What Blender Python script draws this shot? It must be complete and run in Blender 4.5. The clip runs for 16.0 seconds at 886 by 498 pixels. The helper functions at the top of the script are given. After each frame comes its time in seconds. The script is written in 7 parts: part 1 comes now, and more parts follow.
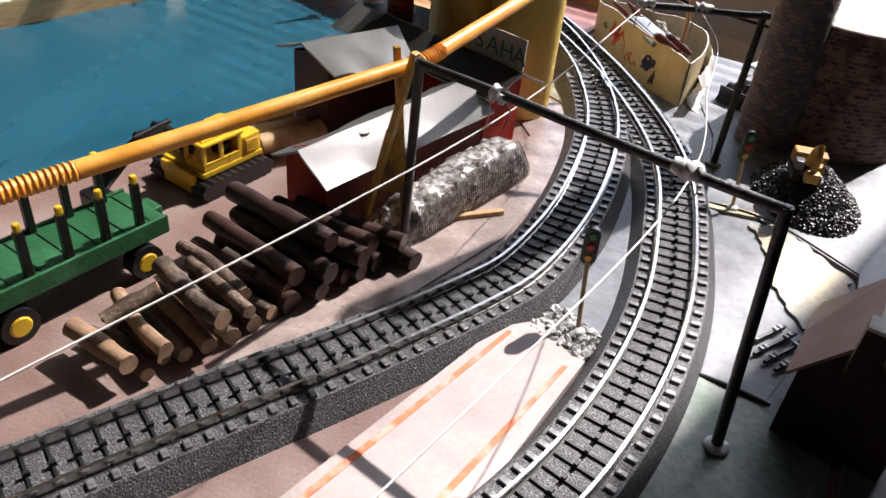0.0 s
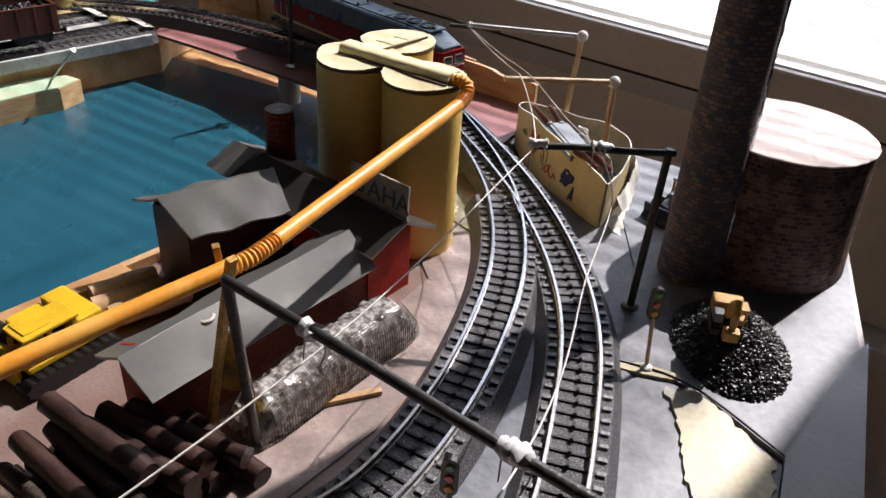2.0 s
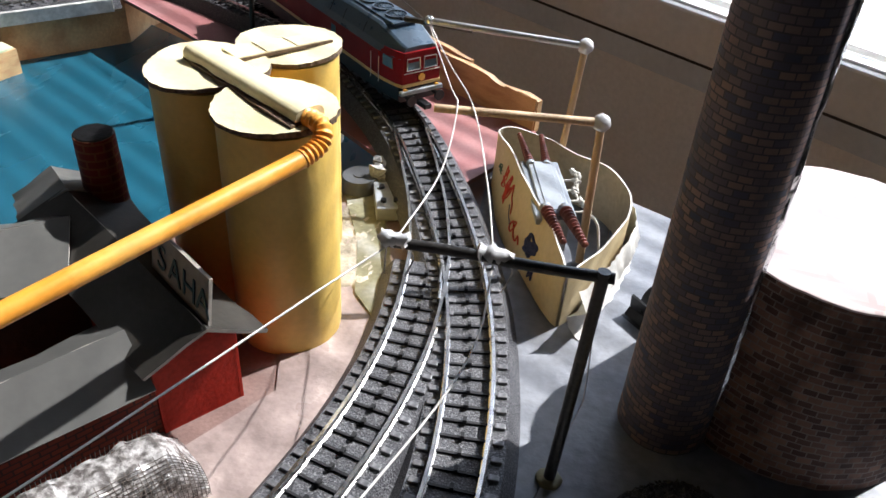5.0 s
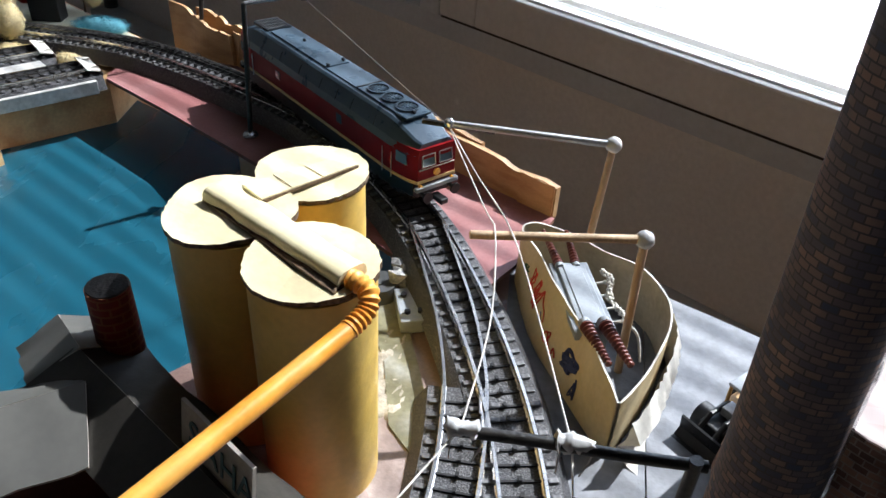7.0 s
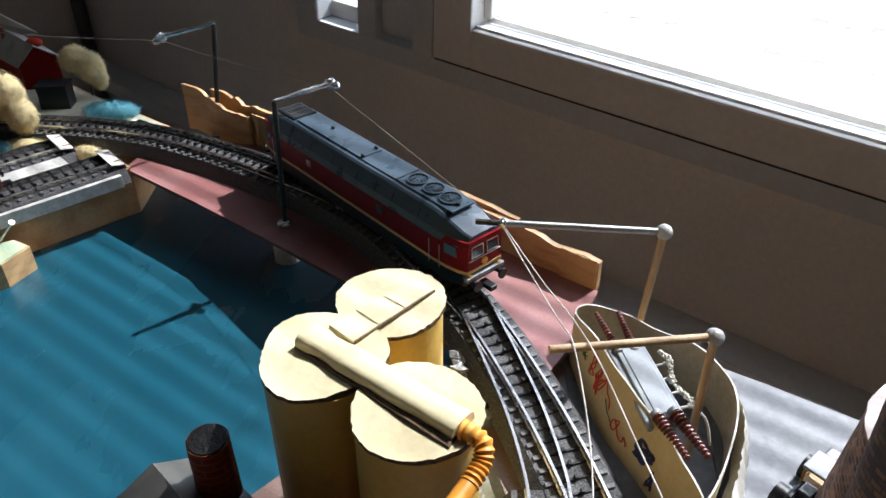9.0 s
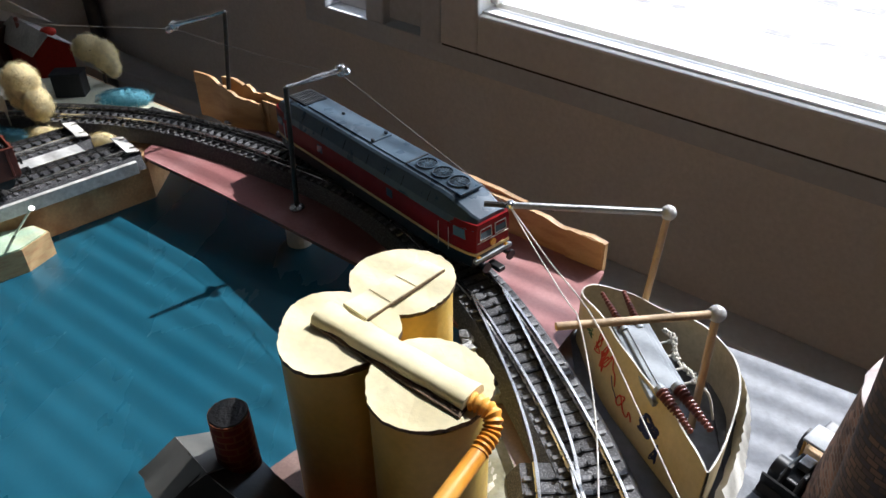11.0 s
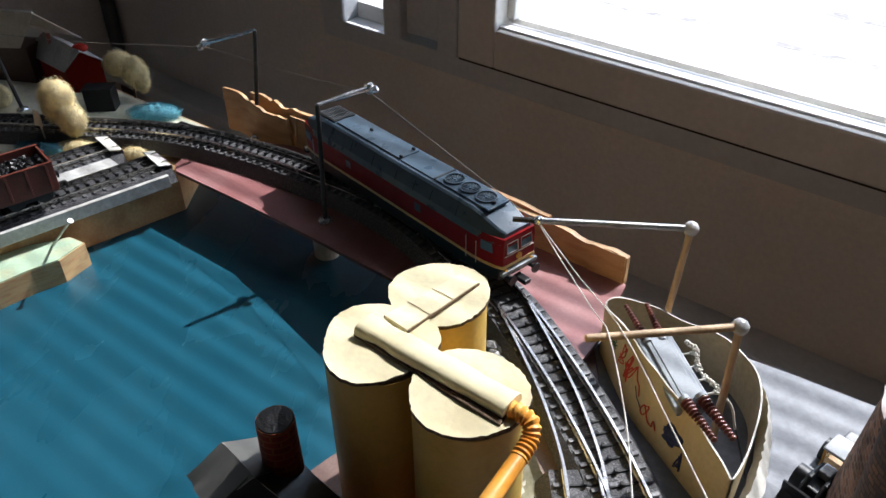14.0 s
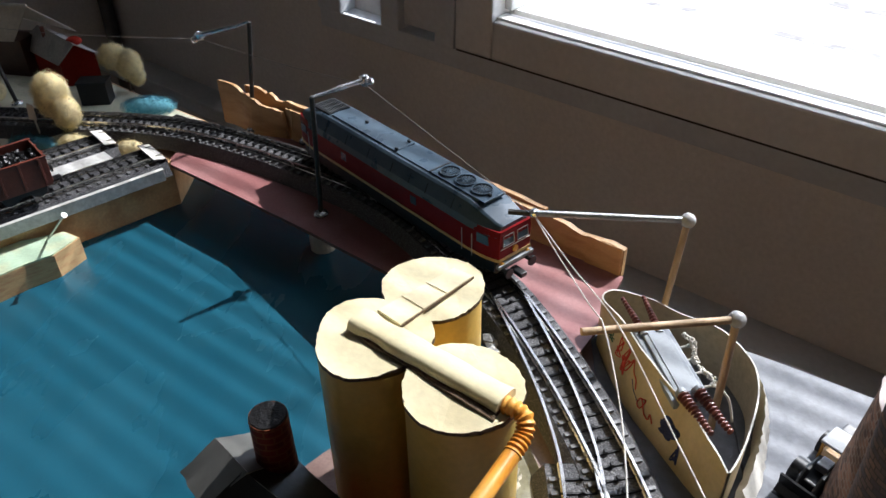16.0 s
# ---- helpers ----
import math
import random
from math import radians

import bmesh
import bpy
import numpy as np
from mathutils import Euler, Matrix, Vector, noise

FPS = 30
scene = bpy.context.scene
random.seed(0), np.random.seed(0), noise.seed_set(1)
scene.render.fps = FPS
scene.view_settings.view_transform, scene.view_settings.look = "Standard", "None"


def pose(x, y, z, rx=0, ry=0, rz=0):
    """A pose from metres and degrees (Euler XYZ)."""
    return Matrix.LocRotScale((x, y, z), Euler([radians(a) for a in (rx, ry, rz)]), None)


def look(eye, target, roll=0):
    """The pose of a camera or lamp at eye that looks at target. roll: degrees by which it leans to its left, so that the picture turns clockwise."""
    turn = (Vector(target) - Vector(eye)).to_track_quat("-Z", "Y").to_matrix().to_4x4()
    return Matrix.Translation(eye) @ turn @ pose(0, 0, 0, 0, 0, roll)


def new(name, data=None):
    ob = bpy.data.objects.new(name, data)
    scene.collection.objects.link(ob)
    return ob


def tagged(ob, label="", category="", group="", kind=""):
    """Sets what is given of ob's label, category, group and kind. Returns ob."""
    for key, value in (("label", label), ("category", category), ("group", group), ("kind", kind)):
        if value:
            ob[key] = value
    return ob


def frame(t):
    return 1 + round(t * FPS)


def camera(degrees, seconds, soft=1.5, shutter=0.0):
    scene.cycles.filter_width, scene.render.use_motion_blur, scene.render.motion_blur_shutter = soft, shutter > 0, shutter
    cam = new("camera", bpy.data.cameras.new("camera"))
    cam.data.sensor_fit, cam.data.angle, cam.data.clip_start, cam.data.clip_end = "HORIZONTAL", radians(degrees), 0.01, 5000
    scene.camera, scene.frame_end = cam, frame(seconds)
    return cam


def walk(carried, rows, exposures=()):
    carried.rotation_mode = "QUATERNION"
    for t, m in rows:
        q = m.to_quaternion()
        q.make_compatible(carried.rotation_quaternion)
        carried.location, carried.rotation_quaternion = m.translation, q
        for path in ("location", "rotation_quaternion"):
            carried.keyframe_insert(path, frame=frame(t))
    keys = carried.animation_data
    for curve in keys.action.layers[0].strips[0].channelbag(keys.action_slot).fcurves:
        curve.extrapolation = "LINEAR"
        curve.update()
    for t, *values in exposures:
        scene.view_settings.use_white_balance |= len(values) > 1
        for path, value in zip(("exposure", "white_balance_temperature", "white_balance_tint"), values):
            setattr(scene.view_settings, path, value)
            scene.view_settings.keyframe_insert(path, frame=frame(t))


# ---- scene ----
cam = camera(60.0, 16.0)
PATH = [
    (0, (0.16, 0.082, 0.19), (0.037, 1.71, -0.965), 6.2),
    (0.5, (0.17, 0.105, 0.2), (0.106, 1.773, -0.902), 5.2),
    (1, (0.178, 0.125, 0.211), (0.112, 1.805, -0.872), 4.5),
    (1.5, (0.187, 0.136, 0.219), (0.101, 1.844, -0.819), 4.5),
    (2, (0.199, 0.156, 0.219), (0.086, 1.837, -0.858), 4.2),
    (2.5, (0.225, 0.179, 0.204), (0.001, 1.817, -0.921), 4.0),
    (3, (0.251, 0.221, 0.197), (-0.207, 1.769, -0.984), 3.3),
    (3.2, (0.264, 0.241, 0.194), (-0.219, 1.78, -0.988), 2.0),
    (5.3, (0.27, 0.309, 0.204), (-0.1, 1.885, -0.97), 4.9),
    (5.5, (0.267, 0.316, 0.203), (-0.084, 1.912, -0.95), 4.6),
    (6, (0.258, 0.322, 0.213), (-0.102, 1.956, -0.883), 4.8),
    (6.5, (0.244, 0.331, 0.222), (-0.092, 1.965, -0.883), 4.7),
    (7, (0.235, 0.333, 0.227), (-0.095, 1.937, -0.922), 3.5),
    (7.5, (0.225, 0.344, 0.242), (-0.047, 1.942, -0.93), 1.2),
    (8, (0.215, 0.345, 0.251), (-0.053, 1.956, -0.903), 0.8),
    (8.5, (0.203, 0.345, 0.258), (-0.07, 1.966, -0.881), 0.6),
    (9, (0.196, 0.344, 0.264), (-0.085, 1.965, -0.873), 0.1),
    (9.2, (0.197, 0.343, 0.265), (-0.087, 1.963, -0.873), -0.0),
    (11.5, (0.197, 0.334, 0.268), (-0.113, 1.925, -0.905), -1.1),
    (12, (0.195, 0.333, 0.269), (-0.124, 1.92, -0.906), -1.6),
    (12.5, (0.195, 0.332, 0.271), (-0.126, 1.924, -0.896), -1.4),
    (13, (0.195, 0.331, 0.275), (-0.104, 1.94, -0.874), -0.6),
    (13.5, (0.19, 0.326, 0.276), (-0.118, 1.942, -0.862), -0.6),
    (14, (0.188, 0.324, 0.277), (-0.131, 1.932, -0.87), -0.8),
    (14.5, (0.188, 0.324, 0.277), (-0.133, 1.923, -0.88), -1.1),
    (15, (0.189, 0.323, 0.276), (-0.136, 1.919, -0.884), -1.1),
    (15.5, (0.19, 0.328, 0.277), (-0.129, 1.925, -0.883), -1.2),
    (16, (0.19, 0.327, 0.276), (-0.128, 1.922, -0.888), -1.1),
]
walk(cam, [(t, look(eye, target, roll)) for t, eye, target, roll in PATH], [(0.0, 1.30, 6400, 15), (2.5, 0.84, 6400, 16), (5.5, 1.40, 5900, 10), (7.0, 1.18, 5800, 8.5), (9.0, 1.00, 5950, 9.5), (16.0, 0.88, 5950, 10.5)])

# ---- world, sun and window light ----
SUN_DIR = Vector((0.636 * math.cos(radians(46.5)), 0.772 * math.cos(radians(46.5)), math.sin(radians(46.5)))).normalized()
world = bpy.data.worlds.new("sky")
scene.world = world
world.use_nodes = True
sky = world.node_tree.nodes.new("ShaderNodeTexSky")
sky.sky_type, sky.sun_disc = "NISHITA", False
sky.sun_elevation, sky.sun_rotation = radians(46.5), radians(39.5)
world.node_tree.nodes["Background"].inputs["Strength"].default_value = 0.12
world.node_tree.links.new(sky.outputs[0], world.node_tree.nodes["Background"].inputs["Color"])
sun_data = bpy.data.lights.new("sun", "SUN")
sun_data.energy, sun_data.angle, sun_data.color = 5.0, radians(0.7), (1.0, 0.945, 0.88)
sun = new("sun", sun_data)
sun.matrix_world = look(SUN_DIR * 4, (0, 0, 0))
# the window wall: foot of the plane, along, into the garden
WU, WN = Vector((0.885, -0.466, -0.028)).normalized(), Vector((0.466, 0.885, 0)).normalized()
WZ = WU.cross(WN)
WO = Vector((0.508, 0.965, 0)) + Vector((0.885, -0.466, 0)) * -0.5 + WU * 0.5


def wall_point(s, d, z):
    """A point s along the window wall, d behind its inner face, z high."""
    return WO + WU * s + WN * d + WZ * z


sky_data = bpy.data.lights.new("window_sky", "AREA")
sky_data.shape, sky_data.size, sky_data.size_y = "RECTANGLE", 0.80, 1.35
sky_data.energy, sky_data.color = 2.0, (0.86, 0.93, 1.0)
sky_lamp = new("window_sky", sky_data)
sky_lamp.matrix_world = look(wall_point(-0.10, 0.30, 0.66), wall_point(-0.10, -1.0, 0.66))
scene.view_settings.exposure = 0.6


# ---- materials ----
def material(name, color, rough=0.6, metal=0.0, var=0.15, scale=60.0, bump=0.2, fine=900.0, second=None, mix=(0.45, 0.65), spec=0.5, island=0.0, random_tone=0.0, stretch=(1, 1, 1), coords="Object"):
    """A surface with grain at two scales: a blotchy tone (scale) and a fine relief (fine), both per metre."""
    m = bpy.data.materials.new(name)
    m.use_nodes = True
    nt = m.node_tree
    n, l = nt.nodes, nt.links
    b = n["Principled BSDF"]
    b.inputs["Roughness"].default_value, b.inputs["Metallic"].default_value = rough, metal
    b.inputs["Specular IOR Level"].default_value = spec
    tc = n.new("ShaderNodeTexCoord")
    mp = n.new("ShaderNodeMapping")
    mp.inputs["Scale"].default_value = stretch
    l.new(tc.outputs[coords], mp.inputs["Vector"])
    big = n.new("ShaderNodeTexNoise")
    big.inputs["Scale"].default_value, big.inputs["Detail"].default_value = scale, 5
    l.new(mp.outputs[0], big.inputs["Vector"])
    small = n.new("ShaderNodeTexNoise")
    small.inputs["Scale"].default_value, small.inputs["Detail"].default_value = fine, 3
    l.new(mp.outputs[0], small.inputs["Vector"])
    ramp = n.new("ShaderNodeMapRange")
    ramp.inputs["From Min"].default_value, ramp.inputs["From Max"].default_value = mix
    l.new(big.outputs["Fac"], ramp.inputs["Value"])
    blend = n.new("ShaderNodeMix")
    blend.data_type = "RGBA"
    c2 = second if second else tuple(max(0.0, c * (1 - 2 * var)) for c in color)
    blend.inputs["A"].default_value, blend.inputs["B"].default_value = (*color, 1), (*c2, 1)
    l.new(ramp.outputs[0], blend.inputs["Factor"])
    tone = n.new("ShaderNodeHueSaturation")
    l.new(blend.outputs["Result"], tone.inputs["Color"])
    val = n.new("ShaderNodeMapRange")
    val.inputs["From Min"].default_value, val.inputs["From Max"].default_value = 0.3, 0.7
    val.inputs["To Min"].default_value, val.inputs["To Max"].default_value = 1 - var, 1 + var
    l.new(small.outputs["Fac"], val.inputs["Value"])
    last = val.outputs[0]
    if island or random_tone:
        src = n.new("ShaderNodeNewGeometry").outputs["Random Per Island"] if island else n.new("ShaderNodeObjectInfo").outputs["Random"]
        r = n.new("ShaderNodeMapRange")
        amount = island or random_tone
        r.inputs["To Min"].default_value, r.inputs["To Max"].default_value = 1 - amount, 1 + amount
        l.new(src, r.inputs["Value"])
        mul = n.new("ShaderNodeMath")
        mul.operation = "MULTIPLY"
        l.new(last, mul.inputs[0])
        l.new(r.outputs[0], mul.inputs[1])
        last = mul.outputs[0]
    l.new(last, tone.inputs["Value"])
    l.new(tone.outputs[0], b.inputs["Base Color"])
    rr = n.new("ShaderNodeMapRange")
    rr.inputs["To Min"].default_value, rr.inputs["To Max"].default_value = max(0.02, rough - 0.12), min(1, rough + 0.12)
    l.new(big.outputs["Fac"], rr.inputs["Value"])
    l.new(rr.outputs[0], b.inputs["Roughness"])
    if bump:
        bp = n.new("ShaderNodeBump")
        bp.inputs["Strength"].default_value, bp.inputs["Distance"].default_value = bump, 0.0006
        l.new(small.outputs["Fac"], bp.inputs["Height"])
        l.new(bp.outputs[0], b.inputs["Normal"])
    return m


def glass(name, color, rough=0.05):
    m = material(name, color, rough, 0.0, 0.05, bump=0.0, spec=0.8)
    return m


def brick_material(name, c1, c2, mortar, size, scale_xyz=(1, 1, 1), rough=0.75, blotch=(0.02, 0.02, 0.03), amount=0.6, spec=0.3, course=0.42, bias=-0.25):
    """Printed brick paper: rows of bricks of this length, with dark and pale stains. It runs on the UV map, in metres."""
    m = bpy.data.materials.new(name)
    m.use_nodes = True
    n, l = m.node_tree.nodes, m.node_tree.links
    b = n["Principled BSDF"]
    b.inputs["Roughness"].default_value = rough
    b.inputs["Specular IOR Level"].default_value = spec
    tc = n.new("ShaderNodeTexCoord")
    br = n.new("ShaderNodeTexBrick")
    br.inputs["Scale"].default_value = 1.0
    br.inputs["Brick Width"].default_value, br.inputs["Row Height"].default_value = size, size * course
    br.inputs["Mortar Size"].default_value = size * 0.055
    br.inputs["Color1"].default_value, br.inputs["Color2"].default_value, br.inputs["Mortar"].default_value = (*c1, 1), (*c2, 1), (*mortar, 1)
    br.inputs["Bias"].default_value = bias
    l.new(tc.outputs["UV"], br.inputs["Vector"])
    no = n.new("ShaderNodeTexNoise")
    no.inputs["Scale"].default_value, no.inputs["Detail"].default_value = 70, 6
    l.new(tc.outputs["UV"], no.inputs["Vector"])
    rg = n.new("ShaderNodeMapRange")
    rg.inputs["From Min"].default_value, rg.inputs["From Max"].default_value = 0.48, 0.66
    rg.inputs["To Max"].default_value = amount
    l.new(no.outputs["Fac"], rg.inputs["Value"])
    mx = n.new("ShaderNodeMix")
    mx.data_type = "RGBA"
    mx.inputs["B"].default_value = (*blotch, 1)
    l.new(br.outputs["Color"], mx.inputs["A"])
    l.new(rg.outputs[0], mx.inputs["Factor"])
    l.new(mx.outputs["Result"], b.inputs["Base Color"])
    bp = n.new("ShaderNodeBump")
    bp.inputs["Strength"].default_value, bp.inputs["Distance"].default_value = 0.3, 0.0004
    l.new(no.outputs["Fac"], bp.inputs["Height"])
    l.new(bp.outputs[0], b.inputs["Normal"])
    return m


M = {}
# the stretched second tone puts the blind's soft shade stripes into the water colour
M["water"] = material("painted_water", (0.010, 0.076, 0.120), 0.27, 0, 0.03, 9, 0.0, 400, second=(0.018, 0.104, 0.155), mix=(0.25, 0.78), stretch=(2.2, 0.8, 1), spec=0.6)
M["mauve"] = material("mauve_ground", (0.22, 0.145, 0.125), 0.32, 0, 0.12, 22, 0.3, 700, second=(0.30, 0.225, 0.20), spec=0.6)
M["silver"] = material("silver_paint", (0.140, 0.150, 0.172), 0.55, 0.05, 0.14, 26, 0.6, 240, second=(0.215, 0.225, 0.245), mix=(0.40, 0.62), spec=0.35)
M["pale"] = material("pale_ground", (0.40, 0.32, 0.29), 0.30, 0, 0.12, 45, 0.4, 400, second=(0.27, 0.21, 0.19), mix=(0.4, 0.6), spec=0.7)
M["sand"] = material("yellow_wash", (0.42, 0.36, 0.21), 0.5, 0.0, 0.12, 40, 0.3, 350, second=(0.27, 0.26, 0.22), mix=(0.48, 0.66))
M["meadow"] = material("pale_meadow_paint", (0.74, 0.72, 0.58), 0.6, 0, 0.08, 40, 0.3, 350, second=(0.62, 0.63, 0.48), mix=(0.45, 0.65))
M["farroof"] = material("pale_grey_card", (0.40, 0.385, 0.375), 0.55, 0, 0.14, 60, 0.2, 400, second=(0.30, 0.29, 0.285))
M["barnroof"] = material("beige_card", (0.62, 0.56, 0.47), 0.6, 0, 0.10, 50, 0.2, 400, second=(0.52, 0.46, 0.38))
M["olive"] = material("olive_wash", (0.20, 0.19, 0.11), 0.6, 0, 0.15, 60, 0.3, 400, second=(0.30, 0.30, 0.26))
M["greyboard"] = material("grey_board", (0.11, 0.115, 0.125), 0.42, 0.1, 0.06, 25, 0.2, 400)
M["greensilver"] = material("green_grey_wash", (0.17, 0.19, 0.175), 0.5, 0.1, 0.16, 60, 0.4, 350, second=(0.11, 0.165, 0.12))
M["road"] = material("pale_pink_road", (0.50, 0.43, 0.41), 0.6, 0, 0.05, 30, 0.25, 400, second=(0.42, 0.35, 0.335))
M["orange_line"] = material("orange_paint", (0.75, 0.20, 0.08), 0.6, 0, 0.12, 120, 0.2, 500, second=(0.72, 0.42, 0.33))
M["gravel"] = material("gravel", (0.42, 0.42, 0.41), 0.5, 0.1, 0.3, 250, 0.5, 800, island=0.5)
M["bed"] = material("track_bed", (0.055, 0.055, 0.060), 0.5, 0.1, 0.5, 1400, 1.0, 1500, second=(0.20, 0.20, 0.205), mix=(0.5, 0.7))
# black of the centre tie and of the shadow line between sleepers
M["sleeper"] = material("sleeper_shade_and_tie", (0.008, 0.008, 0.009), 0.55, 0.1, 0.2, 300, 0.2, 900)
M["clip"] = material("sleeper_end", (0.20, 0.20, 0.205), 0.42, 0.3, 0.2, 300, 0.3, 900)
M["steel"] = material("rail_steel", (0.60, 0.59, 0.57), 0.24, 1.0, 0.12, 120, 0.1, 900)
M["tin"] = material("bare_tin", (0.55, 0.55, 0.54), 0.35, 0.9, 0.1, 200, 0.3, 900)
M["redplate"] = material("oxide_red_plate", (0.27, 0.115, 0.112), 0.42, 0, 0.08, 26, 0.15, 500, second=(0.34, 0.175, 0.17))
M["plateedge"] = material("bare_plate_edge", (0.16, 0.07, 0.05), 0.6, 0, 0.12, 90, 0.2, 500)
M["ply"] = material("raw_plywood", (0.47, 0.27, 0.115), 0.6, 0, 0.10, 40, 0.3, 600, second=(0.36, 0.18, 0.07), stretch=(1, 1, 4))
M["pine"] = material("pine_board", (0.56, 0.36, 0.18), 0.6, 0, 0.1, 60, 0.3, 500, second=(0.44, 0.25, 0.11))
M["whitecard"] = material("white_card", (0.66, 0.64, 0.58), 0.7, 0, 0.08, 60, 0.25, 500)
M["dowel"] = material("pale_dowel", (0.55, 0.38, 0.22), 0.55, 0, 0.12, 90, 0.3, 700, stretch=(1, 1, 0.2))
M["stick"] = material("painted_stick", (0.55, 0.30, 0.03), 0.5, 0, 0.25, 80, 0.3, 500, second=(0.22, 0.13, 0.05))
M["silo"] = material("cream_card", (0.70, 0.47, 0.10), 0.5, 0, 0.05, 35, 0.15, 400, second=(0.76, 0.54, 0.15))
M["lid"] = material("cream_lid", (0.74, 0.66, 0.42), 0.6, 0, 0.05, 50, 0.25, 350, second=(0.66, 0.57, 0.34))
M["cardedge"] = material("corrugated_edge", (0.16, 0.105, 0.06), 0.8, 0, 0.3, 600, 0.5, 900)
M["pipe"] = material("orange_straw", (0.80, 0.33, 0.035), 0.42, 0, 0.06, 60, 0.1, 500, second=(0.85, 0.43, 0.08))
M["roof"] = material("grey_card_roof", (0.095, 0.095, 0.088), 0.34, 0, 0.07, 18, 0.05, 300, second=(0.135, 0.135, 0.124), mix=(0.35, 0.7), spec=0.85)
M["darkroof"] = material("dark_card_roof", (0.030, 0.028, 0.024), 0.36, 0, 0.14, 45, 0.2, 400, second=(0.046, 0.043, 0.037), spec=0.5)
M["roofedge"] = material("roof_card_edge", (0.55, 0.52, 0.47), 0.7, 0, 0.1, 100, 0.2, 500)
M["redwall"] = material("red_wall", (0.36, 0.022, 0.010), 0.6, 0, 0.18, 90, 0.3, 600, second=(0.28, 0.016, 0.008), spec=0.15)
M["signboard"] = material("sign_card", (0.33, 0.30, 0.26), 0.6, 0, 0.1, 60, 0.2, 500)
M["signblue"] = material("sign_letters", (0.03, 0.085, 0.11), 0.6, 0, 0.1, 200, 0.1, 600)
M["brick_chim"] = brick_material("red_brick_paper", (0.20, 0.020, 0.011), (0.14, 0.014, 0.009), (0.24, 0.075, 0.030), 0.0075, amount=0.5)
M["brick_wall"] = brick_material("small_brick_paper", (0.24, 0.045, 0.025), (0.17, 0.03, 0.02), (0.07, 0.03, 0.025), 0.0052, amount=0.3)
M["brick_old"] = brick_material("old_brick_paper", (0.27, 0.180, 0.155), (0.060, 0.080, 0.125), (0.085, 0.078, 0.084), 0.0044, blotch=(0.095, 0.090, 0.105), amount=0.6, course=0.50, bias=-0.05)
M["brick_drum"] = brick_material("drum_brick_paper", (0.36, 0.205, 0.150), (0.100, 0.060, 0.052), (0.30, 0.24, 0.21), 0.0046, blotch=(0.028, 0.020, 0.020), amount=0.7, course=0.52, bias=0.0)
M["drumlid"] = brick_material("pale_brick_print", (0.76, 0.68, 0.655), (0.74, 0.63, 0.60), (0.71, 0.58, 0.55), 0.021, blotch=(0.80, 0.75, 0.73), amount=0.7)
M["darklog"] = material("dark_stained_log", (0.030, 0.012, 0.009), 0.5, 0, 0.25, 60, 0.4, 500, second=(0.055, 0.024, 0.017), random_tone=0.2)
M["bark"] = material("twig_bark", (0.050, 0.029, 0.020), 0.7, 0, 0.3, 120, 0.8, 700, second=(0.17, 0.12, 0.085), random_tone=0.35)
M["cutwood"] = material("cut_wood", (0.34, 0.215, 0.13), 0.6, 0, 0.2, 200, 0.3, 800, second=(0.22, 0.13, 0.075))
M["black"] = material("black_plastic", (0.006, 0.006, 0.007), 0.4, 0, 0.2, 100, 0.1, 700)
M["blackpaint"] = material("black_painted_wood", (0.020, 0.018, 0.016), 0.42, 0, 0.35, 200, 0.4, 700, second=(0.07, 0.06, 0.05), mix=(0.55, 0.75))
M["glue"] = material("hot_glue", (0.62, 0.62, 0.62), 0.25, 0, 0.1, 200, 0.3, 400, spec=0.7)
M["foil"] = material("tin_foil", (0.75, 0.77, 0.80), 0.22, 0.9, 0.1, 300, 0.6, 700)
M["thread"] = material("white_thread", (0.66, 0.64, 0.60), 0.6, 0, 0.08, 300, 0.1, 900)
M["finewire"] = material("fine_wire", (0.34, 0.34, 0.34), 0.4, 0.5, 0.08, 300, 0.1, 900)
M["coal"] = material("coal", (0.0025, 0.0025, 0.003), 0.42, 0, 0.3, 300, 0.5, 900, island=0.5, spec=0.6)
M["yellow"] = material("yellow_paint", (0.72, 0.45, 0.02), 0.38, 0, 0.07, 90, 0.1, 700)
M["oldyellow"] = material("dull_yellow_plastic", (0.50, 0.27, 0.05), 0.45, 0, 0.12, 90, 0.2, 700)
M["green"] = material("green_plastic", (0.018, 0.095, 0.035), 0.42, 0, 0.14, 60, 0.3, 500, second=(0.032, 0.14, 0.06))
M["darkgreen"] = material("dark_green_plastic", (0.012, 0.03, 0.018), 0.4, 0, 0.12, 60, 0.2, 500)
M["tan"] = material("tan_wool", (0.86, 0.74, 0.44), 0.95, 0, 0.08, 300, 0.1, 900, island=0.07, spec=0.1)
M["teal"] = material("teal_wool", (0.14, 0.37, 0.45), 0.95, 0, 0.1, 200, 0.1, 900, island=0.08, spec=0.1)
M["locored"] = material("loco_red", (0.20, 0.006, 0.008), 0.42, 0, 0.05, 60, 0.03, 700, spec=0.18)
M["locogrey"] = material("loco_grey_roof", (0.058, 0.090, 0.125), 0.30, 0, 0.06, 90, 0.06, 700, second=(0.072, 0.106, 0.142))
M["locodark"] = material("loco_dark_grey", (0.010, 0.013, 0.017), 0.45, 0, 0.1, 200, 0.1, 700)
M["cream"] = material("cream_stripe", (0.62, 0.45, 0.20), 0.4, 0, 0.05, 90, 0.05, 700)
M["cabglass"] = glass("cab_glass", (0.10, 0.14, 0.18), 0.05)
M["lamp_y"] = material("amber_lamp", (0.85, 0.45, 0.08), 0.25, 0, 0.05, bump=0)
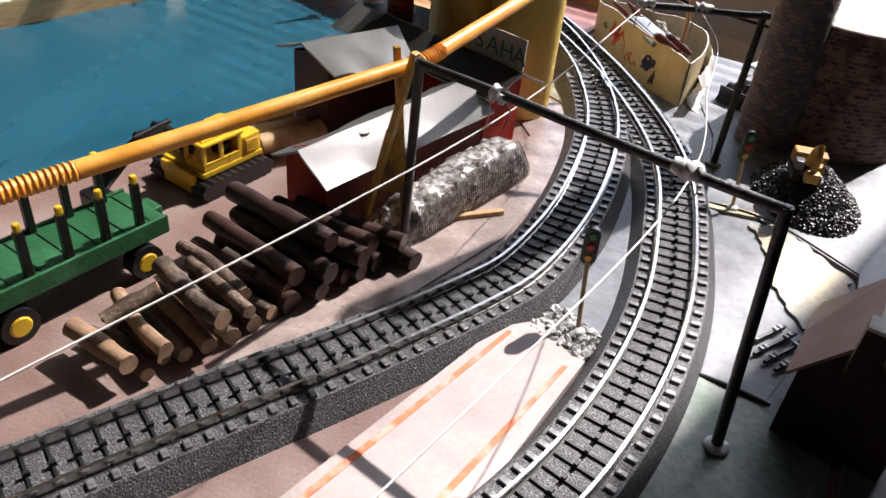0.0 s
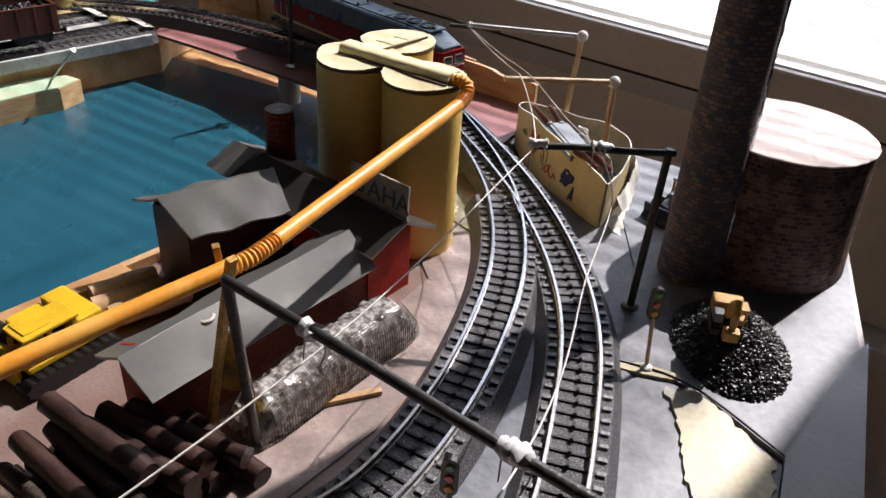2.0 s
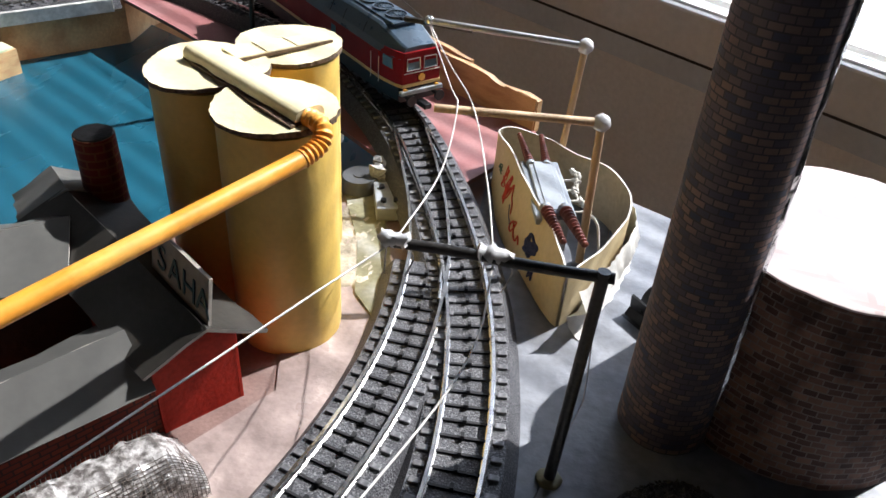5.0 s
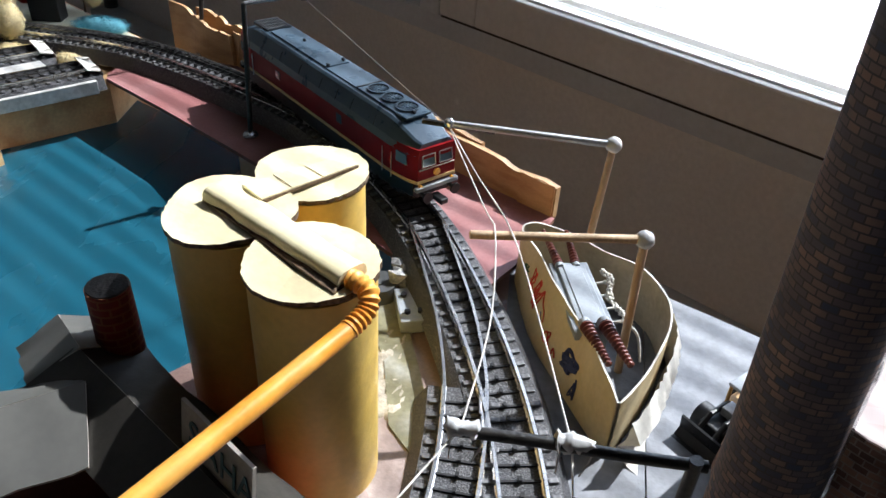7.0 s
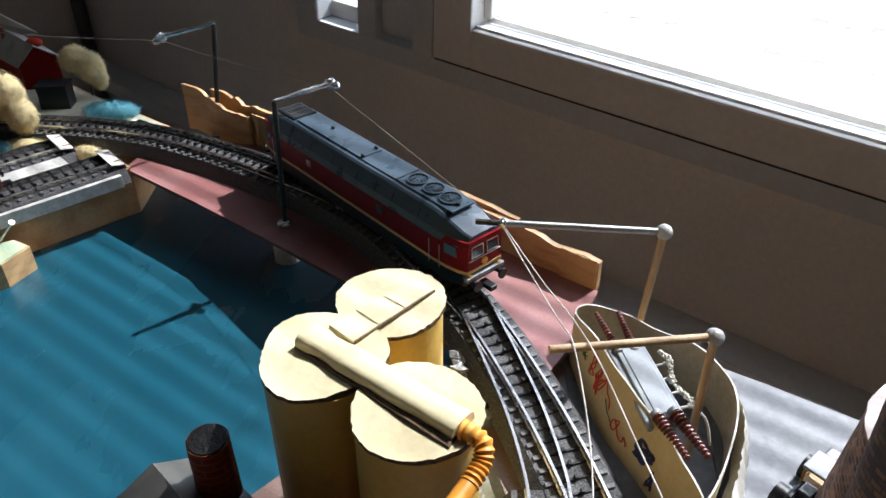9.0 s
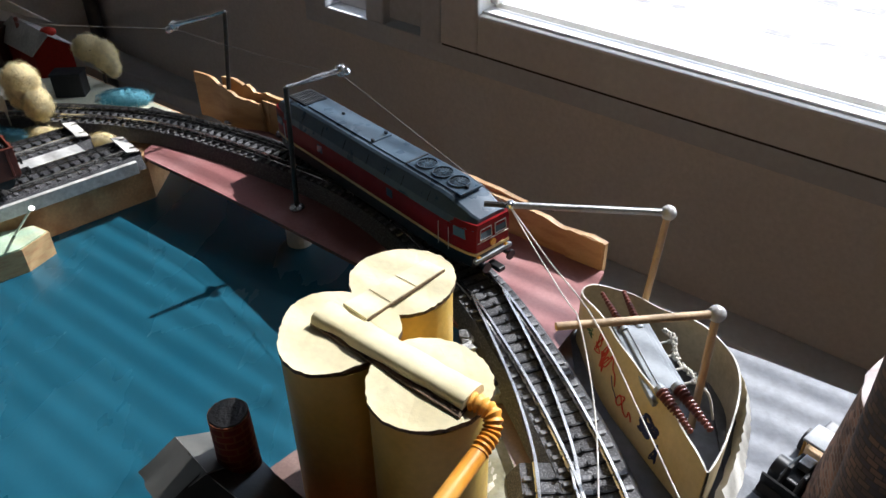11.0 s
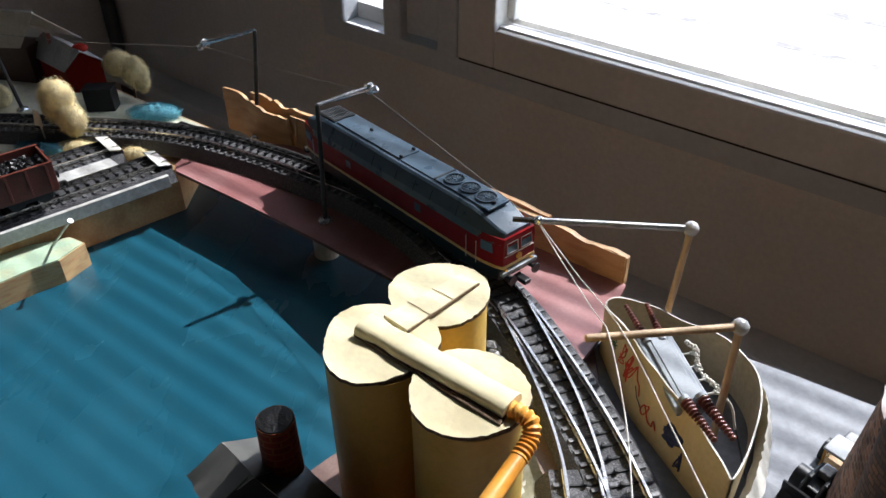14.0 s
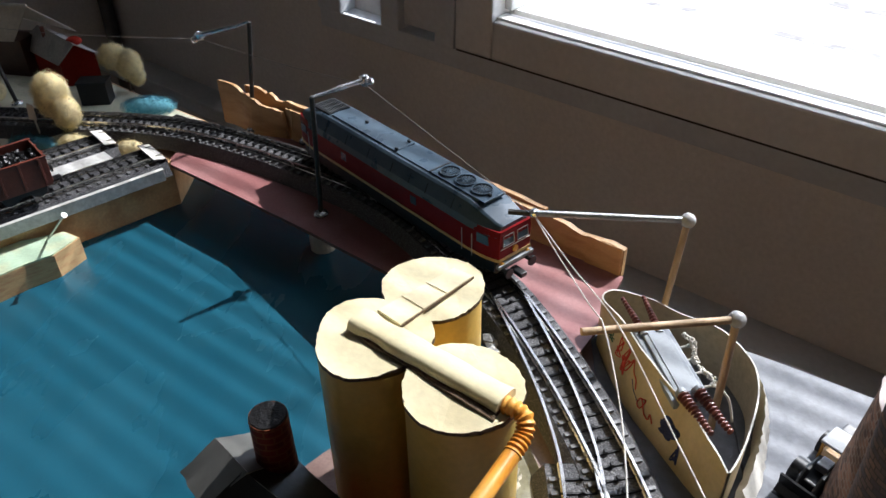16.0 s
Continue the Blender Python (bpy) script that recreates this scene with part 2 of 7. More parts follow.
M["wagon"] = material("wagon_brown", (0.145, 0.034, 0.020), 0.5, 0, 0.1, 90, 0.15, 600)
M["housebrown"] = material("brown_card_roof", (0.25, 0.135, 0.115), 0.45, 0, 0.08, 40, 0.2, 400, second=(0.31, 0.19, 0.165))
# brown house card; also the shade colour of sawmill wing and barn walls
M["housewall"] = material("brown_and_shaded_card", (0.055, 0.018, 0.010), 0.55, 0, 0.15, 60, 0.3, 400)
M["redcard"] = material("red_house_card", (0.42, 0.026, 0.013), 0.55, 0, 0.1, 60, 0.2, 500, spec=0.2)
M["beige"] = material("fence_card", (0.60, 0.49, 0.28), 0.6, 0, 0.06, 45, 0.2, 400, second=(0.66, 0.56, 0.36))
M["beige_in"] = material("fence_card_inside", (0.50, 0.43, 0.30), 0.65, 0, 0.1, 45, 0.2, 400)
M["plasticgrey"] = material("grey_plastic", (0.29, 0.315, 0.34), 0.38, 0, 0.06, 90, 0.1, 600)
M["plasticdark"] = material("dark_grey_plastic", (0.09, 0.095, 0.10), 0.4, 0, 0.1, 90, 0.1, 600)
M["insulator"] = material("brown_insulator", (0.17, 0.050, 0.038), 0.35, 0, 0.1, 120, 0.1, 600)
M["inkred"] = material("red_marker", (0.55, 0.05, 0.03), 0.6, 0, 0.05, bump=0)
M["inkblue"] = material("blue_marker", (0.02, 0.03, 0.12), 0.6, 0, 0.05, bump=0)
M["inkgreen"] = material("green_marker", (0.05, 0.13, 0.06), 0.6, 0, 0.05, bump=0)
M["sig_r"] = material("signal_red", (0.55, 0.03, 0.02), 0.3, 0, 0.05, bump=0)
M["sig_y"] = material("signal_yellow", (0.75, 0.38, 0.03), 0.3, 0, 0.05, bump=0)
M["sig_g"] = material("signal_green", (0.05, 0.28, 0.10), 0.3, 0, 0.05, bump=0)
M["wall"] = material("room_wall", (0.80, 0.765, 0.73), 0.8, 0, 0.05, 6, 0.15, 200, second=(0.84, 0.81, 0.775))
M["trim"] = material("grey_white_paint", (0.84, 0.82, 0.79), 0.45, 0, 0.04, 8, 0.08, 150)
M["greytrim"] = material("blue_grey_paint", (0.68, 0.71, 0.74), 0.5, 0, 0.05, 8, 0.08, 150)
# dark grey for the unseen room surfaces, to hold back bounce light
M["roomwall"] = material("unseen_dim_wall", (0.125, 0.122, 0.120), 0.8, 0, 0.04, 4, 0.1, 100)
M["floor"] = material("brown_floor", (0.125, 0.112, 0.100), 0.5, 0, 0.1, 8, 0.1, 100)
M["snow"] = material("sunlit_snow", (0.82, 0.83, 0.85), 0.8, 0, 0.05, 3, 0.3, 30)
M["slush"] = material("trodden_snow", (0.24, 0.23, 0.22), 0.8, 0, 0.2, 14, 0.3, 60, second=(0.75, 0.76, 0.78), mix=(0.42, 0.56))
M["edging"] = material("worn_grey_paint", (0.56, 0.56, 0.54), 0.6, 0, 0.14, 80, 0.3, 400, second=(0.44, 0.43, 0.41))
M["plaster"] = material("crusty_plaster", (0.46, 0.42, 0.33), 0.7, 0, 0.16, 120, 0.8, 500, second=(0.30, 0.27, 0.21), mix=(0.42, 0.6))
M["strip"] = material("strip_card", (0.79, 0.70, 0.47), 0.6, 0, 0.05, 50, 0.25, 350, second=(0.70, 0.61, 0.39))
M["slat"] = material("white_slat", (0.80, 0.80, 0.78), 0.5, 0, 0.04, 20, 0.1, 200)
M["lichen"] = material("boat_green", (0.47, 0.62, 0.45), 0.6, 0, 0.08, 60, 0.2, 500, second=(0.60, 0.62, 0.40))
M["boatwood"] = material("boat_wood", (0.62, 0.42, 0.20), 0.55, 0, 0.08, 90, 0.2, 500, second=(0.55, 0.30, 0.14), stretch=(1, 1, 5))
M["mesh"] = material("brown_netting", (0.16, 0.13, 0.11), 0.5, 0.2, 0.2, 300, 0.2, 900)
M["heap"] = material("crumpled_plastic", (0.17, 0.155, 0.145), 0.22, 0.2, 0.3, 250, 0.9, 500, second=(0.52, 0.50, 0.48), mix=(0.42, 0.60), spec=0.7)


# ---- mesh helpers ----
def part(name, bm, mat, parent=None, label="", smooth=None):
    """Links a bmesh, in world coordinates, as one mesh object under a thing or a part."""
    me = bpy.data.meshes.new(name)
    bmesh.ops.recalc_face_normals(bm, faces=bm.faces[:])
    if smooth is not None:
        for f in bm.faces:
            f.smooth = True
        for e in bm.edges:
            if len(e.link_faces) == 2 and e.calc_face_angle(0) > radians(smooth):
                e.smooth = False
    bm.to_mesh(me)
    bm.free()
    for mm in (mat if isinstance(mat, (list, tuple)) else (mat,)):
        me.materials.append(M[mm])
    ob = new(name, me)
    if parent is not None:
        ob.parent = parent
        ob.matrix_parent_inverse = rest(parent).inverted()
    return tagged(ob, label) if label else ob


def rest(ob):
    m = ob.matrix_basis
    if ob.parent:
        m = rest(ob.parent) @ ob.matrix_parent_inverse @ m
    return m


def thing(name, at, label, category, group="", kind=""):
    ob = new(name)
    ob.empty_display_size = 0.01
    ob.matrix_basis = Matrix.Translation(at)
    return tagged(ob, label, category, group, kind)


def B():
    return bmesh.new()


def box(bm, c, size, m=None, bevel=0.0, mat=0, taper=None):
    """A box of this size about c, turned by m, its edges cut by bevel."""
    r = bmesh.ops.create_cube(bm, size=1.0)
    vs = r["verts"]
    for v in vs:
        k = taper if taper and v.co.z > 0 else 1.0
        v.co = Vector((v.co.x * size[0] * k, v.co.y * size[1] * k, v.co.z * size[2]))
    fs = list({f for v in vs for f in v.link_faces})
    for f in fs:
        f.material_index = mat
    if bevel:
        es = list({e for v in vs for e in v.link_edges})
        out = bmesh.ops.bevel(bm, geom=es, offset=bevel, segments=2, affect="EDGES", profile=0.6)
        vs = list({v for f in out["faces"] for v in f.verts} | {v for v in vs if v.is_valid})
        for f in {f for v in vs for f in v.link_faces}:
            f.material_index = mat
    t = Matrix.Translation(c) @ (m.to_4x4() if m else Matrix())
    for v in vs:
        v.co = t @ v.co
    return vs


def frame_along(d):
    return Vector(d).normalized().to_track_quat("Z", "Y").to_matrix()


def rod(bm, p0, p1, r0, r1=None, seg=10, mat=0, caps=True):
    p0, p1 = Vector(p0), Vector(p1)
    r1 = r0 if r1 is None else r1
    q = frame_along(p1 - p0)
    a, b = [], []
    for i in range(seg):
        c = 2 * math.pi * i / seg
        o = q @ Vector((math.cos(c), math.sin(c), 0))
        a.append(bm.verts.new(p0 + o * r0))
        b.append(bm.verts.new(p1 + o * r1))
    fs = [bm.faces.new((a[i], a[(i + 1) % seg], b[(i + 1) % seg], b[i])) for i in range(seg)]
    if caps:
        fs += [bm.faces.new(a[::-1]), bm.faces.new(b)]
    for f in fs:
        f.material_index = mat
    return a, b


def smooth_line(points, step):
    """A smooth line through the points, cut into steps of this length."""
    p = [Vector(q) for q in points]
    p = [p[0] * 2 - p[1], *p, p[-1] * 2 - p[-2]]
    dense = []
    for i in range(1, len(p) - 2):
        a, b, c, d = p[i - 1:i + 3]
        for k in range(24):
            t = k / 24
            dense.append(0.5 * ((2 * b) + (c - a) * t + (2 * a - 5 * b + 4 * c - d) * t * t + (3 * b - a - 3 * c + d) * t ** 3))
    dense.append(p[-2])
    out, left = [dense[0]], step
    for a, b in zip(dense, dense[1:]):
        d = (b - a).length
        while d >= left > 0:
            a = a + (b - a) * (left / d)
            out.append(a)
            d = (b - a).length
            left = step
        left -= d
    if (out[-1] - dense[-1]).length > step * 0.3:
        out.append(dense[-1])
    return out


def tube(bm, pts, r, seg=6, mat=0, caps=True):
    """A round tube along points; r is one radius or one for each point."""
    pts = [Vector(p) for p in pts]
    rings = []
    up = Vector((0.13, 0.27, 1)).normalized()
    for i, p in enumerate(pts):
        d = (pts[min(i + 1, len(pts) - 1)] - pts[max(i - 1, 0)]).normalized()
        x = up.cross(d)
        if x.length < 0.05:
            x = Vector((1, 0, 0)).cross(d)
        x.normalize()
        y = d.cross(x)
        rr = r[i] if isinstance(r, (list, tuple)) else r
        rings.append([bm.verts.new(p + (x * math.cos(2 * math.pi * k / seg) + y * math.sin(2 * math.pi * k / seg)) * rr) for k in range(seg)])
    for a, b in zip(rings, rings[1:]):
        for k in range(seg):
            bm.faces.new((a[k], a[(k + 1) % seg], b[(k + 1) % seg], b[k])).material_index = mat
    if caps:
        bm.faces.new(rings[0][::-1]).material_index = mat
        bm.faces.new(rings[-1]).material_index = mat


def ribbon(bm, pts, profile, mat=0):
    """Sweeps a closed profile of (across, up) along points, keeping it upright."""
    pts = [Vector(p) for p in pts]
    rings = []
    for i, p in enumerate(pts):
        d = pts[min(i + 1, len(pts) - 1)] - pts[max(i - 1, 0)]
        side = Vector((d.y, -d.x, 0)).normalized()
        rings.append([bm.verts.new(p + side * a + Vector((0, 0, h))) for a, h in profile])
    n = len(profile)
    for a, b in zip(rings, rings[1:]):
        for k in range(n):
            bm.faces.new((a[k], a[(k + 1) % n], b[(k + 1) % n], b[k])).material_index = mat
    bm.faces.new(rings[0][::-1]).material_index = mat
    bm.faces.new(rings[-1]).material_index = mat


def slab(bm, outline, z0, z1, mat=0):
    """A flat plate with this outline, from z0 to z1."""
    a = [bm.verts.new((x, y, z0)) for x, y in outline]
    b = [bm.verts.new((x, y, z1)) for x, y in outline]
    n = len(a)
    fs = [bm.faces.new(a[::-1]), bm.faces.new(b)] + [bm.faces.new((a[i], a[(i + 1) % n], b[(i + 1) % n], b[i])) for i in range(n)]
    for f in fs:
        f.material_index = mat
    return fs


def plate(bm, corners, thick, mat=0, away=None):
    """A thin board through these corners (in order), with its thickness on the under side."""
    c = [Vector(p) for p in corners]
    nrm = (c[1] - c[0]).cross(c[2] - c[0]).normalized()
    if nrm.z < 0:
        nrm = -nrm
    if away is not None:
        nrm = Vector(away).normalized()
    a = [bm.verts.new(p) for p in c]
    b = [bm.verts.new(p - nrm * thick) for p in c]
    n = len(c)
    fs = [bm.faces.new(a), bm.faces.new(b[::-1])] + [bm.faces.new((a[i], b[i], b[(i + 1) % n], a[(i + 1) % n])) for i in range(n)]
    for f in fs:
        f.material_index = mat


def lathe(bm, c, rings, seg=24, mat=0, wob=0.0, seed=0, uv=False):
    """A turned body about a vertical axis at c: rings of (radius, height)."""
    rnd = random.Random(seed)
    off = [1 + wob * rnd.uniform(-1, 1) for _ in range(seg)]
    rows = []
    for r, h in rings:
        rows.append([bm.verts.new(Vector(c) + Vector((math.cos(2 * math.pi * k / seg) * r * off[k], math.sin(2 * math.pi * k / seg) * r * off[k], h))) for k in range(seg)])
    layer = bm.loops.layers.uv.verify() if uv else None
    length = 0.0
    for i, (a, b) in enumerate(zip(rows, rows[1:])):
        rise = math.hypot(rings[i + 1][0] - rings[i][0], rings[i + 1][1] - rings[i][1])
        for k in range(seg):
            f = bm.faces.new((a[k], a[(k + 1) % seg], b[(k + 1) % seg], b[k]))
            f.material_index = mat
            if uv:
                rad = rings[0][0]
                u0, u1 = 2 * math.pi * rad * k / seg, 2 * math.pi * rad * (k + 1) / seg
                for lp, q in zip(f.loops, ((u0, length), (u1, length), (u1, length + rise), (u0, length + rise))):
                    lp[layer].uv = q
        length += rise
    if rings[0][0] > 1e-5:
        bm.faces.new(rows[0][::-1]).material_index = mat
    if rings[-1][0] > 1e-5:
        bm.faces.new(rows[-1]).material_index = mat
    return rows


def flat_uv(bm):
    """UV in metres for upright walls: along the ground, and up."""
    layer = bm.loops.layers.uv.verify()
    bm.normal_update()
    for f in bm.faces:
        n = f.normal
        t = Vector((-n.y, n.x, 0))
        t = t.normalized() if t.length > 0.05 else Vector((1, 0, 0))
        for lp in f.loops:
            lp[layer].uv = (lp.vert.co.dot(t), lp.vert.co.z if abs(n.z) < 0.7 else lp.vert.co.y)


BALLS = {}


def lump(bm, c, r, rnd, squash=(1, 1, 1), sub=1, rough=0.35, mat=0):
    """A rough little stone: a ball with its corners pushed in and out."""
    if sub not in BALLS:
        tmp = bmesh.new()
        bmesh.ops.create_icosphere(tmp, subdivisions=sub, radius=1.0)
        tmp.verts.index_update()
        BALLS[sub] = ([v.co.copy() for v in tmp.verts], [[v.index for v in f.verts] for f in tmp.faces])
        tmp.free()
    points, faces = BALLS[sub]
    q = Euler([rnd.uniform(0, 6.3) for _ in range(3)]).to_matrix()
    c = Vector(c)
    made = []
    for v in points:
        k = r * (1 + rnd.uniform(-rough, rough))
        p = q @ v
        made.append(bm.verts.new(c + Vector((p.x * squash[0], p.y * squash[1], p.z * squash[2])) * k))
    for f in faces:
        bm.faces.new([made[n] for n in f]).material_index = mat


def turned(a):
    return Matrix.Rotation(a, 3, "Z")


# ---- the room ----
def wall_box(name, s0, s1, d0, d1, z0, z1, mat, bevel=0.0, parent=None, label=""):
    bm = B()
    c = (wall_point(s0, d0, z0) + wall_point(s1, d1, z1)) / 2
    m = Matrix((WU, WN, WZ)).transposed()
    box(bm, c, (s1 - s0, d1 - d0, z1 - z0), m, bevel)
    return part(name, bm, mat, parent, label)


S0, S1 = -1.33, 2.2
FLOOR, CEIL, BACK = -0.78, 1.75, -2.6
WIN0, WIN1, WINZ0, WINZ1 = -0.468, 0.216, -0.012, 1.36
tagged(wall_box("wall_north", S0 - 0.1, -0.53, 0, 0.12, FLOOR, -0.094, "wall"), "brownish plaster wall below the narrow window", "wall", kind="structure")
tagged(wall_box("wall_north_below", -0.53, S1, 0, 0.12, FLOOR, -0.094, "wall"), "brownish plaster wall below the window frame", "wall", kind="structure")
tagged(wall_box("wall_north_band", -0.765, S1, -0.004, 0.12, -0.094, -0.068, "greytrim", 0.002), "blue-grey painted ledge band under the window", "trim", kind="structure")
tagged(wall_box("wall_north_left", S0 - 0.1, -0.765, 0, 0.12, -0.094, CEIL, "wall"), "plain plaster wall beside the narrow window", "wall", kind="structure")
tagged(wall_box("wall_north_right", 0.286, S1, 0, 0.12, -0.068, CEIL, "wall"), "plain plaster wall beside the window", "wall", kind="structure")
tagged(wall_box("wall_north_above", -0.765, 0.286, 0, 0.12, 1.43, CEIL, "wall"), "plain plaster wall above the window", "wall", kind="structure")
win = tagged(wall_box("window_1", -0.527, WIN0 - 0.006, -0.012, 0.07, -0.065, 1.43, "trim", 0.003), "wide grey-white window with a slatted blind outside", "window", kind="structure")
wall_box("window_frame", WIN0 - 0.006, WIN1 + 0.006, -0.012, 0.07, -0.065, WINZ0 - 0.0075, "trim", 0.003, win)
wall_box("window_frame", WIN1 + 0.006, 0.286, -0.012, 0.07, -0.065, 1.43, "trim", 0.003, win)
wall_box("window_frame", WIN0 - 0.006, WIN1 + 0.006, -0.012, 0.07, WINZ1 + 0.006, 1.43, "trim", 0.003, win)
wall_box("glazing_bead", WIN0 - 0.006, WIN1 + 0.006, -0.004, 0.016, WINZ0 - 0.0075, WINZ0 - 0.0045, "slat", 0.001, win)
wall_box("glazing_bead", WIN0 - 0.006, WIN1 + 0.006, 0.022, 0.05, WINZ0 - 0.0075, WINZ0 - 0.0010, "slat", 0.001, win)
wall_box("glazing_bead", WIN0 - 0.006, WIN0 + 0.004, 0.012, 0.05, WINZ0, WINZ1, "slat", 0.002, win)
wall_box("window_sill", WIN0 - 0.006, WIN1 + 0.006, 0.053, 0.062, WINZ0 - 0.03, WINZ0 - 0.0015, "slat", 0.002, win)
win2 = tagged(wall_box("window_2", -0.765, -0.722, -0.008, 0.07, -0.068, 1.43, "greytrim", 0.003), "narrow side window in a grey painted frame", "window", kind="structure")
wall_box("window_frame", -0.652, -0.622, -0.006, 0.07, -0.068, 1.43, "greytrim", 0.003, win2)
wall_box("panel", -0.622, -0.560, 0.006, 0.07, -0.062, 1.43, "greytrim", 0.002, win2)
wall_box("window_frame", -0.560, -0.530, -0.010, 0.07, -0.068, 1.43, "greytrim", 0.002, win2)
wall_box("window_frame", -0.722, -0.652, 0.0, 0.07, 1.36, 1.43, "greytrim", 0.002, win2)
wall_box("ledge", -0.722, -0.652, 0.02, 0.09, -0.068, -0.046, "slat", 0.002, win2)
tagged(wall_box("shadow_gap", -0.53, 0.286, -0.0046, 0.01, -0.0700, -0.0651, "blackpaint"), "dark gap between window frame and ledge band", "trim", kind="structure")
bm = B()
plate(bm, [wall_point(-1.8, 0.17, -0.30), wall_point(3.6, 0.17, -0.30), wall_point(3.6, 6.0, -0.30), wall_point(-1.8, 6.0, -0.30)], 0.05)
tagged(part("outside_ground", bm, "snow"), "bright sunlit snow outside the window", "ground", kind="structure")
for d, w, seed in ((0.95, 0.030, 1), (1.22, 0.050, 2), (1.36, 0.035, 3), (1.75, 0.10, 4)):
    bm = B()
    rnd = random.Random(seed)
    row = []
    for k in range(90):
        q = -1.6 + k * 0.055
        m = d + 0.012 * math.sin(k * 0.7 + seed) + rnd.uniform(-0.006, 0.006)
        h = w * rnd.uniform(0.25, 0.6)
        row.append((bm.verts.new(wall_point(q, m - h, -0.299)), bm.verts.new(wall_point(q, m + h, -0.299)), bm.verts.new(wall_point(q, m + h, -0.303)), bm.verts.new(wall_point(q, m - h, -0.303))))
    for a, b in zip(row, row[1:]):
        for k in range(4):
            bm.faces.new((a[k], a[(k + 1) % 4], b[(k + 1) % 4], b[k]))
    tagged(part("snow_track", bm, "slush"), "grey trodden track across the snow outside", "track", kind="structure")
tagged(wall_box("wall_ledge", S0, S1, -0.05, 0.0, -0.300, -0.273, "greytrim", 0.004), "grey painted ledge along the wall behind the table", "trim", kind="structure")


def room_face(name, pts, mat, thick, out, label):
    bm = B()
    plate(bm, pts, thick, 0, out)
    return tagged(part(name, bm, mat), label, name.split("_")[0], kind="structure")


room_face("floor", [wall_point(S0, 0, FLOOR), wall_point(S1, 0, FLOOR), wall_point(S1, BACK, FLOOR), wall_point(S0, BACK, FLOOR)], "floor", 0.05, (0, 0, 1), "dark brown wooden room floor")
# ceiling, east and south walls are added out of view, dark to deepen shadows
room_face("ceiling", [wall_point(S0, 0, CEIL), wall_point(S1, 0, CEIL), wall_point(S1, BACK, CEIL), wall_point(S0, BACK, CEIL)], "roomwall", 0.05, (0, 0, -1), "unseen dark ceiling, added to keep bounce light low")
room_face("wall_west", [wall_point(S0, 0, FLOOR), wall_point(S0, 0, CEIL), wall_point(S0, BACK, CEIL), wall_point(S0, BACK, FLOOR)], "wall", 0.08, WU, "plain brownish side wall of the room")
room_face("wall_east", [wall_point(S1, 0, FLOOR), wall_point(S1, 0, CEIL), wall_point(S1, BACK, CEIL), wall_point(S1, BACK, FLOOR)], "roomwall", 0.08, -WU, "unseen dark side wall, added to keep bounce light low")
room_face("wall_south", [wall_point(S0, BACK, FLOOR), wall_point(S0, BACK, CEIL), wall_point(S1, BACK, CEIL), wall_point(S1, BACK, FLOOR)], "roomwall", 0.08, WN, "unseen dark wall facing the window, added to keep bounce light low")
# a dark pipe in the corner of the room
bm = B()
rod(bm, wall_point(S0 + 0.015, -0.015, FLOOR), wall_point(S0 + 0.015, -0.015, CEIL), 0.012, seg=12)
tagged(part("corner_pipe", bm, "plasticdark", smooth=40), "dark pipe running up the corner of the room", "pipe", kind="structure")

# blind with open slats outside the glass
blind = thing("window_blind", wall_point(-0.10, 0.12, 0.045), "white slatted blind hanging outside the window", "blind")
bm = B()
tilt = Matrix((WU, WN, WZ)).transposed() @ Matrix.Rotation(radians(24), 3, "X")
box(bm, (0, 0, 0), (WIN1 - WIN0 - 0.02, 0.0098, 0.0009), tilt)
slat_mesh = part("slat", bm, "slat", None).data
bpy.data.objects.remove(bpy.data.objects["slat"])
for i in range(3, 69):
    ob = new("slat", slat_mesh)
    ob.parent = blind
    ob.matrix_parent_inverse = rest(blind).inverted()
    ob.location = wall_point((WIN0 + WIN1) / 2, 0.125, 0.050 + 0.0190 * i)
for s in (-0.35, -0.1, 0.15):
    bm = B()
    for d in (0.117, 0.133):
        tube(bm, [wall_point(s, d, 0.04), wall_point(s, d, 1.36)], 0.0005, 4)
    part("cord", bm, "thread", blind)

# ---- table, water and land ----
bm = B()
slab(bm, [(-0.72, 0.72), (-0.42, 1.02), (-0.186, 0.878), (-0.092, 0.834), (0.226, 0.680), (0.2725, 0.6485), (0.3055, 0.6345), (0.346, 0.616), (0.404, 0.556), (0.379, 0.453), (0.22, 0.0), (0.05, -0.30), (-0.75, -0.1)], -0.045, -0.024)
table = tagged(part("table_top", bm, "ply"), "plywood layout table carrying the model railway", "table", kind="structure")
for x, y in ((-0.60, 0.70), (0.32, 0.52), (0.04, -0.18), (-0.62, -0.04)):
    bm = B()
    box(bm, (x, y, -0.42), (0.05, 0.05, 0.75), None, 0.003)
    part("leg", bm, "pine", table)
bm = B()
slab(bm, [(-0.70, 0.70), (-0.11, 0.80), (0.20, 0.67), (0.17, 0.60), (0.06, 0.46), (-0.08, 0.26), (-0.55, -0.15)], -0.024, -0.020)
tagged(part("water", bm, "water"), "teal painted harbour water with soft shade streaks in its colour", "water", kind="structure")
bm = B()
slab(bm, [(0.2265, 0.674), (0.272, 0.6475), (0.305, 0.6335), (0.3455, 0.6155), (0.404, 0.556), (0.379, 0.453), (0.22, 0.0), (0.05, -0.30), (-0.75, -0.1), (-0.45, -0.13), (-0.13, 0.215), (-0.017, 0.386), (0.037, 0.462), (0.090, 0.540), (0.120, 0.582), (0.155, 0.618), (0.19, 0.655)], -0.023, 0.0)
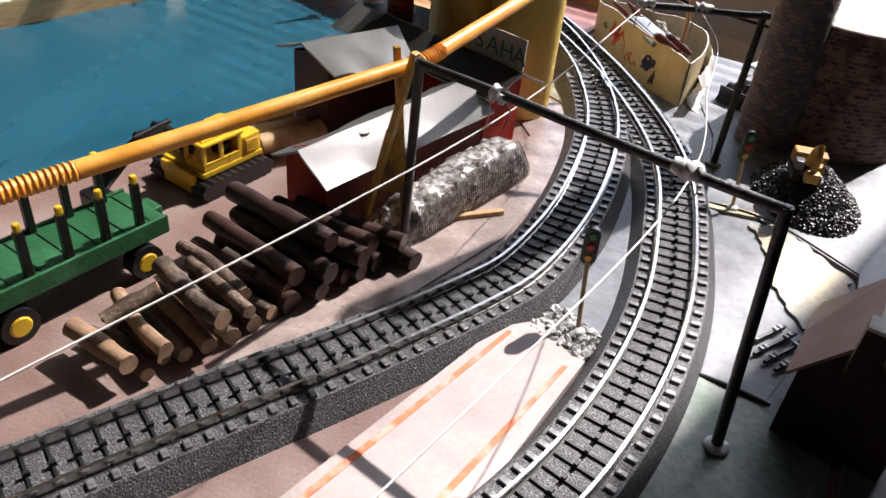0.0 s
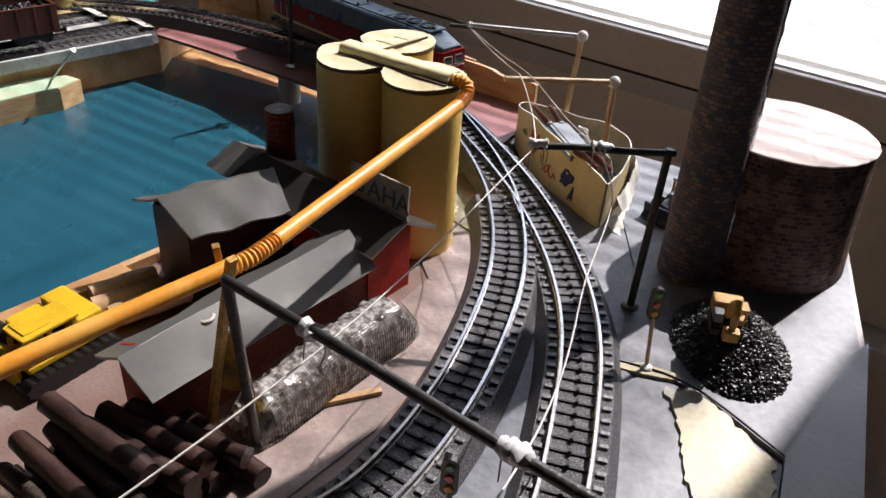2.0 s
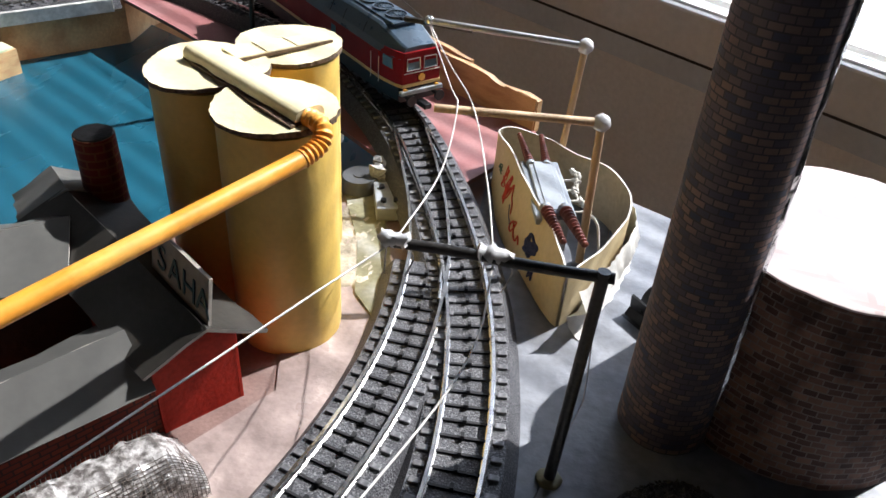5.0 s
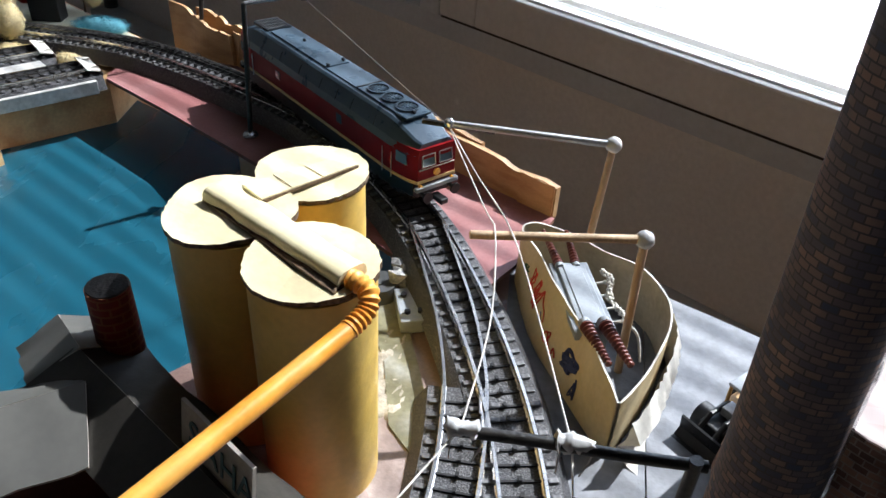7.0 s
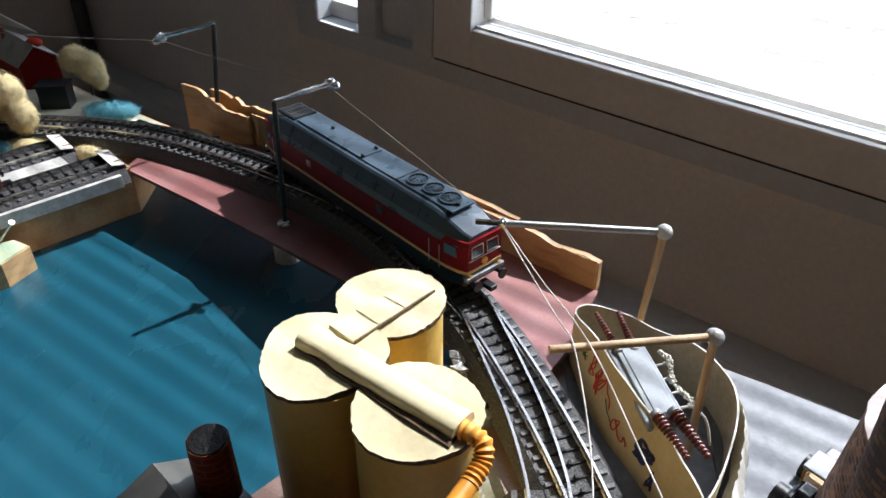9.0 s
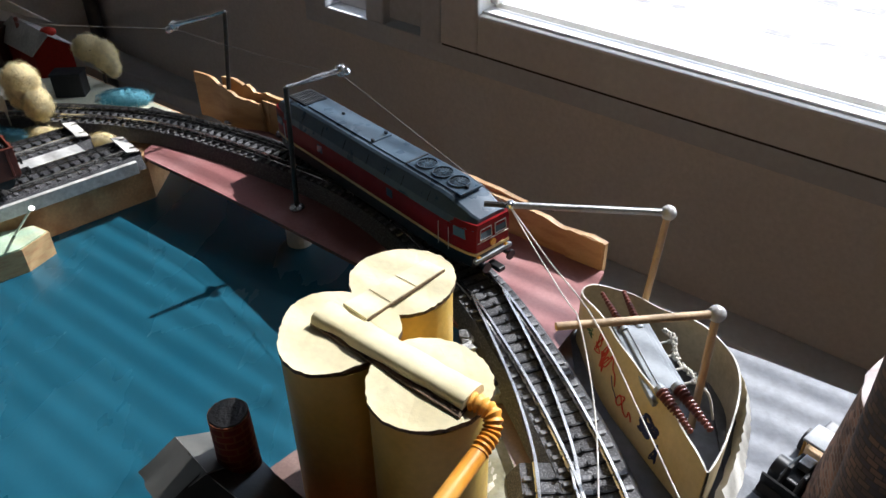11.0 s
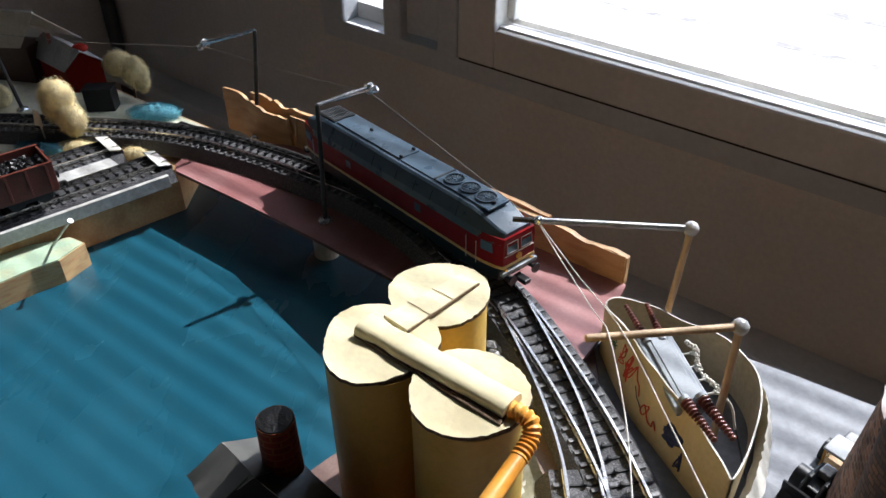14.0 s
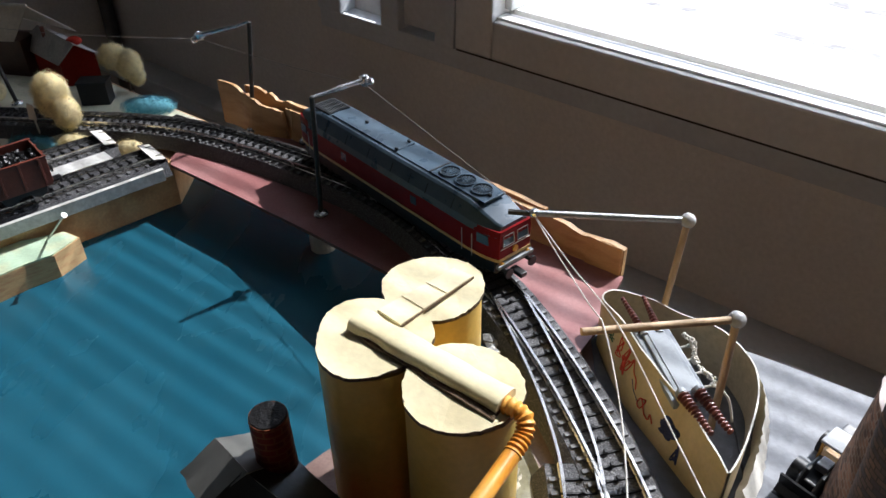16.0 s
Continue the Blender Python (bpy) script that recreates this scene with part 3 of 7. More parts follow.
tagged(part("ground", bm, "mauve"), "mauve painted ground board of the model harbour", "ground", kind="structure")
bm = B()
slab(bm, [(-0.090, 0.758), (-0.160, 0.667), (-0.27, 0.525), (-0.70, 0.70), (-0.41, 1.00), (-0.184, 0.876), (-0.091, 0.830), (-0.098, 0.80)], -0.022, 0.008)
tagged(part("far_ground", bm, "pine"), "far shore board with bare wooden edge", "ground", kind="structure")
bm = B()
slab(bm, [(-0.11, 0.785), (-0.18, 0.785), (-0.30, 0.72), (-0.68, 0.70), (-0.41, 0.99), (-0.186, 0.874), (-0.095, 0.829), (-0.101, 0.80)], 0.008, 0.0095)
tagged(part("far_meadow", bm, "meadow"), "pale yellow-green painted land on the far shore", "ground", kind="structure")


def sheet(name, outline, z0, z1, mat, label, category="ground"):
    bm = B()
    slab(bm, outline, z0, z1)
    return tagged(part(name, bm, mat), label, category, kind="structure")


sheet("silver_sheet", [(0.205, 0.652), (0.2262, 0.6735), (0.271, 0.646), (0.276, 0.50), (0.2605, 0.418), (0.240, 0.294), (0.208, 0.215), (0.19, 0.225), (0.212, 0.32), (0.224, 0.42), (0.222, 0.51)], 0.0, 0.0012, "silver", "silver painted paper beside the curved track")
sheet("silver_sheet", [(0.2715, 0.645), (0.304, 0.632), (0.344, 0.614), (0.402, 0.555), (0.372, 0.44), (0.322, 0.372), (0.298, 0.402), (0.283, 0.4125), (0.261, 0.4195), (0.2765, 0.50)], 0.0, 0.0020, "silver", "silver painted card under the brick drum")


def washed(name, outline, z0, z1, mat, label, rough, seed):
    """A sheet of paint with a ragged edge."""
    line = smooth_line([(x, y, 0) for x, y in outline + outline[:1]], 0.0022)
    rag = [(p.x + rough * noise.noise(Vector((p.x * 160, p.y * 160, seed))), p.y + rough * noise.noise(Vector((p.x * 160, p.y * 160, seed + 9)))) for p in line[:-1]]
    return sheet(name, rag, z0, z1, mat, label)


# yellow wash whose ragged left outline is drawn along a cast shadow's edge
washed("sand_patch", [(0.2800, 0.4060), (0.2881, 0.4061), (0.2975, 0.4000), (0.3050, 0.3885), (0.3120, 0.3780), (0.3165, 0.3690), (0.3080, 0.3500), (0.2960, 0.3400), (0.2860, 0.3290), (0.2830, 0.3430), (0.2800, 0.3640), (0.2825, 0.3800), (0.2812, 0.3950)], 0.0, 0.0024, "sand", "yellowish washed patch on the silver ground", 0.0035, 2.0)
washed("pale_fringe", [(0.2610, 0.4185), (0.2720, 0.4195), (0.2850, 0.4155), (0.2862, 0.4115), (0.2740, 0.4125), (0.2612, 0.4150)], 0.0, 0.0027, "sand", "pale rim of the silver sheet beside the signal", 0.0012, 5.0)
sheet("silver_sheet", [(0.2612, 0.4190), (0.276, 0.396), (0.266, 0.364), (0.271, 0.340), (0.283, 0.316), (0.262, 0.2845), (0.2402, 0.2945)], 0.0012, 0.0020, "silver", "silver painted paper with brush streaks")
sheet("silver_sheet", [(0.2400, 0.2950), (0.2590, 0.4165), (0.2835, 0.4105), (0.2966, 0.4008), (0.3190, 0.3700), (0.3060, 0.3330), (0.2690, 0.2350), (0.2440, 0.2700)], 0.0, 0.0011, "silver", "worn silver paper below the yellow wash")
sheet("grey_board", [(0.3205, 0.3735), (0.306, 0.332), (0.268, 0.22), (0.31, 0.20), (0.341, 0.349), (0.379, 0.452), (0.366, 0.44)], 0.0, 0.0035, "greyboard", "smooth grey board along the table edge", "board")
sheet("green_patch", [(0.2402, 0.2935), (0.262, 0.2835), (0.27, 0.22), (0.22, 0.07), (0.15, 0.10), (0.193, 0.205)], 0.0, 0.0022, "greensilver", "greenish grey washed ground by the gantry foot")
sheet("silver_sheet", [(0.217, 0.465), (0.227, 0.44), (0.222, 0.375), (0.212, 0.325), (0.197, 0.285), (0.172, 0.30), (0.192, 0.345), (0.206, 0.40)], 0.0, 0.0010, "silver", "silver painted strip between the two tracks")
sheet("pale_ground", [(0.07, 0.245), (0.125, 0.305), (0.165, 0.365), (0.193, 0.44), (0.199, 0.495), (0.190, 0.540), (0.158, 0.603), (0.132, 0.57), (0.172, 0.468), (0.150, 0.425), (0.135, 0.365), (0.08, 0.29)], 0.0, 0.0009, "pale", "pale pinkish painted ground beside the sawmill")
sheet("olive_strip", [(0.196, 0.510), (0.187, 0.548), (0.166, 0.592), (0.157, 0.605), (0.146, 0.594), (0.166, 0.560), (0.178, 0.527)], 0.0009, 0.0018, "olive", "olive stained strip between silos and track")
sheet("yard_road", [(0.097, 0.188), (0.117, 0.2205), (0.167, 0.300), (0.182, 0.3075), (0.199, 0.2885), (0.168, 0.2235), (0.140, 0.172)], 0.0, 0.0042, "road", "pale pink card road between the tracks", "road")
for k, (a, b) in enumerate((((0.106, 0.194), (0.1715, 0.2985)), ((0.137, 0.186), (0.192, 0.2845)))):
    bm = B()
    d = Vector((b[0] - a[0], b[1] - a[1], 0)).normalized()
    sd = Vector((-d.y, d.x, 0)) * 0.0013
    plate(bm, [Vector((*a, 0.0045)) - sd, Vector((*b, 0.0045)) - sd * 0.7, Vector((*b, 0.0045)) + sd * 0.7, Vector((*a, 0.0045)) + sd], 0.0003)
    tagged(part("road_line", bm, "orange_line"), "worn orange painted line on the card road", "road line", kind="structure")


def cable(name, pts, r, mat, label, category, seg=6, step=0.006):
    bm = B()
    tube(bm, smooth_line(pts, step), r, seg)
    return tagged(part(name, bm, mat, smooth=60), label, category)


cable("ground_cable", [(0.257, 0.4205, 0.0025), (0.271, 0.417, 0.003), (0.284, 0.4125, 0.003), (0.298, 0.4015, 0.003), (0.3225, 0.3715, 0.003)], 0.0005, "black", "thin black cable lying along the sheet joint", "cable")
cable("ground_cable", [(0.2390, 0.2945, 0.002), (0.250, 0.2895, 0.003), (0.2635, 0.2830, 0.003)], 0.0009, "black", "thick black cable on the washed ground", "cable")
# plank along the quay and the loose boards
bm = B()
d = Vector((0.054, 0.078, 0)).normalized()
box(bm, (-0.037, 0.3525, 0.0025), (0.0045, 0.27, 0.006), turned(math.atan2(d.y, d.x) - math.pi / 2), 0.0006)
tagged(part("quay_plank", bm, "pine"), "narrow wooden plank along the water's edge", "plank")

# ---- tracks ----
RAIL_Z = 0.0125


def ease(t):
    t = min(1.0, max(0.0, t))
    return t * t * (3 - 2 * t)


def lift(x, y):
    """How high the track is carried: level near by, up onto the bridge plate, a little lower on the far shore."""
    return 0.0095 * ease((y - 0.50) / 0.15) + 0.0025 * ease((y - 0.66) / 0.08) - 0.0025 * ease((-0.08 - x) / 0.08)


MAIN = [(0.060, 0.062), (0.100, 0.115), (0.142, 0.166), (0.184, 0.221), (0.2035, 0.253), (0.2205, 0.2915), (0.233, 0.334), (0.2405, 0.382), (0.2435, 0.414), (0.2432, 0.442), (0.2395, 0.472), (0.2325, 0.504), (0.2216, 0.5366), (0.2066, 0.5685), (0.1865, 0.6036), (0.162, 0.641), (0.134, 0.6735), (0.0976, 0.7095), (0.0569, 0.7382), (0.012, 0.7594), (-0.0310, 0.7775), (-0.0823, 0.7938), (-0.1312, 0.8025), (-0.1768, 0.8022), (-0.262, 0.797), (-0.37, 0.776), (-0.47, 0.736)]
SIDE = [(0.03, 0.188), (0.075, 0.231), (0.120, 0.273), (0.1575, 0.312), (0.1755, 0.337), (0.194, 0.3835), (0.2065, 0.440), (0.2103, 0.481), (0.2085, 0.5157), (0.2034, 0.5458), (0.1925, 0.5776), (0.1796, 0.6055), (0.1625, 0.640)]


def on_track(pts, step, extra=0.0):
    return smooth_line([(x, y, lift(x, y) + extra) for x, y in pts], step)


def offset(line, a):
    out = []
    for i, p in enumerate(line):
        d = line[min(i + 1, len(line) - 1)] - line[max(i - 1, 0)]
        out.append(p + Vector((d.y, -d.x, 0)).normalized() * a)
    return out


def sleeper_mesh():
    bm = B()
    # thin black bar drawn as the shadow line between broad grey sleepers
    box(bm, (0, 0, 0.0086), (0.0185, 0.0009, 0.0012), None, 0.0, 0)
    box(bm, (0, 0, 0.0098), (0.0013, 0.0019, 0.0018), None, 0.0, 0)
    for s in (-1, 1):
        box(bm, (s * 0.0118, 0, 0.0086), (0.0036, 0.0022, 0.0019), None, 0.0004, 1)
    ob = part("sleeper", bm, ("sleeper", "clip"))
    me = ob.data
    bpy.data.objects.remove(ob)
    return me


SLEEPER = sleeper_mesh()


def track(name, pts, label, width=0.0395, gap=0.0067, group="", base=None):
    line = on_track(pts, 0.008) if base is None else smooth_line([(x, y, base) for x, y in pts], 0.008)
    tr = thing(name, line[len(line) // 2], label, "track", group)
    bm = B()
    w = width / 2
    ribbon(bm, line, [(-w, 0.0), (-w + 0.0012, 0.0022), (-0.0145, 0.0084), (0.0145, 0.0084), (w - 0.0012, 0.0022), (w, 0.0)])
    part("ballast_bed", bm, "bed", tr, "grey-black embossed metal ballast bed")
    for a in (-0.00825, 0.00825):
        bm = B()
        ribbon(bm, offset(line, a), [(-0.0010, 0.0084), (-0.0010, 0.0090), (-0.0003, 0.0094), (-0.0003, 0.0112), (-0.0006, 0.0116), (-0.0006, RAIL_Z), (0.0006, RAIL_Z), (0.0006, 0.0116), (0.0003, 0.0112), (0.0003, 0.0094), (0.0010, 0.0090), (0.0010, 0.0084)])
        part("rail", bm, "steel", tr, "shiny steel rail")
    fine = on_track(pts, gap) if base is None else smooth_line([(x, y, base) for x, y in pts], gap)
    for i, p in enumerate(fine[:-1]):
        d = fine[i + 1] - fine[max(i - 1, 0)]
        ob = new("sleeper", SLEEPER)
        ob.parent = tr
        ob.matrix_parent_inverse = rest(tr).inverted()
        ob.matrix_basis = Matrix.Translation(p) @ Matrix.Rotation(math.atan2(d.y, d.x) - math.pi / 2, 4, "Z")
    return tr


main_track = track("railway_track", MAIN, "curved metal model track with grey ballast bed and steel rails", group="model tracks")
side_track = track("railway_track", SIDE[:-3], "diverging curved model track with grey ballast bed", group="model tracks")
# point blades and frog where the two tracks meet
turnout = thing("turnout_blades", (0.197, 0.572, 0.01), "steel point blades and frog where two tracks join", "turnout")
for a, s0 in ((-0.00825, 0), (0.00825, 1)):
    bm = B()
    line = offset(on_track(SIDE[-5:], 0.006), a)
    ribbon(bm, line, [(-0.0006, 0.0085), (-0.0006, 0.0124), (0.0006, 0.0124), (0.0006, 0.0085)])
    part("blade", bm, "steel", turnout)
bm = B()
for q in ((0.2135, 0.528), (0.2110, 0.537)):
    box(bm, (q[0], q[1], 0.0105 + lift(*q)), (0.0012, 0.012, 0.004), turned(0.2), 0.0003)
part("guard_rail", bm, "steel", turnout)
motor = thing("point_motor", (0.169, 0.5925, 0), "small grey point motor box with screw terminals", "point motor")
bm = B()
MR = turned(0.42)
box(bm, (0.169, 0.5925, 0.0048), (0.0135, 0.024, 0.0072), MR, 0.0008)
part("body", bm, "plasticgrey", motor)
for k in range(4):
    bm = B()
    o = MR @ Vector((-0.003 + 0.006 * (k % 2), -0.006 + 0.012 * (k // 2), 0))
    rod(bm, Vector((0.169, 0.5925, 0.0082)) + o, Vector((0.169, 0.5925, 0.0098)) + o, 0.0014, seg=10)
    part("terminal", bm, "black", motor)
bm = B()
rod(bm, (0.150, 0.603, 0.001), (0.150, 0.603, 0.009), 0.0092, 0.0085, 20)
rod(bm, (0.150, 0.603, 0.009), (0.150, 0.603, 0.0095), 0.0030, 0.0030, 14)
tagged(part("round_tub", bm, "plasticdark", smooth=40), "dark round plastic tub beside the silos", "tub")
rnd = random.Random(4)
bm = B()
for k in range(26):
    lump(bm, (0.1615 + rnd.uniform(-0.006, 0.006), 0.611 + rnd.uniform(-0.005, 0.006), 0.002 + rnd.uniform(0, 0.010)), rnd.uniform(0.002, 0.0045), rnd, sub=1)
tagged(part("rubble", bm, "gravel"), "small heap of pale rubble by the track", "rubble", kind="stuff")

# ---- bridge ----
def deck_z(x):
    """Top of the bridge plate, which falls a little towards the near shore."""
    return 0.0100 + 0.0025 * ease((0.19 - x) / 0.25)


near = [(0.1500, 0.6240), (0.0943, 0.6605), (0.0300, 0.6955), (-0.0300, 0.7270), (-0.0905, 0.7575), (-0.0950, 0.7660)]
far = [(-0.0930, 0.815), (-0.02, 0.808), (0.10, 0.746), (0.19, 0.700), (0.2225, 0.6815), (0.2090, 0.6330), (0.1985, 0.6100), (0.180, 0.611)]
bridge = thing("bridge", (0.03, 0.74, -0.02), "red-brown painted plate bridge over the water", "bridge")
bm = B()
plan = near + far
tops = [bm.verts.new((x, y, deck_z(x))) for x, y in plan]
unders = [bm.verts.new((x, y, deck_z(x) - 0.0024)) for x, y in plan]
bm.faces.new(tops), bm.faces.new(unders[::-1])
for k in range(len(plan)):
    bm.faces.new((tops[k], unders[k], unders[(k + 1) % len(plan)], tops[(k + 1) % len(plan)])).material_index = 1
bmesh.ops.triangulate(bm, faces=[f for f in bm.faces if len(f.verts) > 4])
part("deck", bm, ("redplate", "plateedge"), bridge)
for x, y in ((0.030, 0.722), (0.100, 0.680)):
    bm = B()
    rod(bm, (x, y, -0.020), (x, y, deck_z(x) - 0.0022), 0.0085, seg=20)
    part("pier", bm, "whitecard", bridge)
# plywood fence behind the bridge
fence = thing("plywood_fence", (0.08, 0.755, 0.012), "raw plywood strip fence with splintered ends behind the bridge", "fence")
p0, p1 = Vector((-0.0165, 0.8090, 0.0)), Vector((0.2225, 0.6850, 0.0))
dirn = (p1 - p0).normalized()
out = Vector((-dirn.y, dirn.x, 0))


def ply_strip(name, t0, t1, height, front, thick, seed, label="", foot=None):
    """An upright strip of plywood along the fence line, from t0 to t1, front mm before the line, with a split top edge."""
    rnd = random.Random(seed)
    bm = B()
    n = max(8, int((t1 - t0) * 60))
    rows = []
    for i in range(n + 1):
        t = t0 + (t1 - t0) * i / n
        p = p0 + (p1 - p0) * t - out * front
        h = height(t) + rnd.uniform(-0.00025, 0.00025)
        b = 0.0085 if foot is None else foot(t)
        rows.append([bm.verts.new(p + Vector((0, 0, b))), bm.verts.new(p + Vector((0, 0, h))), bm.verts.new(p + out * thick + Vector((0, 0, h - rnd.uniform(0, 0.0006)))), bm.verts.new(p + out * thick + Vector((0, 0, b)))])
    for a, b in zip(rows, rows[1:]):
        for k in range(4):
            bm.faces.new((a[k], a[(k + 1) % 4], b[(k + 1) % 4], b[k])).material_index = 1 if k == 1 else 0
    bm.faces.new(rows[0][::-1]).material_index = 1
    bm.faces.new(rows[-1]).material_index = 1
    return part(name, bm, ("ply", "pine"), fence, label)


ply_strip("back_ply", 0.0, 0.80, lambda t: 0.0400 - 0.0085 * t - 0.0015 * ease((t - 0.70) / 0.1), -0.0012, 0.0035, 8)
ply_strip("front_ply", 0.565, 1.0, lambda t: 0.0330 - 0.0085 * (t - 0.565) - 0.0022 * ease((t - 0.84) / 0.05) + 0.0012 * math.sin(t * 47) * ease((t - 0.84) / 0.1), 0.0028, 0.0038, 9)
ply_strip("front_ply_lower", 0.0, 0.5648, lambda t: 0.0368 - 0.0060 * t, 0.0026, 0.0036, 10)
ply_strip("end_block", 0.915, 0.997, lambda t: 0.0285 - 0.004 * (t - 0.915), 0.0038, 0.0009, 11, "paler end panel")
# the buckled, torn far end
for name, a, b, h0, h1, amp, seed in (("torn_ply", (-0.0845, 0.8335), (-0.0225, 0.8055), 0.0425, 0.0345, 0.0022, 3), ("torn_back_ply", (-0.0600, 0.8290), (-0.0150, 0.8115), 0.0415, 0.0400, 0.0012, 5)):
    rnd = random.Random(seed)
    bm = B()
    rows = []
    a, b = Vector((*a, 0)), Vector((*b, 0))
    for i in range(17):
        t = i / 16
        p = a.lerp(b, t) + out * (amp * math.sin(t * 7.5 + 0.5))
        h = h0 + (h1 - h0) * t + rnd.uniform(-0.0009, 0.0009) + 0.0010 * math.sin(t * 15)
        if i == 0:
            h += 0.0018
        lean_top = out * (0.0030 * math.sin(t * 5))
        q = out * 0.0030
        rows.append([bm.verts.new(p + Vector((0, 0, 0.0085))), bm.verts.new(p + lean_top + Vector((0, 0, h))), bm.verts.new(p + q + lean_top + Vector((0, 0, h - 0.0007))), bm.verts.new(p + q + Vector((0, 0, 0.0085)))])
    for r0, r1 in zip(rows, rows[1:]):
        for k in range(4):
            bm.faces.new((r0[k], r0[(k + 1) % 4], r1[(k + 1) % 4], r1[k])).material_index = 1 if k == 1 else 0
    bm.faces.new(rows[0][::-1]).material_index = 1
    bm.faces.new(rows[-1]).material_index = 1
    part(name, bm, ("ply", "pine"), fence, "torn buckled plywood piece")
bm = B()
c = p0 - out * 0.0036
plate(bm, [c + Vector((-0.0020, 0.001, 0.0375)), c + Vector((0.0026, -0.001, 0.0372)), c + Vector((0.0030, -0.0014, 0.0300)), c + Vector((0.0016, -0.0010, 0.0190)), c + Vector((0.0004, 0, 0.0285))], 0.0007, 0, -out)
part("splinter", bm, "pine", fence, "pale hanging splinter")

# ---- silos ----
SILOS = [((0.140, 0.555), 0.0192, 0.0905), ((0.1245, 0.523), 0.0202, 0.0915), ((0.1605, 0.504), 0.0196, 0.0915)]
for k, ((x, y), r, h) in enumerate(SILOS):
    silo = thing("silo", (x, y, 0), "cream card silo tube with a ragged corrugated lid", "silo", "three silos")
    bm = B()
    lathe(bm, (x, y, 0), [(r * 0.985, 0), (r, 0.002), (r * 1.0, 0.05), (r, h - 0.002)], 64, wob=0.004, seed=k)
    part("tube", bm, "silo", silo, smooth=50)
    bm = B()
    seg = 72
    rnd = random.Random(20 + k)
    lo, hi = [], []
    for i in range(seg):
        c = 2 * math.pi * i / seg
        rr = r * 1.035 + rnd.uniform(-0.00025, 0.00035) + 0.0009 * math.sin(3 * c + k) * (1.6 if k == 1 else 0.5)
        lo.append(bm.verts.new((x + rr * math.cos(c), y + rr * math.sin(c), h - 0.0012)))
        hi.append(bm.verts.new((x + rr * math.cos(c), y + rr * math.sin(c), h + 0.0008 + 0.0005 * math.sin(2 * c + k))))
    bm.faces.new(lo[::-1]).material_index = 1
    bm.faces.new(hi)
    for i in range(seg):
        bm.faces.new((lo[i], lo[(i + 1) % seg], hi[(i + 1) % seg], hi[i])).material_index = 1
    part("lid", bm, ("lid", "cardedge"), silo, "ragged corrugated card lid")


def half_round(bm, a, b, w, h, seg=10, lip=0.0):
    """A half-round cover from a to b."""
    a, b = Vector(a), Vector(b)
    d = (b - a).normalized()
    sd = Vector((-d.y, d.x, 0)).normalized()
    rows = []
    N = 14
    rr = random.Random(2)
    for i in range(N + 1):
        p = a + (b - a) * (i / N)
        k = 1 + rr.uniform(-0.09, 0.09)
        rows.append([bm.verts.new(p + sd * (w * k * math.copysign(abs(math.cos(math.pi * j / seg)) ** 0.6, math.cos(math.pi * j / seg))) + Vector((0, 0, h * abs(math.sin(math.pi * j / seg)) ** 0.6 * k * 0.85))) for j in range(seg + 1)])
    for p, q in zip(rows, rows[1:]):
        for j in range(seg):
            bm.faces.new((p[j], p[j + 1], q[j + 1], q[j]))
        bm.faces.new((p[0], q[0], q[-1], p[-1]))
    bm.faces.new(rows[0]), bm.faces.new(rows[-1][::-1])


conv = thing("conveyor_cover", (0.146, 0.508, 0.093), "cream folded card conveyor cover lying across two silo lids", "conveyor")
bm = B()
half_round(bm, (0.1180, 0.5285, 0.0926), (0.1755, 0.4975, 0.0928), 0.0054, 0.0050)
part("cover", bm, "lid", conv, smooth=35)
bm = B()
plate(bm, [(0.1150, 0.5235, 0.0930), (0.1725, 0.4900, 0.0932), (0.1745, 0.4950, 0.0936), (0.1170, 0.5285, 0.0934)], 0.0012)
part("skirt", bm, "cardedge", conv)
strip = thing("card_bridge", (0.138, 0.545, 0.093), "flat cream card strip bridging two silo lids", "card strip")
bm = B()
plate(bm, [(0.1338, 0.5282, 0.0940), (0.1549, 0.5622, 0.0928), (0.1465, 0.5670, 0.0923), (0.1235, 0.5355, 0.0935)], 0.0009)
part("strip", bm, "strip", strip, "pinkish cream card face")
bm = B()
plate(bm, [(0.1236, 0.5354, 0.0932), (0.1466, 0.5669, 0.0920), (0.1464, 0.5671, 0.0920), (0.1233, 0.5356, 0.0932)], 0.0010)
part("edge", bm, "cardedge", strip)
for q in (0.30, 0.62):
    bm = B()
    a, b = Vector((0.1338, 0.5282, 0.0941)).lerp(Vector((0.1549, 0.5622, 0.0929)), q), Vector((0.1235, 0.5355, 0.0936)).lerp(Vector((0.1465, 0.5670, 0.0924)), q)
    tube(bm, [a, a.lerp(b, 0.5) + Vector((0, 0, 0.0003)), b], 0.00022, 5)
    part("crease", bm, "lid", strip)
bm = B()
plate(bm, [(0.1342, 0.5280, 0.0936), (0.1553, 0.5622, 0.0924), (0.1546, 0.5627, 0.0924), (0.1335, 0.5286, 0.0936)], 0.0012)
part("edge", bm, "cardedge", strip)

# ---- orange delivery pipe ----
pipe = thing("delivery_pipe", (0.118, 0.347, 0.08), "orange drinking-straw pipe with corrugated bends", "pipe")
PA, PB, PC, PD = Vector((-0.0395, 0.162, 0.0672)), Vector((0.1200, 0.3490, 0.0803)), Vector((0.1268, 0.3592, 0.0809)), Vector((0.1810, 0.4858, 0.0880))


def straight_pipe(a, b, name="straight"):
    bm = B()
    tube(bm, [a, b], 0.0029, 18)
    part(name, bm, "pipe", pipe, smooth=40)


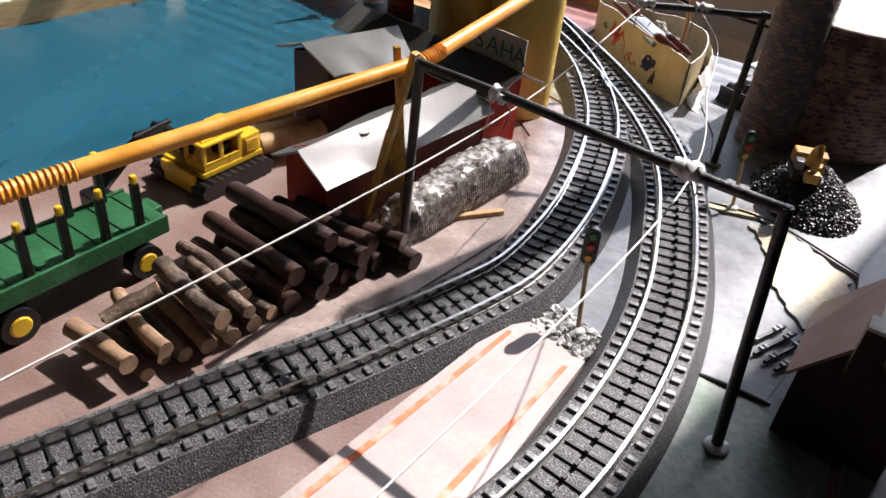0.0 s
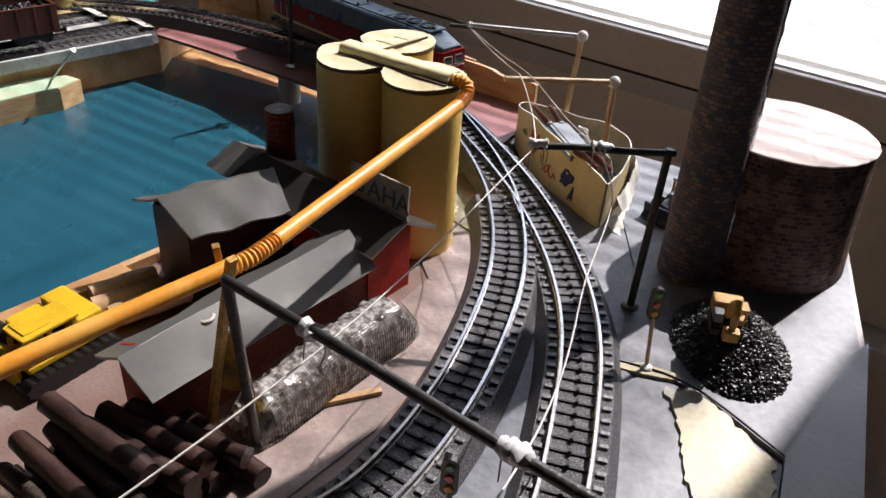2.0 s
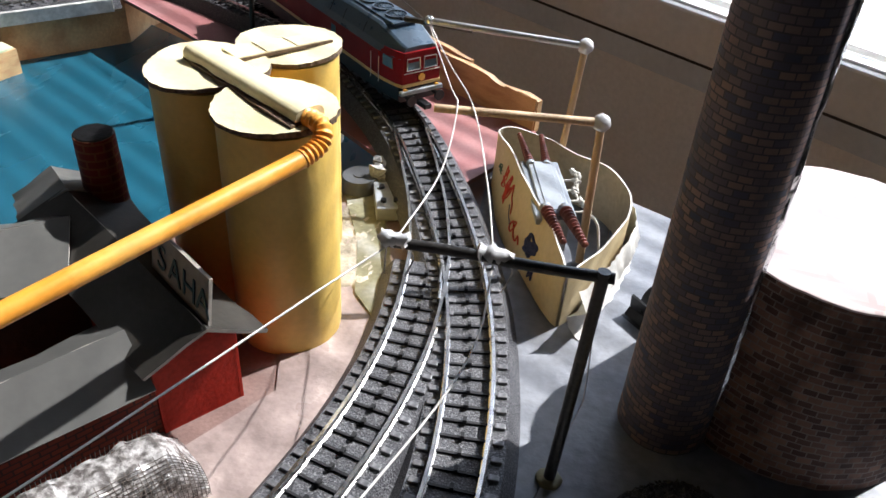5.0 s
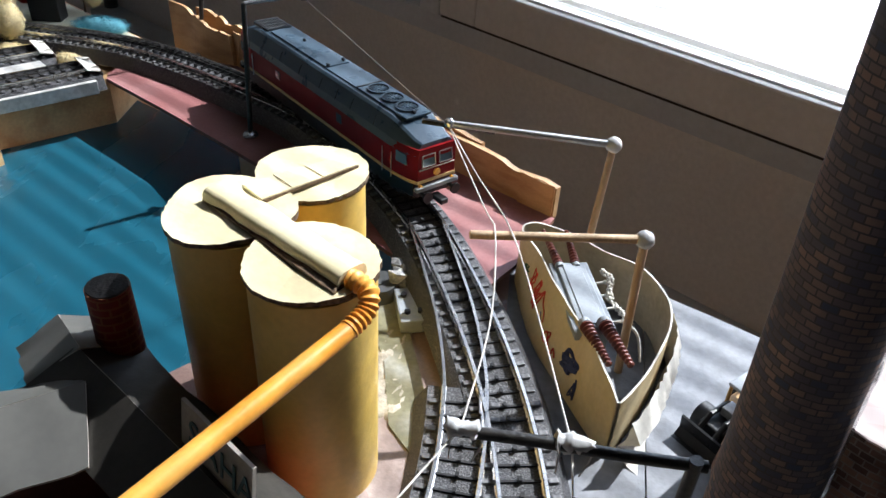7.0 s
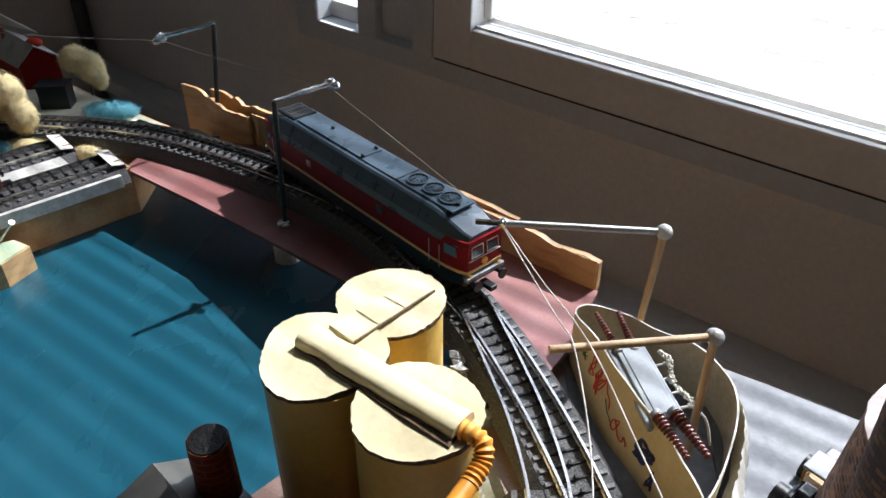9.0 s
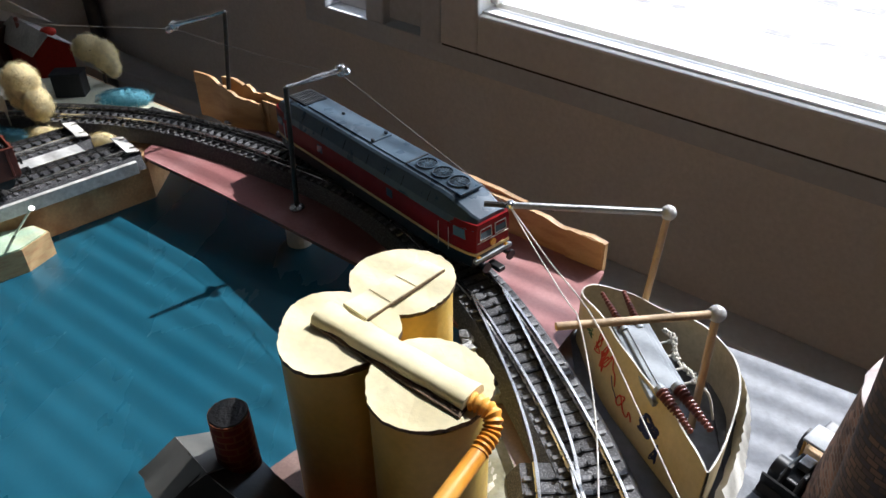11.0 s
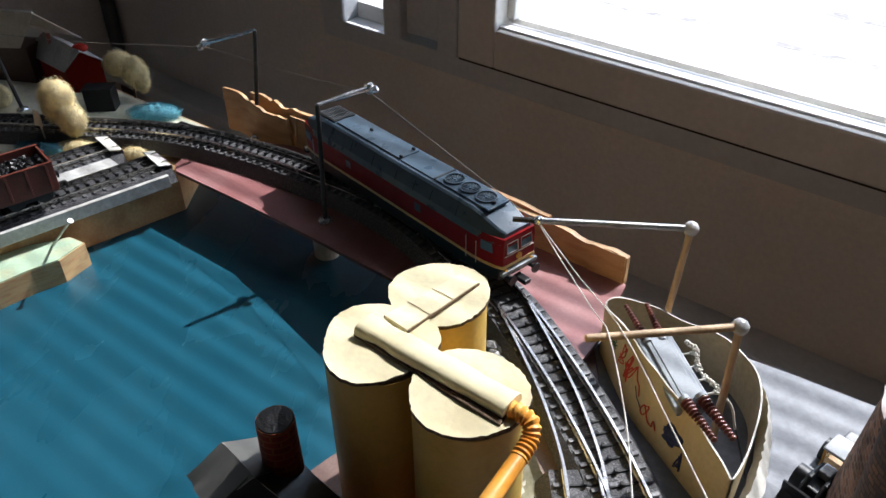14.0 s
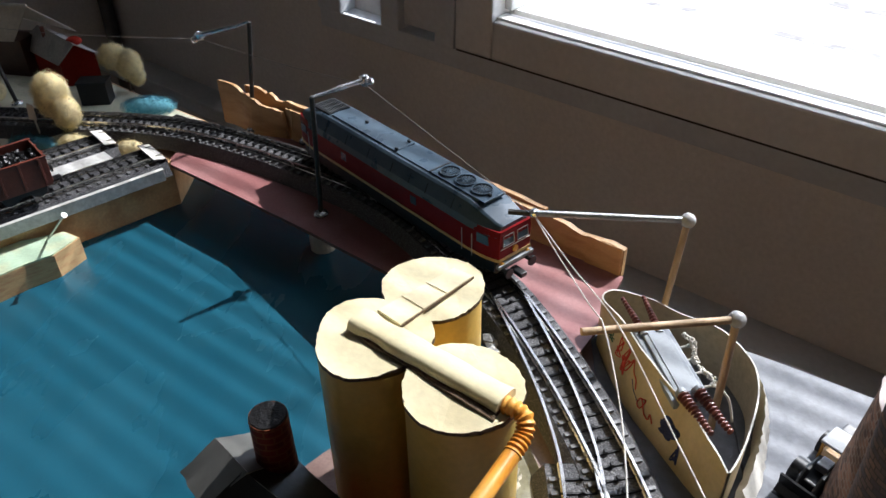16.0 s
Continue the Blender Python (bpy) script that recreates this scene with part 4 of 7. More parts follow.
def bellows(pts, turns):
    bm = B()
    line = smooth_line(pts, 0.00035)
    k = len(line) / turns
    tube(bm, line, [0.0029 + 0.00035 * math.sin(2 * math.pi * i / k) for i in range(len(line))], 16)
    part("bellows", bm, "pipe", pipe, "corrugated orange bend", 40)


straight_pipe(PA + (PB - PA) * 0.505, PB)
straight_pipe(PA, PA + (PB - PA) * 0.415)
bellows([PA + (PB - PA) * 0.415, PA + (PB - PA) * 0.46 + Vector((0, 0, 0.0002)), PA + (PB - PA) * 0.505], 13)
dcb = (PD - PC).normalized()
bellows([PB, PB + (PB - PA).normalized() * 0.006, PC + dcb * 0.0015, PC + dcb * 0.007], 12)
straight_pipe(PC + dcb * 0.007, PD - dcb * 0.004)
bellows([PD - dcb * 0.004, PD + dcb * 0.003 + Vector((0, 0, 0.0015)), PD + Vector((0.0010, 0.0068, 0.0050)), PD + Vector((-0.0026, 0.0090, 0.0064)), PD + Vector((-0.0060, 0.0104, 0.0062))], 12)


# ---- masts, gantries and wires ----
def glue_lump(bm, c, r, seed, stretch=(1, 1, 1), mat=0):
    rnd = random.Random(seed)
    lump(bm, c, r, rnd, stretch, 3, 0.06, mat)


def gantry(name, feet, bar, lumps, label, seed, bar_r=0.0016, pole_r=0.0019, hooks=True):
    g = thing(name, feet[0][0], label, "catenary gantry")
    for k, (a, b) in enumerate(feet):
        bm = B()
        rod(bm, a, b, pole_r, pole_r * 0.95, 12)
        part("post", bm, "blackpaint", g, smooth=40)
        bm = B()
        glue_lump(bm, Vector(a) + Vector((0, 0, 0.0012)), 0.0042, seed + k, (1, 1, 0.35))
        part("foot_glue", bm, "glue" if k else "olive", g, smooth=60)
    bm = B()
    a, b = Vector(bar[0]), Vector(bar[1])
    line = smooth_line([a, a * 0.66 + b * 0.34 + Vector((0, 0, 0.0004)), a * 0.33 + b * 0.67 - Vector((0, 0, 0.0003)), b], 0.004)
    tube(bm, line, bar_r, 12)
    part("beam", bm, "blackpaint", g, smooth=40)
    for k, (p, l) in enumerate(lumps):
        bm = B()
        d = (b - a).normalized()
        rnd = random.Random(seed * 7 + k)
        blob = [Vector(p) + d * (l * 1.25 * (j / 9 - 0.5)) + Vector((rnd.uniform(-0.0003, 0.0003), 0, rnd.uniform(-0.0004, 0.0004))) for j in range(10)]
        tube(bm, blob, [0.0010] + [rnd.uniform(0.0019, 0.0030) for _ in range(8)] + [0.0010], 10)
        for v in bm.verts:
            v.co += Vector([rnd.uniform(-1, 1) for _ in range(3)]) * 0.0005
        part("glue_insulator", bm, "glue", g, "clear hot-glue lump on the beam", 60)
        if hooks:
            bm = B()
            q = Vector(p)
            for s in (-1, 1):
                tube(bm, smooth_line([q + d * 0.002 * s, q + d * 0.0040 * s + Vector((0.001, 0.002, -0.006)), q + d * 0.0030 * s + Vector((0, 0.001, -0.013))], 0.0015), 0.00025, 5)
            part("hook", bm, "finewire", g)
    return g


gantry("catenary_gantry", [((0.1225, 0.3495, 0), (0.1268, 0.3275, 0.0915)), ((0.2415, 0.2600, 0.002), (0.2338, 0.2612, 0.0925))], ((0.1262, 0.3280, 0.0905), (0.2345, 0.2605, 0.0915)), [((0.1551, 0.3098, 0.0912), 0.004), ((0.2100, 0.2755, 0.0918), 0.007)], "black painted stick gantry spanning both tracks", 3)
gantry("catenary_gantry", [((0.2705, 0.4620, 0.001), (0.2725, 0.4665, 0.0835))], ((0.2130, 0.4620, 0.0805), (0.2755, 0.4670, 0.0815)), [((0.2160, 0.4622, 0.0815), 0.007), ((0.2435, 0.4650, 0.0818), 0.008)], "black stick catenary mast with one side arm", 11)


def wooden_mast(name, foot, top, tip, label, r=0.0017, dark_tip=None):
    g = thing(name, foot, label, "catenary mast")
    bm = B()
    rod(bm, foot, top, r * 1.08, r, 12)
    part("post", bm, "dowel", g, smooth=40)
    bm = B()
    rod(bm, top, tip, r, r * 0.95, 12)
    part("arm", bm, "dowel" if dark_tip is None else "tin", g, smooth=40)
    bm = B()
    glue_lump(bm, top, 0.0036, 5)
    part("glue_joint", bm, "glue", g, "milky hot-glue joint", 60)
    if dark_tip:
        bm = B()
        rod(bm, dark_tip[0], dark_tip[1], 0.0014, seg=8)
        part("insulator", bm, "blackpaint", g)
        bm = B()
        glue_lump(bm, tip, 0.0024, 9)
        part("foil_wrap", bm, "foil", g)
    return g


wooden_mast("catenary_mast", (0.2625, 0.5835, 0.0), (0.2600, 0.5790, 0.0712), (0.1985, 0.5565, 0.0752), "pale dowel catenary mast with a long side arm")
wooden_mast("catenary_mast", (0.2400, 0.6430, 0.0), (0.2440, 0.6400, 0.0775), (0.1735, 0.6290, 0.0812), "pale dowel mast carrying a grey metal arm", 0.0016, ((0.1610, 0.6310, 0.0795), (0.1930, 0.6335, 0.0785)))


def foil_mast(name, foot, top, tip, label):
    g = thing(name, foot, label, "catenary mast", "black far masts")
    bm = B()
    rod(bm, foot, top, 0.0016, 0.0015, 10)
    part("post", bm, "blackpaint", g, smooth=40)
    bm = B()
    rnd = random.Random(int(abs(foot[0]) * 999))
    a, b = Vector(top), Vector(tip)
    tube(bm, [a + (b - a) * t + Vector((0, 0, rnd.uniform(-0.0006, 0.0006))) for t in (0, 0.25, 0.5, 0.75, 1.0)], [0.0011, 0.0010, 0.0016, 0.0014, 0.0020], 8)
    part("arm", bm, "foil", g)
    bm = B()
    for k in range(12):
        lump(bm, b + Vector([rnd.uniform(-0.0035, 0.0035), rnd.uniform(-0.0035, 0.0035), rnd.uniform(-0.003, 0.002)]), rnd.uniform(0.0012, 0.0026), rnd, sub=1, rough=0.5)
    part("foil_wrap", bm, "foil", g, "crumpled foil wrapping")
    bm = B()
    glue_lump(bm, Vector(foot) + Vector((0, 0, 0.001)), 0.0048, 4, (1, 1, 0.5))
    part("foot_glue", bm, "foil", g)
    return g


foil_mast("catenary_mast", (0.0349, 0.7128, 0.0118), (0.0368, 0.7165, 0.0905), (0.0620, 0.7440, 0.0910), "black stick mast with a foil-wrapped arm on the red deck")
foil_mast("catenary_mast", (-0.0545, 0.8205, 0.0105), (-0.0435, 0.8205, 0.0950), (-0.0790, 0.8120, 0.0865), "black stick mast with a foil-wrapped arm at the fence")
foil_mast("catenary_mast", (-0.2680, 0.8370, 0.0095), (-0.2860, 0.8430, 0.0930), (-0.3000, 0.8100, 0.0900), "black stick mast with a foil-wrapped arm on the far shore")


def wire(pts, r, mat, label, step=0.006):
    return cable("catenary_wire", pts, r, mat, label, "wire", 5, step)


wire([(0.02, 0.105, 0.074), (0.073, 0.175, 0.079), (0.1560, 0.3100, 0.0825), (0.2145, 0.4618, 0.0795)], 0.00030, "thread", "white thread catenary wire along the inner track")
wire([(0.135, 0.150, 0.070), (0.2100, 0.2760, 0.0830), (0.2330, 0.3700, 0.0780), (0.2460, 0.4280, 0.0770), (0.2435, 0.4648, 0.0795)], 0.00030, "thread", "white thread catenary wire along the outer track")
wire([(0.2155, 0.4622, 0.0800), (0.2140, 0.5150, 0.0740), (0.2070, 0.5588, 0.0768), (0.2010, 0.5720, 0.0765), (0.1860, 0.6040, 0.0770), (0.1735, 0.6290, 0.0795)], 0.00030, "thread", "white thread wire laid over the side arm")
wire([(0.2435, 0.4648, 0.0800), (0.2305, 0.5120, 0.0745), (0.2125, 0.5612, 0.0765), (0.1930, 0.5960, 0.0768), (0.1737, 0.6292, 0.0797)], 0.00030, "thread", "white thread wire crossing the side arm")
wire([(0.1715, 0.6285, 0.0815), (0.120, 0.684, 0.0835), (0.0615, 0.7430, 0.0885)], 0.00022, "finewire", "fine grey wire over the bridge")
wire([(0.0610, 0.7430, 0.0885), (-0.005, 0.778, 0.0835), (-0.0790, 0.8120, 0.0840)], 0.00018, "finewire", "fine grey wire between two foil masts")
wire([(-0.0790, 0.8120, 0.0840), (-0.19, 0.815, 0.0810), (-0.3000, 0.8100, 0.0880)], 0.00018, "finewire", "fine grey wire to the last mast")

# ---- trestle under the pipe ----
tres = thing("pipe_trestle", (0.113, 0.353, 0), "crossed yellow-stained sticks holding up the pipe", "trestle")
for a, b in (((0.1030, 0.3535, 0), (0.1232, 0.3415, 0.0885)), ((0.1225, 0.3545, 0), (0.1148, 0.3505, 0.0865))):
    bm = B()
    a, b = Vector(a), Vector(b)
    q = frame_along(b - a)
    box(bm, (a + b) / 2, (0.0032, 0.0024, (b - a).length), q, 0.0004)
    part("leg", bm, "stick", tres)
bm = B()
plate(bm, [(0.1065, 0.3540, 0.022), (0.1205, 0.3540, 0.022), (0.1180, 0.3495, 0.052), (0.1128, 0.3505, 0.052)], 0.0016, 0, (0.3, -0.9, 0.1))
part("brace", bm, "stick", tres)

# ---- sawmill ----
mill = thing("sawmill", (0.11, 0.42, 0), "red card sawmill with grey roofs, chimney and name board", "sawmill")


def gable_roof(name, ridge, eave_near, eave_far, thick, label="", card="roof"):
    """Two roof slopes: each given by the ridge's and the eave's ends."""
    for k, e in enumerate((eave_near, eave_far)):
        bm = B()
        c = [Vector(ridge[0]), Vector(ridge[1]), Vector(e[1]), Vector(e[0])]
        rnd = random.Random(k + int(ridge[0][0] * 1000))
        n = 10
        nrm = (c[1] - c[0]).cross(c[3] - c[0]).normalized()
        nrm = nrm if nrm.z > 0 else -nrm
        grid = []
        for i in range(n + 1):
            row = []
            for j in range(4):
                p = (c[0] * (1 - i / n) + c[1] * (i / n)) * (1 - j / 3) + (c[3] * (1 - i / n) + c[2] * (i / n)) * (j / 3)
                p = p + nrm * (rnd.uniform(-0.0003, 0.0003) + (0.0009 * math.sin(i * 1.3 + k) if j == 3 else 0))
                row.append((bm.verts.new(p), bm.verts.new(p - nrm * thick)))
            grid.append(row)
        for i in range(n):
            for j in range(3):
                bm.faces.new((grid[i][j][0], grid[i + 1][j][0], grid[i + 1][j + 1][0], grid[i][j + 1][0]))
                bm.faces.new((grid[i][j][1], grid[i][j + 1][1], grid[i + 1][j + 1][1], grid[i + 1][j][1]))
        for i in range(n):
            for j in (0, 3):
                bm.faces.new((grid[i][j][0], grid[i][j][1], grid[i + 1][j][1], grid[i + 1][j][0])).material_index = 1
        for j in range(3):
            for i in (0, n):
                bm.faces.new((grid[i][j][0], grid[i][j][1], grid[i][j + 1][1], grid[i][j + 1][0])).material_index = 1
        part(name, bm, (card, "roofedge"), mill, label, 30)


def wall(pts_bottom, top_z, mat, thick=0.0012):
    """An upright card wall over two ground points; top_z holds the heights along it."""
    bm = B()
    a, b = Vector(pts_bottom[0]), Vector(pts_bottom[1])
    n = len(top_z)
    nrm = Vector((-(b - a).y, (b - a).x, 0)).normalized() * thick
    lo = [a + (b - a) * (i / (n - 1)) for i in range(n)]
    front = [bm.verts.new(p) for p in lo] + [bm.verts.new(p + Vector((0, 0, z))) for p, z in zip(reversed(lo), reversed(top_z))]
    back = [bm.verts.new(v.co + nrm) for v in front]
    bm.faces.new(front), bm.faces.new(back[::-1])
    m = len(front)
    for i in range(m):
        bm.faces.new((front[i], back[i], back[(i + 1) % m], front[(i + 1) % m]))
    flat_uv(bm)
    part("wall", bm, mat, mill)


# long low shed
AX = Vector((0.517, 0.856, 0))
aL, aR = Vector((0.0922, 0.3367, 0.0285)), Vector((0.1515, 0.4340, 0.0272))
rL, rR = Vector((0.0785, 0.3436, 0.0410)), Vector((0.1375, 0.4420, 0.0405))
fL, fR = Vector((0.0648, 0.3520, 0.0322)), Vector((0.1240, 0.4505, 0.0320))
gable_roof("roof", (rL, rR), (aL, aR), (fL, fR), 0.0010)
ws, we = Vector((0.0905, 0.3480, 0)), Vector((0.1475, 0.4420, 0))
wall((ws, we), [0.029, 0.029], "brick_wall")
wall((ws, Vector((0.0690, 0.3610, 0))), [0.029, 0.0385, 0.032], "redwall")
wall((Vector((0.0705, 0.3600, 0)), Vector((0.1275, 0.4550, 0))), [0.0285, 0.0285], "redwall")
bm = B()
h = Vector((0.0975, 0.3735, 0.0375))
lathe(bm, h, [(0.0036, -0.001), (0.0040, 0.0012), (0.0030, 0.0016), (0.0026, 0.0003)], 14)
part("vent_ring", bm, "roofedge", mill, "round card vent on the roof", 40)
# front building with the name board
RF, RB = Vector((0.1629, 0.4474, 0.0444)), Vector((0.0830, 0.4885, 0.0512))
half = Vector((0.01235, 0.01555, -0.0103))
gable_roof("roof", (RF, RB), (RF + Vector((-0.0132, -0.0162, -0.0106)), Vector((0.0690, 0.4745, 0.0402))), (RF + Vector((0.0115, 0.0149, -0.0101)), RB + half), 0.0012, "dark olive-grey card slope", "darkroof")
g0, g1 = Vector((0.1475, 0.4400, 0)), Vector((0.1625, 0.4628, 0))
wall((g0, g1), [0.0365, 0.0425, 0.0350], "redwall")
bk = Vector((-0.873, 0.488, 0)) * 0.085
wall((g0, g0 + bk), [0.0355, 0.040], "redwall")
wall((g1, g1 + bk), [0.0345, 0.038], "redwall")
# loose flap of lighter card where the ridge ends
gable_roof("roof_flap", (RB + Vector((0.002, -0.001, 0.0006)), Vector((0.0650, 0.5030, 0.0485))), (Vector((0.0700, 0.4770, 0.0405)), Vector((0.0530, 0.4930, 0.0380))), (RB + half + Vector((0, 0, 0.0006)), Vector((0.0760, 0.5150, 0.0400))), 0.0010, "loose light grey card flap")
# rear wing
gable_roof("roof", (Vector((0.0517, 0.4405, 0.0467)), Vector((0.0935, 0.4770, 0.0490))), (Vector((0.0733, 0.4228, 0.0392)), Vector((0.1075, 0.4545, 0.0392))), (Vector((0.0369, 0.4458, 0.0412)), Vector((0.0800, 0.4850, 0.0420))), 0.0011)
w0, w1 = Vector((0.0690, 0.4310, 0)), Vector((0.1080, 0.4640, 0))
# two wing walls take the dark brown, their shade put into the colour
wall((w0, w1), [0.0395, 0.039], "housewall")
wall((w0, Vector((0.0470, 0.4460, 0))), [0.0395, 0.0445, 0.0405], "housewall")
wall((Vector((0.0470, 0.4460, 0)), Vector((0.0890, 0.4830, 0))), [0.041, 0.041], "redwall")
bm = B()
lathe(bm, (0.0905, 0.5000, 0.030), [(0.0078, 0), (0.0074, 0.020), (0.0071, 0.0390)], 26, uv=True)
part("chimney", bm, "brick_chim", mill, "red brick-paper chimney", 40)
bm = B()
lathe(bm, (0.0905, 0.5000, 0.0688), [(0.0070, 0), (0.0066, 0.0007), (0.0030, 0.0009), (0.0, 0.0007)], 22, wob=0.03, seed=3)
part("chimney_cap", bm, "coal", mill, "sooty black chimney top")
# name board on the ridge
sd = Vector((-0.873, 0.488, 0.0))
bm = B()
s0 = Vector((0.1622, 0.4490, 0.0435))
up = Vector((0.0, 0.004, 0.0152))
s1 = s0 + sd * 0.034 + Vector((0, 0, 0.0030))
plate(bm, [s0, s1, s1 + up * 0.92, s0 + up], 0.0012, 0, (-0.488, -0.873, 0.1))
board = part("name_board", bm, "signboard", mill, "grey card name board")
for k, (ch, a0) in enumerate((("S", 0.785), ("A", 0.585), ("H", 0.345), ("A", 0.105))):
    cu = bpy.data.curves.new("letter", "FONT")
    cu.body, cu.size, cu.extrude = ch, 0.0118, 0.00015
    tmp = bpy.data.objects.new("letter", cu)
    scene.collection.objects.link(tmp)
    me = bpy.data.meshes.new_from_object(tmp.evaluated_get(bpy.context.evaluated_depsgraph_get()))
    bpy.data.objects.remove(tmp)
    nrm = Vector((-0.488, -0.873, 0.0)).normalized()
    base = s0 + (s1 - s0) * (a0 + 0.09) + up * 0.20 + nrm * 0.0004
    ax = -(s1 - s0).normalized()
    uu = up.normalized()
    m4 = Matrix((ax, uu, ax.cross(uu))).transposed().to_4x4()
    m4.translation = base
    me.transform(m4)
    me.materials.append(M["signblue"])
    ob = new("letter", me)
    ob.parent = board
    ob.matrix_parent_inverse = rest(board).inverted()

# ---- netted heap, loose stick, logs ----
heap = thing("netted_heap", (0.141, 0.388, 0), "brown wire-net basket filled with crumpled shiny plastic", "heap")
HA, HB, HW = Vector((0.1165, 0.3520, 0)), Vector((0.1640, 0.4285, 0)), 0.0115
hd = (HB - HA).normalized()
hs = Vector((hd.y, -hd.x, 0))
rnd = random.Random(31)


def heap_point(t, a, r=1.0):
    """Over the heap: t along, a from one side (0) over the top to the other (1)."""
    c = math.pi * a
    end = min(1.0, 6 * t + 0.45, 6 * (1 - t) + 0.45)
    prof = (0.0150 + 0.0065 * min(1, t * 2)) * end
    sq = math.copysign(abs(math.cos(c)) ** 0.55, math.cos(c))
    return HA + (HB - HA) * t + hs * (sq * HW * r * (0.8 + 0.2 * end)) + Vector((0, 0, prof * (math.sin(c) ** 0.6 if math.sin(c) > 0 else 0) * r))


bm = B()
rows = []
for i in range(61):
    row = []
    for j in range(29):
        p = heap_point(i / 60, j / 28, 0.95)
        k = noise.noise(p * 190) * 0.0024 + noise.noise(p * 520) * 0.0012
        row.append(bm.verts.new(p + Vector((0, 0, max(0, k) if j not in (0, 28) else 0)) + hs * (k * 0.4 * math.cos(math.pi * j / 28))))
    rows.append(row)
for a, b in zip(rows, rows[1:]):
    for j in range(28):
        bm.faces.new((a[j], a[j + 1], b[j + 1], b[j]))
bm.faces.new(rows[0]), bm.faces.new(rows[-1][::-1])
part("core", bm, "heap", heap, "crumpled shiny plastic filling", 25)
bm = B()
for i in range(66):
    pts = [heap_point(i / 65, j / 16, 1.06) for j in range(17)]
    tube(bm, pts[:6 + i % 3], 0.00013, 3, caps=False)
    tube(bm, pts[-5:], 0.00013, 3, caps=False)
for j in list(range(0, 13)) + [26, 27, 28, 29, 30]:
    tube(bm, [heap_point(i / 30, j / 30, 1.06) for i in range(31)], 0.00013, 3, caps=False)
tagged(part("netting", bm, "mesh", heap, "fine brown wire netting"), kind="stuff")
bm = B()
box(bm, (0.152, 0.3785, 0.0018), (0.0245, 0.0030, 0.0026), turned(math.atan2(0.011, 0.022)), 0.0004)
tagged(part("loose_stick", bm, "pine"), "short bare wooden stick lying on the ground", "stick")


def log(a, b, r, mat, label, seed, cut="cutwood", category="log", bend=0.0):
    a, b = Vector(a), Vector(b)
    bm = B()
    rnd = random.Random(seed)
    side = (b - a).cross(Vector((0, 0, 1))).normalized()
    line = [a + (b - a) * t + side * bend * math.sin(math.pi * t) + Vector((0, 0, abs(bend) * 0.3 * math.sin(2 * math.pi * t))) for t in (0, 0.18, 0.36, 0.54, 0.72, 0.88, 1.0)]
    tube(bm, line, [r * rnd.uniform(0.9, 1.1) for _ in line], 12, caps=True)
    caps = [f for f in bm.faces if len(f.verts) == 12]
    for f in caps:
        f.material_index = 1
    for v in bm.verts:
        v.co += Vector((rnd.uniform(-1, 1), rnd.uniform(-1, 1), rnd.uniform(-1, 1))) * r * 0.05
    ob = part("log", bm, (mat, cut), None, smooth=50)
    return tagged(ob, label, category, "dark log pile" if mat == "darklog" else "twig log pile")


DL = "dark brown stained log in a stacked pile"
dirs = Vector((0.905, -0.425, 0))
pile = [(0.068, 0.306, 0.005), (0.0735, 0.3155, 0.005), (0.0795, 0.3235, 0.005), (0.086, 0.331, 0.005), (0.0925, 0.338, 0.005), (0.099, 0.3455, 0.005), (0.070, 0.3125, 0.0135), (0.0765, 0.3205, 0.0135), (0.084, 0.328, 0.0135), (0.093, 0.3345, 0.0135), (0.101, 0.3405, 0.0125), (0.079, 0.3245, 0.0212), (0.105, 0.347, 0.005)]
for k, c in enumerate(pile):
    rnd = random.Random(60 + k)
    d = Matrix.Rotation(rnd.uniform(-0.14, 0.14), 3, "Z") @ dirs
    ln = rnd.uniform(0.043, 0.052) / 2
    c = Vector(c) + d * rnd.uniform(-0.003, 0.003)
    log(c - d * ln * 1.12, c + d * ln * 1.12, rnd.uniform(0.0037, 0.0043), "darklog", DL, 60 + k, "darklog", bend=rnd.uniform(-0.0006, 0.0006))
TL = ["rough twig log with bark and a pale sawn end", "thin bent twig log with grey bark", "split pale twig log in the pile"]
twigs = [((0.028, 0.264, 0.004), (0.056, 0.249, 0.004)), ((0.030, 0.272, 0.0045), (0.058, 0.257, 0.0045)), ((0.034, 0.281, 0.0045), (0.064, 0.260, 0.0045)), ((0.040, 0.290, 0.0045), (0.070, 0.266, 0.0045)), ((0.045, 0.297, 0.0045), (0.076, 0.272, 0.0045)), ((0.050, 0.303, 0.0045), (0.081, 0.280, 0.0045)), ((0.056, 0.309, 0.004), (0.085, 0.288, 0.004)), ((0.061, 0.314, 0.004), (0.090, 0.297, 0.004)), ((0.033, 0.277, 0.0115), (0.061, 0.254, 0.0115)), ((0.042, 0.295, 0.0120), (0.074, 0.268, 0.0120)), ((0.049, 0.301, 0.0115), (0.080, 0.279, 0.0110)), ((0.041, 0.312, 0.0095), (0.075, 0.288, 0.0105)), ((0.059, 0.311, 0.0105), (0.088, 0.296, 0.0095)), ((0.026, 0.259, 0.010), (0.052, 0.246, 0.0105)), ((0.045, 0.288, 0.0185), (0.076, 0.266, 0.0175)), ((0.036, 0.262, 0.0115), (0.050, 0.276, 0.0175))]
for k, (a, b) in enumerate(twigs):
    rnd = random.Random(90 + k)
    log(a, b, rnd.uniform(0.0023, 0.0035), "bark" if k % 5 != 3 else "cutwood", TL[k % 3] if k % 5 != 3 else TL[2], 90 + k, bend=rnd.uniform(-0.0022, 0.0022))
